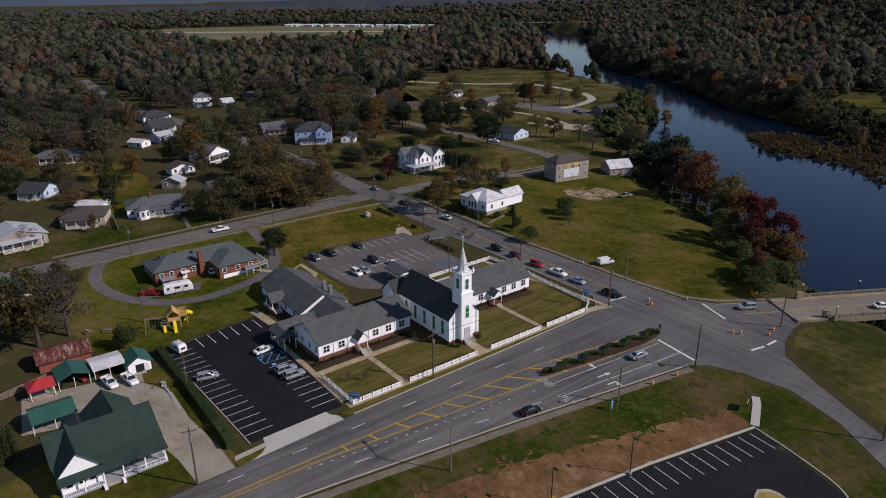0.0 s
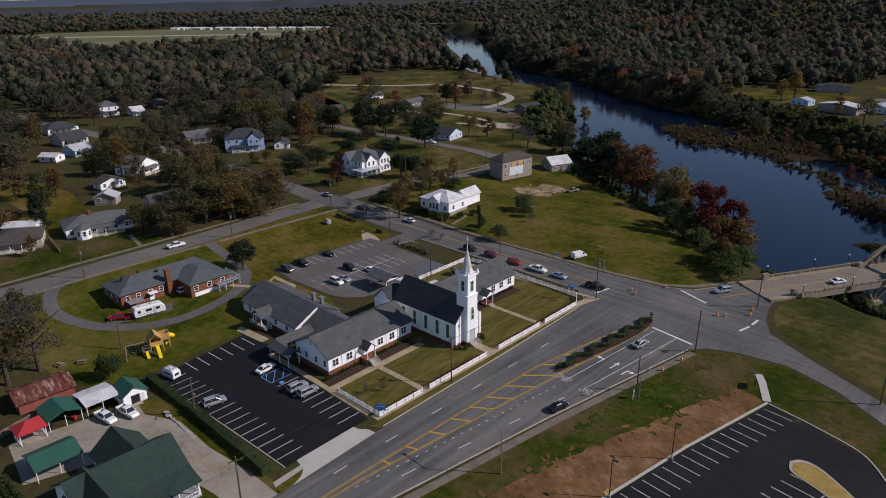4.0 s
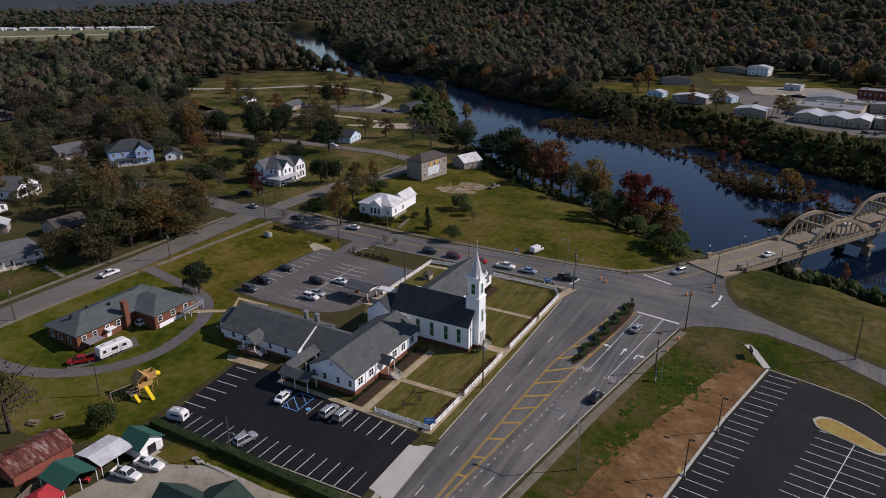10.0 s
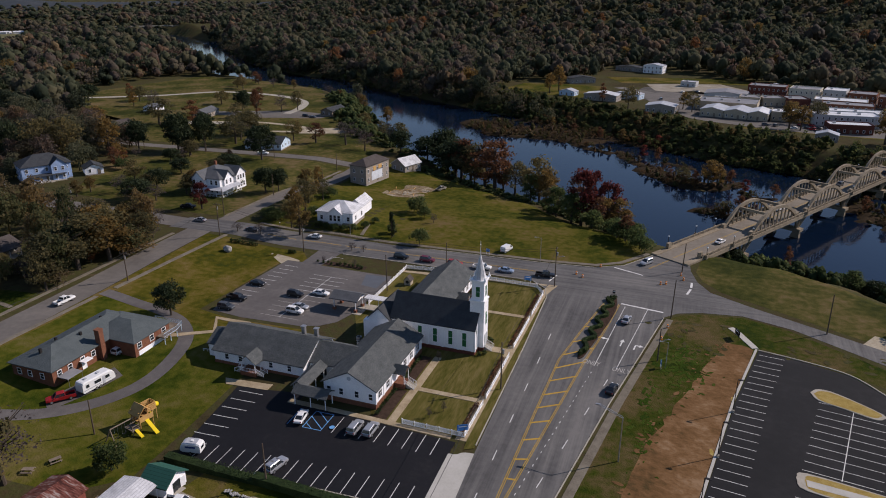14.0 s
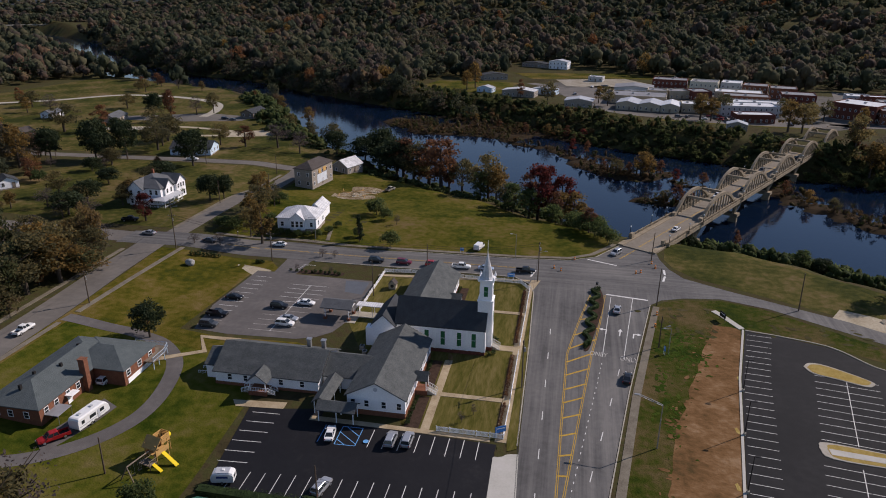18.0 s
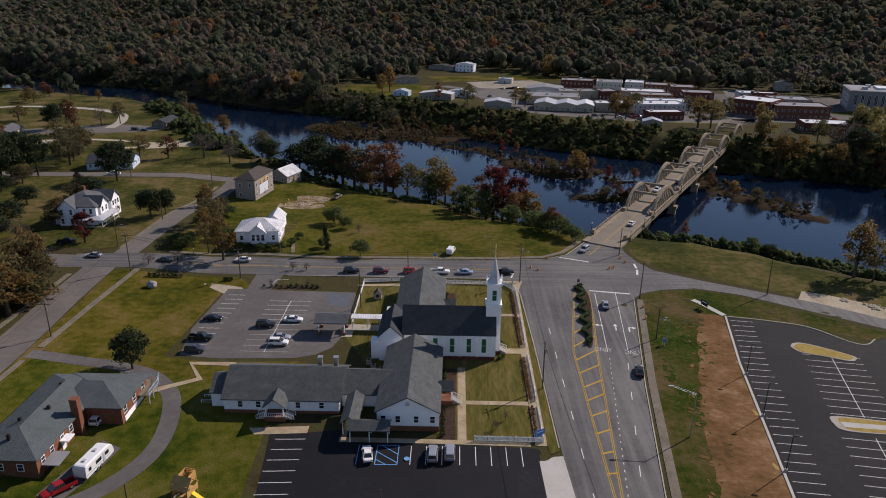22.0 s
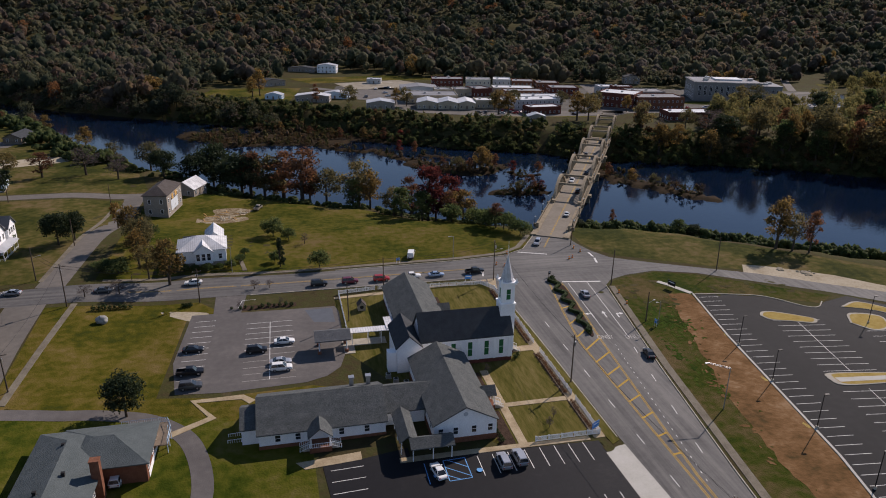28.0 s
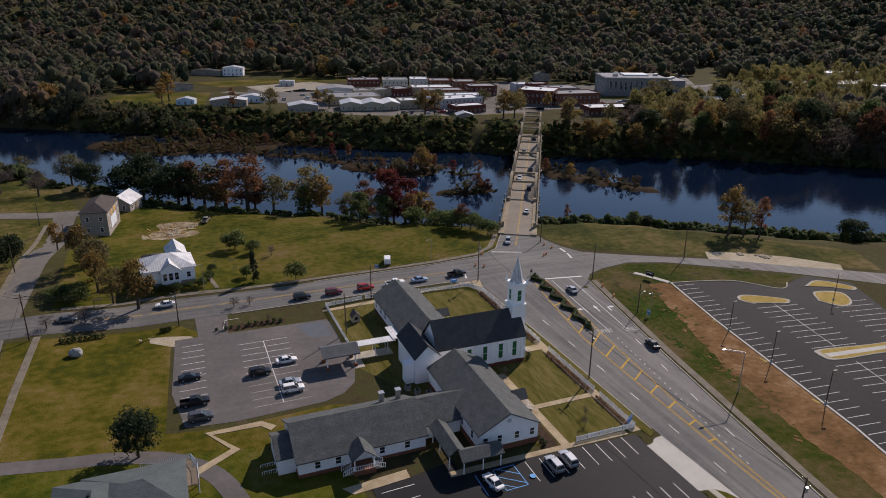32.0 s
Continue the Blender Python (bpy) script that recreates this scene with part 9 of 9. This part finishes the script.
def template(clumps, n, size, sub=1, lean=0.42):
    """One wood tree's crown, unit height and unit radius: lobes that make one dome, with a fringe of leaves."""
    pts, tris, base = [], [], 0
    for k in range(clumps):
        if clumps == 1:
            c, r = (0, 0, 0.5), (0.98, 0.98, 0.52)
        else:
            a = k * 6.28 / (clumps - 1) + rng.uniform(-0.5, 0.5)
            q = rng.uniform(0.36, 0.7) if k else 0.08
            r0 = rng.uniform(0.32, 0.56)
            c, r = (q * math.cos(a), q * math.sin(a), rng.uniform(0.3, 0.66) if k else 0.68), (r0, r0, r0 * 0.6)
        co, t = lump(sub, c, r)
        pts.append(co)
        tris.append(t + base)
        base += len(co)
        m = n // clumps
        if m:
            spot = co[t[rng.integers(0, len(t), m)]].mean(1)
            d = (spot - np.asarray(c)) / np.asarray(r)
            d /= np.maximum(np.linalg.norm(d, axis=1, keepdims=True), 0.01)
            nn = d + rng.normal(size=(m, 3)) * lean
            nn /= np.linalg.norm(nn, axis=1, keepdims=True)
            u = np.cross(nn, [0.3, 0.2, 1.0])
            u /= np.linalg.norm(u, axis=1, keepdims=True)
            v = np.cross(nn, u)
            sz = size * rng.uniform(0.6, 1.4, (m, 1))
            p = spot + d * np.asarray(r) * rng.uniform(-0.1, 0.32, (m, 1))
            q = np.stack([p - u * sz, p - v * sz * 0.7, p + u * sz, p + v * sz * 0.7], 1).reshape(-1, 3)
            i4 = base + 4 * np.arange(m)[:, None]
            pts.append(q)
            tris.append(np.concatenate([i4 + [[0, 1, 2]], i4 + [[0, 2, 3]]]))
            base += len(q)
    return np.concatenate(pts), np.concatenate(tris)


def leafy(shape, lumps, per, size, limbs=True):
    """A wood tree of leaves alone, unit height and unit radius, with a thin trunk and limbs."""
    q = crown_points(10, 4.6, lumps, per, size, shape)
    tri4 = 4 * np.arange(len(q) // 4)[:, None]
    tris = [np.concatenate([tri4 + [[0, 1, 2]], tri4 + [[0, 2, 3]]])]
    if not limbs:
        return q / [4.6, 4.6, 10], tris[0]
    bm = BM()
    rod(bm, (0, 0, -0.5), (0.1, 0.1, 7.0), 0.26, 0.06, n=5)
    for k in range(6):
        a = k * 2.4
        rod(bm, (0.05, 0.05, 3 + 0.5 * k), (2.6 * math.cos(a), 2.6 * math.sin(a), 5 + 0.6 * k), 0.09, 0.03, n=4)
    bmesh.ops.triangulate(bm, faces=bm.faces[:])
    bm.verts.index_update()
    co = np.array([v.co[:] for v in bm.verts])
    tris.append(np.array([[v.index for v in f.verts] for f in bm.faces]) + len(q))
    bm.free()
    return np.concatenate([q, co]) / [4.6, 4.6, 10], np.concatenate(tris)


def scatter(name, label, x, y, z, hgt, rad, variants, material, category="woods"):
    """Many crowns in one mesh; every crown has a tint of its own."""
    out, faces, tints, base = [], [], [], 0
    pick = rng.integers(0, len(variants), len(x))
    ang = rng.uniform(0, 6.28, len(x))
    for i, (v, t) in enumerate(variants):
        k = pick == i
        m = int(k.sum())
        c, s = np.cos(ang[k])[:, None], np.sin(ang[k])[:, None]
        px = (v[:, 0] * c - v[:, 1] * s) * rad[k][:, None] + x[k][:, None]
        py = (v[:, 0] * s + v[:, 1] * c) * rad[k][:, None] + y[k][:, None]
        pz = v[:, 2][None] * hgt[k][:, None] + z[k][:, None]
        out.append(np.stack([px, py, pz], -1).reshape(-1, 3))
        faces.append((t[None] + base + len(v) * np.arange(m)[:, None, None]).reshape(-1, 3))
        tints.append(np.repeat(rng.uniform(0, 1, m), len(v)))
        base += len(v) * m
    me = bpy.data.meshes.new(name)
    quad_mesh(me, np.concatenate(out), np.concatenate(faces))
    me.polygons.foreach_set("use_smooth", np.ones(len(me.polygons), bool))
    at = me.attributes.new("tint", "FLOAT", "POINT")
    at.data.foreach_set("value", np.concatenate(tints).astype(np.float32))
    me.materials.append(material)
    return tagged(part(name, me, None), label, category, kind="stuff")


STREET = [(-124, 55.5), (-215, 57.5), (-266, 54), (-428, 38), (-600, 50)]
SITE = [(-116, -200), (700, -330), (300, -32), (180, 48), (131, 78), (98, 102), (64, 115), (36, 123), (18, 134), (2, 153), (-28, 169), (-56, 183), (-84, 208), (-112, 232), (-142, 264), (-178, 318), (-250, 396), (-330, 425), (-420, 420), (-430, 300), (-320, 205), (-225, 160), (-216, 110), (-195, 62), (-120, 62), (-116, 40)]
HOMES = [(-116, 48), (-165, 48), (-200, 60), (-250, 62), (-300, 56), (-440, 44), (-445, 28), (-340, 20), (-255, 0), (-235, -30), (-262, -55), (-235, -60), (-205, -75), (-150, -110), (-110, -110)]
TOWNAREA = [(-105, 395), (-60, 360), (-20, 322), (20, 288), (52, 264), (100, 244), (125, 220), (170, 206), (214, 188), (251, 163), (330, 220), (480, 240), (610, 300), (590, 400), (450, 420), (482, 470), (516, 520), (504, 530), (462, 484), (420, 450), (330, 440), (260, 430), (230, 470), (160, 462), (110, 520), (20, 610), (-50, 615), (-45, 500), (-110, 480)]
FIELD = [(-1430, 230), (-850, 280), (-810, 420), (-840, 570), (-950, 735), (-1110, 850), (-1270, 740), (-1400, 615), (-1450, 420)]


def ridge(x, y):
    """Distance up the slope of the far hills."""
    return np.maximum((x + 150) * 0.245 + (y - 620) * 0.969, (x - 460) * 0.75 + (y - 480) * 0.66)


def clear(X, Y, reach=48):
    """Keeps open the yards on the sunny street side of the houses."""
    keep = np.ones(len(X), bool)
    for hx, hy, hr in SPOTS:
        if hx > -110 or hy > 300:
            keep &= np.hypot(X - hx, Y - hy) > hr + 3
            if hy > 430:
                u = np.array((-20 - hx, -130 - hy)) / math.hypot(20 + hx, 130 + hy)
                keep &= line_distance(X, Y, [(hx, hy), (hx + u[0] * 60, hy + u[1] * 60)]) > hr * 0.9
        else:
            u = np.array((114 - hx, -86 - hy)) / math.hypot(114 - hx, -86 - hy)
            keep &= line_distance(X, Y, [(hx, hy), (hx + u[0] * reach, hy + u[1] * reach)]) > hr * 0.85 + 2
    return keep


def plant(step, r0, r1, jit=0.5):
    """Spots of woodland between two ranges, wherever trees stand and the walk looks."""
    g = np.arange(-r1, r1, step)
    X, Y = np.meshgrid(g, g)
    X = (X + rng.uniform(-jit, jit, X.shape) * step).ravel()
    Y = (Y + rng.uniform(-jit, jit, Y.shape) * step).ravel()
    R = np.hypot(X, Y)
    bear = np.degrees(np.arctan2(X + 20, Y + 125))
    k = (R >= r0) & (R < r1) & (bear > -94) & (bear < 61) & ((ridge(X, Y) < 960) | (bear < -24))
    X, Y = X[k], Y[k]
    k = ~inside(X, Y, SITE) & ~inside(X, Y, HOMES) & ~inside(X, Y, TOWNAREA) & ~inside(X, Y, FIELD) & ~inside(X, Y, RIVER)
    X, Y = X[k], Y[k]
    k = clear(X, Y) & (line_distance(X, Y, STREET) > 11) & (line_distance(X - 10, Y + 5, STREET) > 9) & (line_distance(X - 24, Y + 10, STREET) > 9)
    X, Y = X[k], Y[k]
    k = np.minimum(line_distance(X, Y, NEAR_BANK), line_distance(X, Y, FAR_BANK)) > np.where(X > 300, 9, 3)
    X, Y = X[k], Y[k]
    k = line_distance(X - 60, Y + 70, [(-1050, 1000), (-960, 1090)]) > 75
    return X[k], Y[k]


LEAFY = [leafy(sh_, lu_, pe_, 0.4) for sh_, lu_, pe_ in (("round", 30, 40), ("round", 34, 38), ("tall", 26, 40), ("round", 24, 30), ("tall", 28, 44))]
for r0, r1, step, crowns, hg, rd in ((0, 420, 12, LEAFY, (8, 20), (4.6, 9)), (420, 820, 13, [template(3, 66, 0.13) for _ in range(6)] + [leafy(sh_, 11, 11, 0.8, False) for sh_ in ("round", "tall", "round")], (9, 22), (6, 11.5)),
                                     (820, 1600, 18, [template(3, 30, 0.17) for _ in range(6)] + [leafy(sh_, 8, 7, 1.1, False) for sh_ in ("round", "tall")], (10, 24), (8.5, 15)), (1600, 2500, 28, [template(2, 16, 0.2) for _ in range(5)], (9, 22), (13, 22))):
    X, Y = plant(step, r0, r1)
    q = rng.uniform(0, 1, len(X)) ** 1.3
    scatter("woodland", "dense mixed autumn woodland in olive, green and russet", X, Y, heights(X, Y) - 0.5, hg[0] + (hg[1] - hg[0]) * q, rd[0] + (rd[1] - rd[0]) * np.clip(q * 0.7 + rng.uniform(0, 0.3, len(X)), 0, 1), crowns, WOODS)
for leaf, n, tone_ in ((GOLD, 60, "golden"), (RUST, 48, "russet"), (OAK, 120, "dark green")):
    X, Y = plant(14, 150, 1000)
    k = rng.permutation(len(X))[:n]
    X, Y = X[k], Y[k]
    scatter("woodland", tone_ + " autumn trees standing out of the woodland", X, Y, heights(X, Y) - 0.5, rng.uniform(13, 21, n), rng.uniform(5.5, 9, n), LEAFY, leaf)
# trees between the houses
X, Y = rng.uniform(-440, -118, 330), rng.uniform(-100, 60, 330)
k = inside(X, Y, HOMES) & ((X < -205) | (Y > 5) | (rng.uniform(size=330) < 0.25)) & (line_distance(X, Y, STREET) > 8) & (line_distance(X - 12, Y + 5, STREET) > 7) & clear(X, Y, 18) & (np.hypot(X + 235, Y + 5) > 16)
X, Y = X[k], Y[k]
scatter("garden_trees", "scattered garden trees between the houses", X, Y, heights(X, Y) - 0.4, rng.uniform(7, 18, len(X)), rng.uniform(3.8, 7.4, len(X)), LEAFY, GARDENLEAF, "garden trees")


PARKWAYS = [(-420, 262), (-354, 304), (-318, 340), (-270, 340), (-233, 322), (-218, 295), (-214, 270)]
for poly, n, h0, h1 in (([(-330, 170), (-112, 170), (-120, 205), (-150, 240), (-240, 245), (-280, 225)], 14, 9, 16), ([(-400, 280), (-330, 320), (-290, 320), (-240, 300), (-280, 250), (-400, 250)], 9, 7, 13), ([(-225, 66), (-135, 66), (-135, 92), (-160, 152), (-215, 150)], 22, 4, 10), ([(-330, 345), (-260, 350), (-230, 345), (-200, 310), (-200, 345), (-250, 385), (-330, 412)], 10, 5, 11)):
    px, py = [q[0] for q in poly], [q[1] for q in poly]
    X, Y = rng.uniform(min(px), max(px), 400), rng.uniform(min(py), max(py), 400)
    k = inside(X, Y, poly) & clear(X, Y, 24) & (line_distance(X, Y, PARKWAYS) > 7) & (line_distance(X, Y, [(-100, 163), (-155, 162), (-260, 158), (-330, 165)]) > 8) & (line_distance(X, Y, [(-245, 226), (-215, 236), (-180, 232), (-150, 228)]) > 9)
    for x, y in zip(X[k][:n], Y[k][:n]):
        tree(random.choice(("olive", "bare", "oak", "bare", "olive", "rust", "gold")), x, y, random.uniform(h0, h1), random.uniform(1.1, 1.6), "on the open grass")


def along(pts, n, off0, off1, seed=0):
    """Random spots along a line, to its left by off0 to off1."""
    P = np.array(pts, float)
    seg = np.linalg.norm(np.diff(P, axis=0), axis=1)
    cum = np.concatenate([[0], np.cumsum(seg)])
    d = rng.uniform(0, cum[-1], n)
    i = np.clip(np.searchsorted(cum, d) - 1, 0, len(seg) - 1)
    t = ((d - cum[i]) / seg[i])[:, None]
    p = P[i] * (1 - t) + P[i + 1] * t
    u = (P[i + 1] - P[i]) / seg[i][:, None]
    nrm = np.stack([-u[:, 1], u[:, 0]], 1)
    return (p + nrm * rng.uniform(off0, off1, n)[:, None]).T


SV = [template(4, 60, 0.13) for _ in range(4)]
SVM = [template(2, 36, 0.17) for _ in range(4)] + [leafy(sh_, 8, 9, 0.85, False) for sh_ in ("round", "tall", "round", "round")]
X, Y = np.concatenate([along(FAR_BANK[4:-3], 700, -1, 34), along([(-120, 386), (-80, 362), (-37, 335), (20, 290), (52, 266), (100, 246), (125, 222), (170, 208), (214, 190), (251, 165), (293, 138)], 1900, -1, 30)], 1)
k = np.abs((X - A0.x) * -bu.y + (Y - A0.y) * bu.x) > 8
X, Y = X[k], Y[k]
scatter("riverside_scrub", "tangled riverside scrub on the far bank", X, Y, heights(X, Y) - 0.5, 2.2 + 5 * rng.uniform(0, 1, len(X)) ** 2, rng.uniform(2, 4.2, len(X)), SVM, RIVERSHRUB, "scrub")
X, Y = along(FAR_BANK[4:-3], 460, 0, 24)
k = np.abs((X - A0.x) * -bu.y + (Y - A0.y) * bu.x) > 12
k &= ~inside(X, Y, TOWNAREA)
X, Y = X[k], Y[k]
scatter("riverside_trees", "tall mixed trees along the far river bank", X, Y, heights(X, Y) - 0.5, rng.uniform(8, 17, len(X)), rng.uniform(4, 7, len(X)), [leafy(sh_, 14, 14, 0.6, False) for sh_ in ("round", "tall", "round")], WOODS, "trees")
X, Y = along([(150, 212), (170, 208), (214, 190), (251, 165), (293, 138), (360, 97), (420, 60)], 120, 4, 46)
for x, y in zip(X, Y):
    if abs((x - A0.x) * -bu.y + (y - A0.y) * bu.x) > 9:
        tree(random.choice(("olive", "olive", "greentall", "gold", "oak", "bare", "rust")), x, y, random.uniform(15, 25) if x > 215 else random.uniform(9, 17), random.uniform(0.85, 1.2), "on the far river bank")
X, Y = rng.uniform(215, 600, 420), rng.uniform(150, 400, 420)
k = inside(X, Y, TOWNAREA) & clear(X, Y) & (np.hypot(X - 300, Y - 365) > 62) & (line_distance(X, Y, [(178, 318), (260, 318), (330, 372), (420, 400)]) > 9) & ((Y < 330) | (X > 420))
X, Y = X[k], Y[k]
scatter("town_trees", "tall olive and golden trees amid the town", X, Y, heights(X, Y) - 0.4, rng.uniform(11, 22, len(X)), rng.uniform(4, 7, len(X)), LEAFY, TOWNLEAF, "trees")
for pts, n, o0, o1, hh_, rr_, nm in (([(-115, 229), (-85, 205), (-56, 180), (-28, 166), (2, 150), (16, 132), (34, 120)], 230, -20, 1, (0.8, 3.4), (1.2, 3.0), "scrub"), ([(52, 114), (64, 111), (98, 98), (131, 74), (180, 44), (230, 12)], 560, -12, 3, (2.6, 6.2), (1.8, 3.5), "scrub"),
                                     ([(-210, 366), (-168, 309), (-145, 259), (-115, 229)], 150, -24, 2, (3, 8), (2.5, 4.5), "scrub"), ([(-470, 512), (-325, 427), (-250, 395)], 60, -10, 2, (1, 3), (1.2, 2.5), "scrub")):
    X, Y = along(pts, n, o0, o1)
    scatter("riverside_scrub", "dense green scrub along the near river bank", X, Y, heights(X, Y) - 0.4, rng.uniform(*hh_, len(X)), rng.uniform(*rr_, len(X)), SV, SHRUB, nm)
X, Y = along([(240, 5), (420, -70), (700, -260)], 260, -25, 3)
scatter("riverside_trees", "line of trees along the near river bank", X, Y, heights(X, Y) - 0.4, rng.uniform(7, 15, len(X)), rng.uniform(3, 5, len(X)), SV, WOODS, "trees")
for k_, x, y, hg, w_ in (("gold", 95, 319, 17, 1.25), ("gold", 101, 317, 15, 1.1), ("gold", 139, 290, 19, 1.2), ("olive", 146, 288, 18, 1.0), ("olive", -1, 357, 17, 0.95), ("rust", -22, 385, 14, 0.8), ("gold", -62, 428, 21, 0.9), ("olive", 158, 241, 19, 1.0), ("gold", 160, 222, 18, 1.2), ("gold", 183, 207, 19, 1.1), ("olive", 264, 300, 20, 1.0), ("olive", 276, 302, 20, 1.0), ("greentall", 335, 264, 22, 1.0), ("olive", 345, 268, 22, 1.1), ("gold", 395, 305, 20, 1.1), ("rust", 420, 300, 19, 1.1)):
    tree(k_, x, y, hg, w_, "in the town")
for x, y, s in ((170, 330, 12), (160, 326, 10), (188, 318, 11), (-67, 416, 15), (150, 345, 11), (112, 342, 12), (98, 338, 11), (40, 362, 12), (34, 372, 11), (250, 300, 12), (268, 290, 13), (290, 288, 14), (330, 300, 12), (360, 296, 14), (390, 300, 13), (300, 262, 13), (320, 260, 12), (350, 262, 14), (240, 260, 10), (220, 262, 12), (262, 262, 14), (380, 270, 13), (410, 290, 14), (440, 300, 13), (470, 290, 14), (500, 280, 12)):
    tree(random.choice(("olive", "olive", "greentall", "gold", "oak")) if s != 15 else "gold", x, y, s + random.uniform(0, 3), 1.0, "in the town")

# rocky river islands
ISLANDBUSH = [leafy("round", 7, 10, 0.85, False) for _ in range(4)] + [template(2, 24, 0.2) for _ in range(3)]
ISLANDMAT = mat("island_scrub_ground", [(0.3, (0.018, 0.014, 0.008)), (0.5, (0.034, 0.024, 0.014)), (0.7, (0.055, 0.036, 0.022))], 0.25, 0.95, 0.6, 2.0)
for i, (pts, wd, rise, nsh) in enumerate((([(-98, 332), (-82, 318), (-60, 312), (-36, 306), (-20, 300)], 19, 0.9, 240), ([(-66, 358), (-50, 345), (-25, 322), (0, 308), (22, 298)], 13, 0.8, 170), ([(-30, 294), (-15, 275), (-2, 268)], 4, 0.6, 22), ([(4, 273), (14, 249), (30, 232)], 4.5, 0.6, 30), ([(29, 254), (45, 244)], 3, 0.5, 8), ([(24, 232), (37, 214), (52, 209), (64, 217)], 9, 0.9, 70), ([(50, 170), (58, 165), (71, 167)], 5, 0.7, 26), ([(66, 208), (70, 198), (80, 199)], 2.5, 0.5, 6), ([(113, 206), (116, 180), (127, 170), (134, 157), (140, 146)], 8, 0.8, 60), ([(-95, 325), (-80, 295), (-58, 296), (-34, 295)], 5, 0.6, 50))):
    xs_ = np.arange(min(p[0] for p in pts) - 14, max(p[0] for p in pts) + 14, 1.6)
    ys2 = np.arange(min(p[1] for p in pts) - 14, max(p[1] for p in pts) + 14, 1.6)
    IX, IY = np.meshgrid(xs_, ys2)
    nz = rough_noise(IX * 5, IY * 5) + 0.8 * rough_noise(IY * 11, IX * 13)
    IZ = WATER - 0.5 + (rise + 0.6) * ss(wd, wd * 0.2, line_distance(IX, IY, pts) + nz * wd * 0.28)
    tagged(new("river_island", grid_mesh("river_island", xs_, ys2, IZ, ISLANDMAT)), "low brushy brown island in the river", "island", kind="structure")
    X, Y = along(pts, int(nsh * 2.4), -wd * 0.8, wd * 0.8)
    scatter("island_scrub", "russet and olive scrub on a river island", X, Y, np.full(len(X), WATER - 0.3), 0.7 + 5.2 * rng.uniform(0, 1, len(X)) ** 2.4, rng.uniform(0.8, 2.8, len(X)), ISLANDBUSH, ISLANDSCRUB, "scrub")
for x, y, hg, k_ in ((52, 210, 14, "gold"), (56, 213, 12, "gold"), (40, 212, 9, "olive"), (46, 209, 8, "rust"), (34, 219, 7, "rust"), (62, 217, 8, "rust"), (64, 167, 9, "rust"), (59, 166, 7, "olive"), (70, 168, 6, "red"), (68, 206, 7, "red"), (80, 200, 7, "rust"), (18, 262, 8, "red"), (26, 256, 8, "rust"), (-12, 306, 8, "rust"), (2, 300, 9, "gold"), (14, 296, 9, "rust"), (24, 292, 8, "red"), (8, 302, 8, "olive"), (-30, 318, 7, "rust"), (-48, 338, 7, "gold"), (120, 176, 8, "gold"), (114, 190, 8, "rust"), (128, 168, 7, "olive")):
    tree(k_, x, y, hg, 1.1, "on a river island", WATER - 0.2)
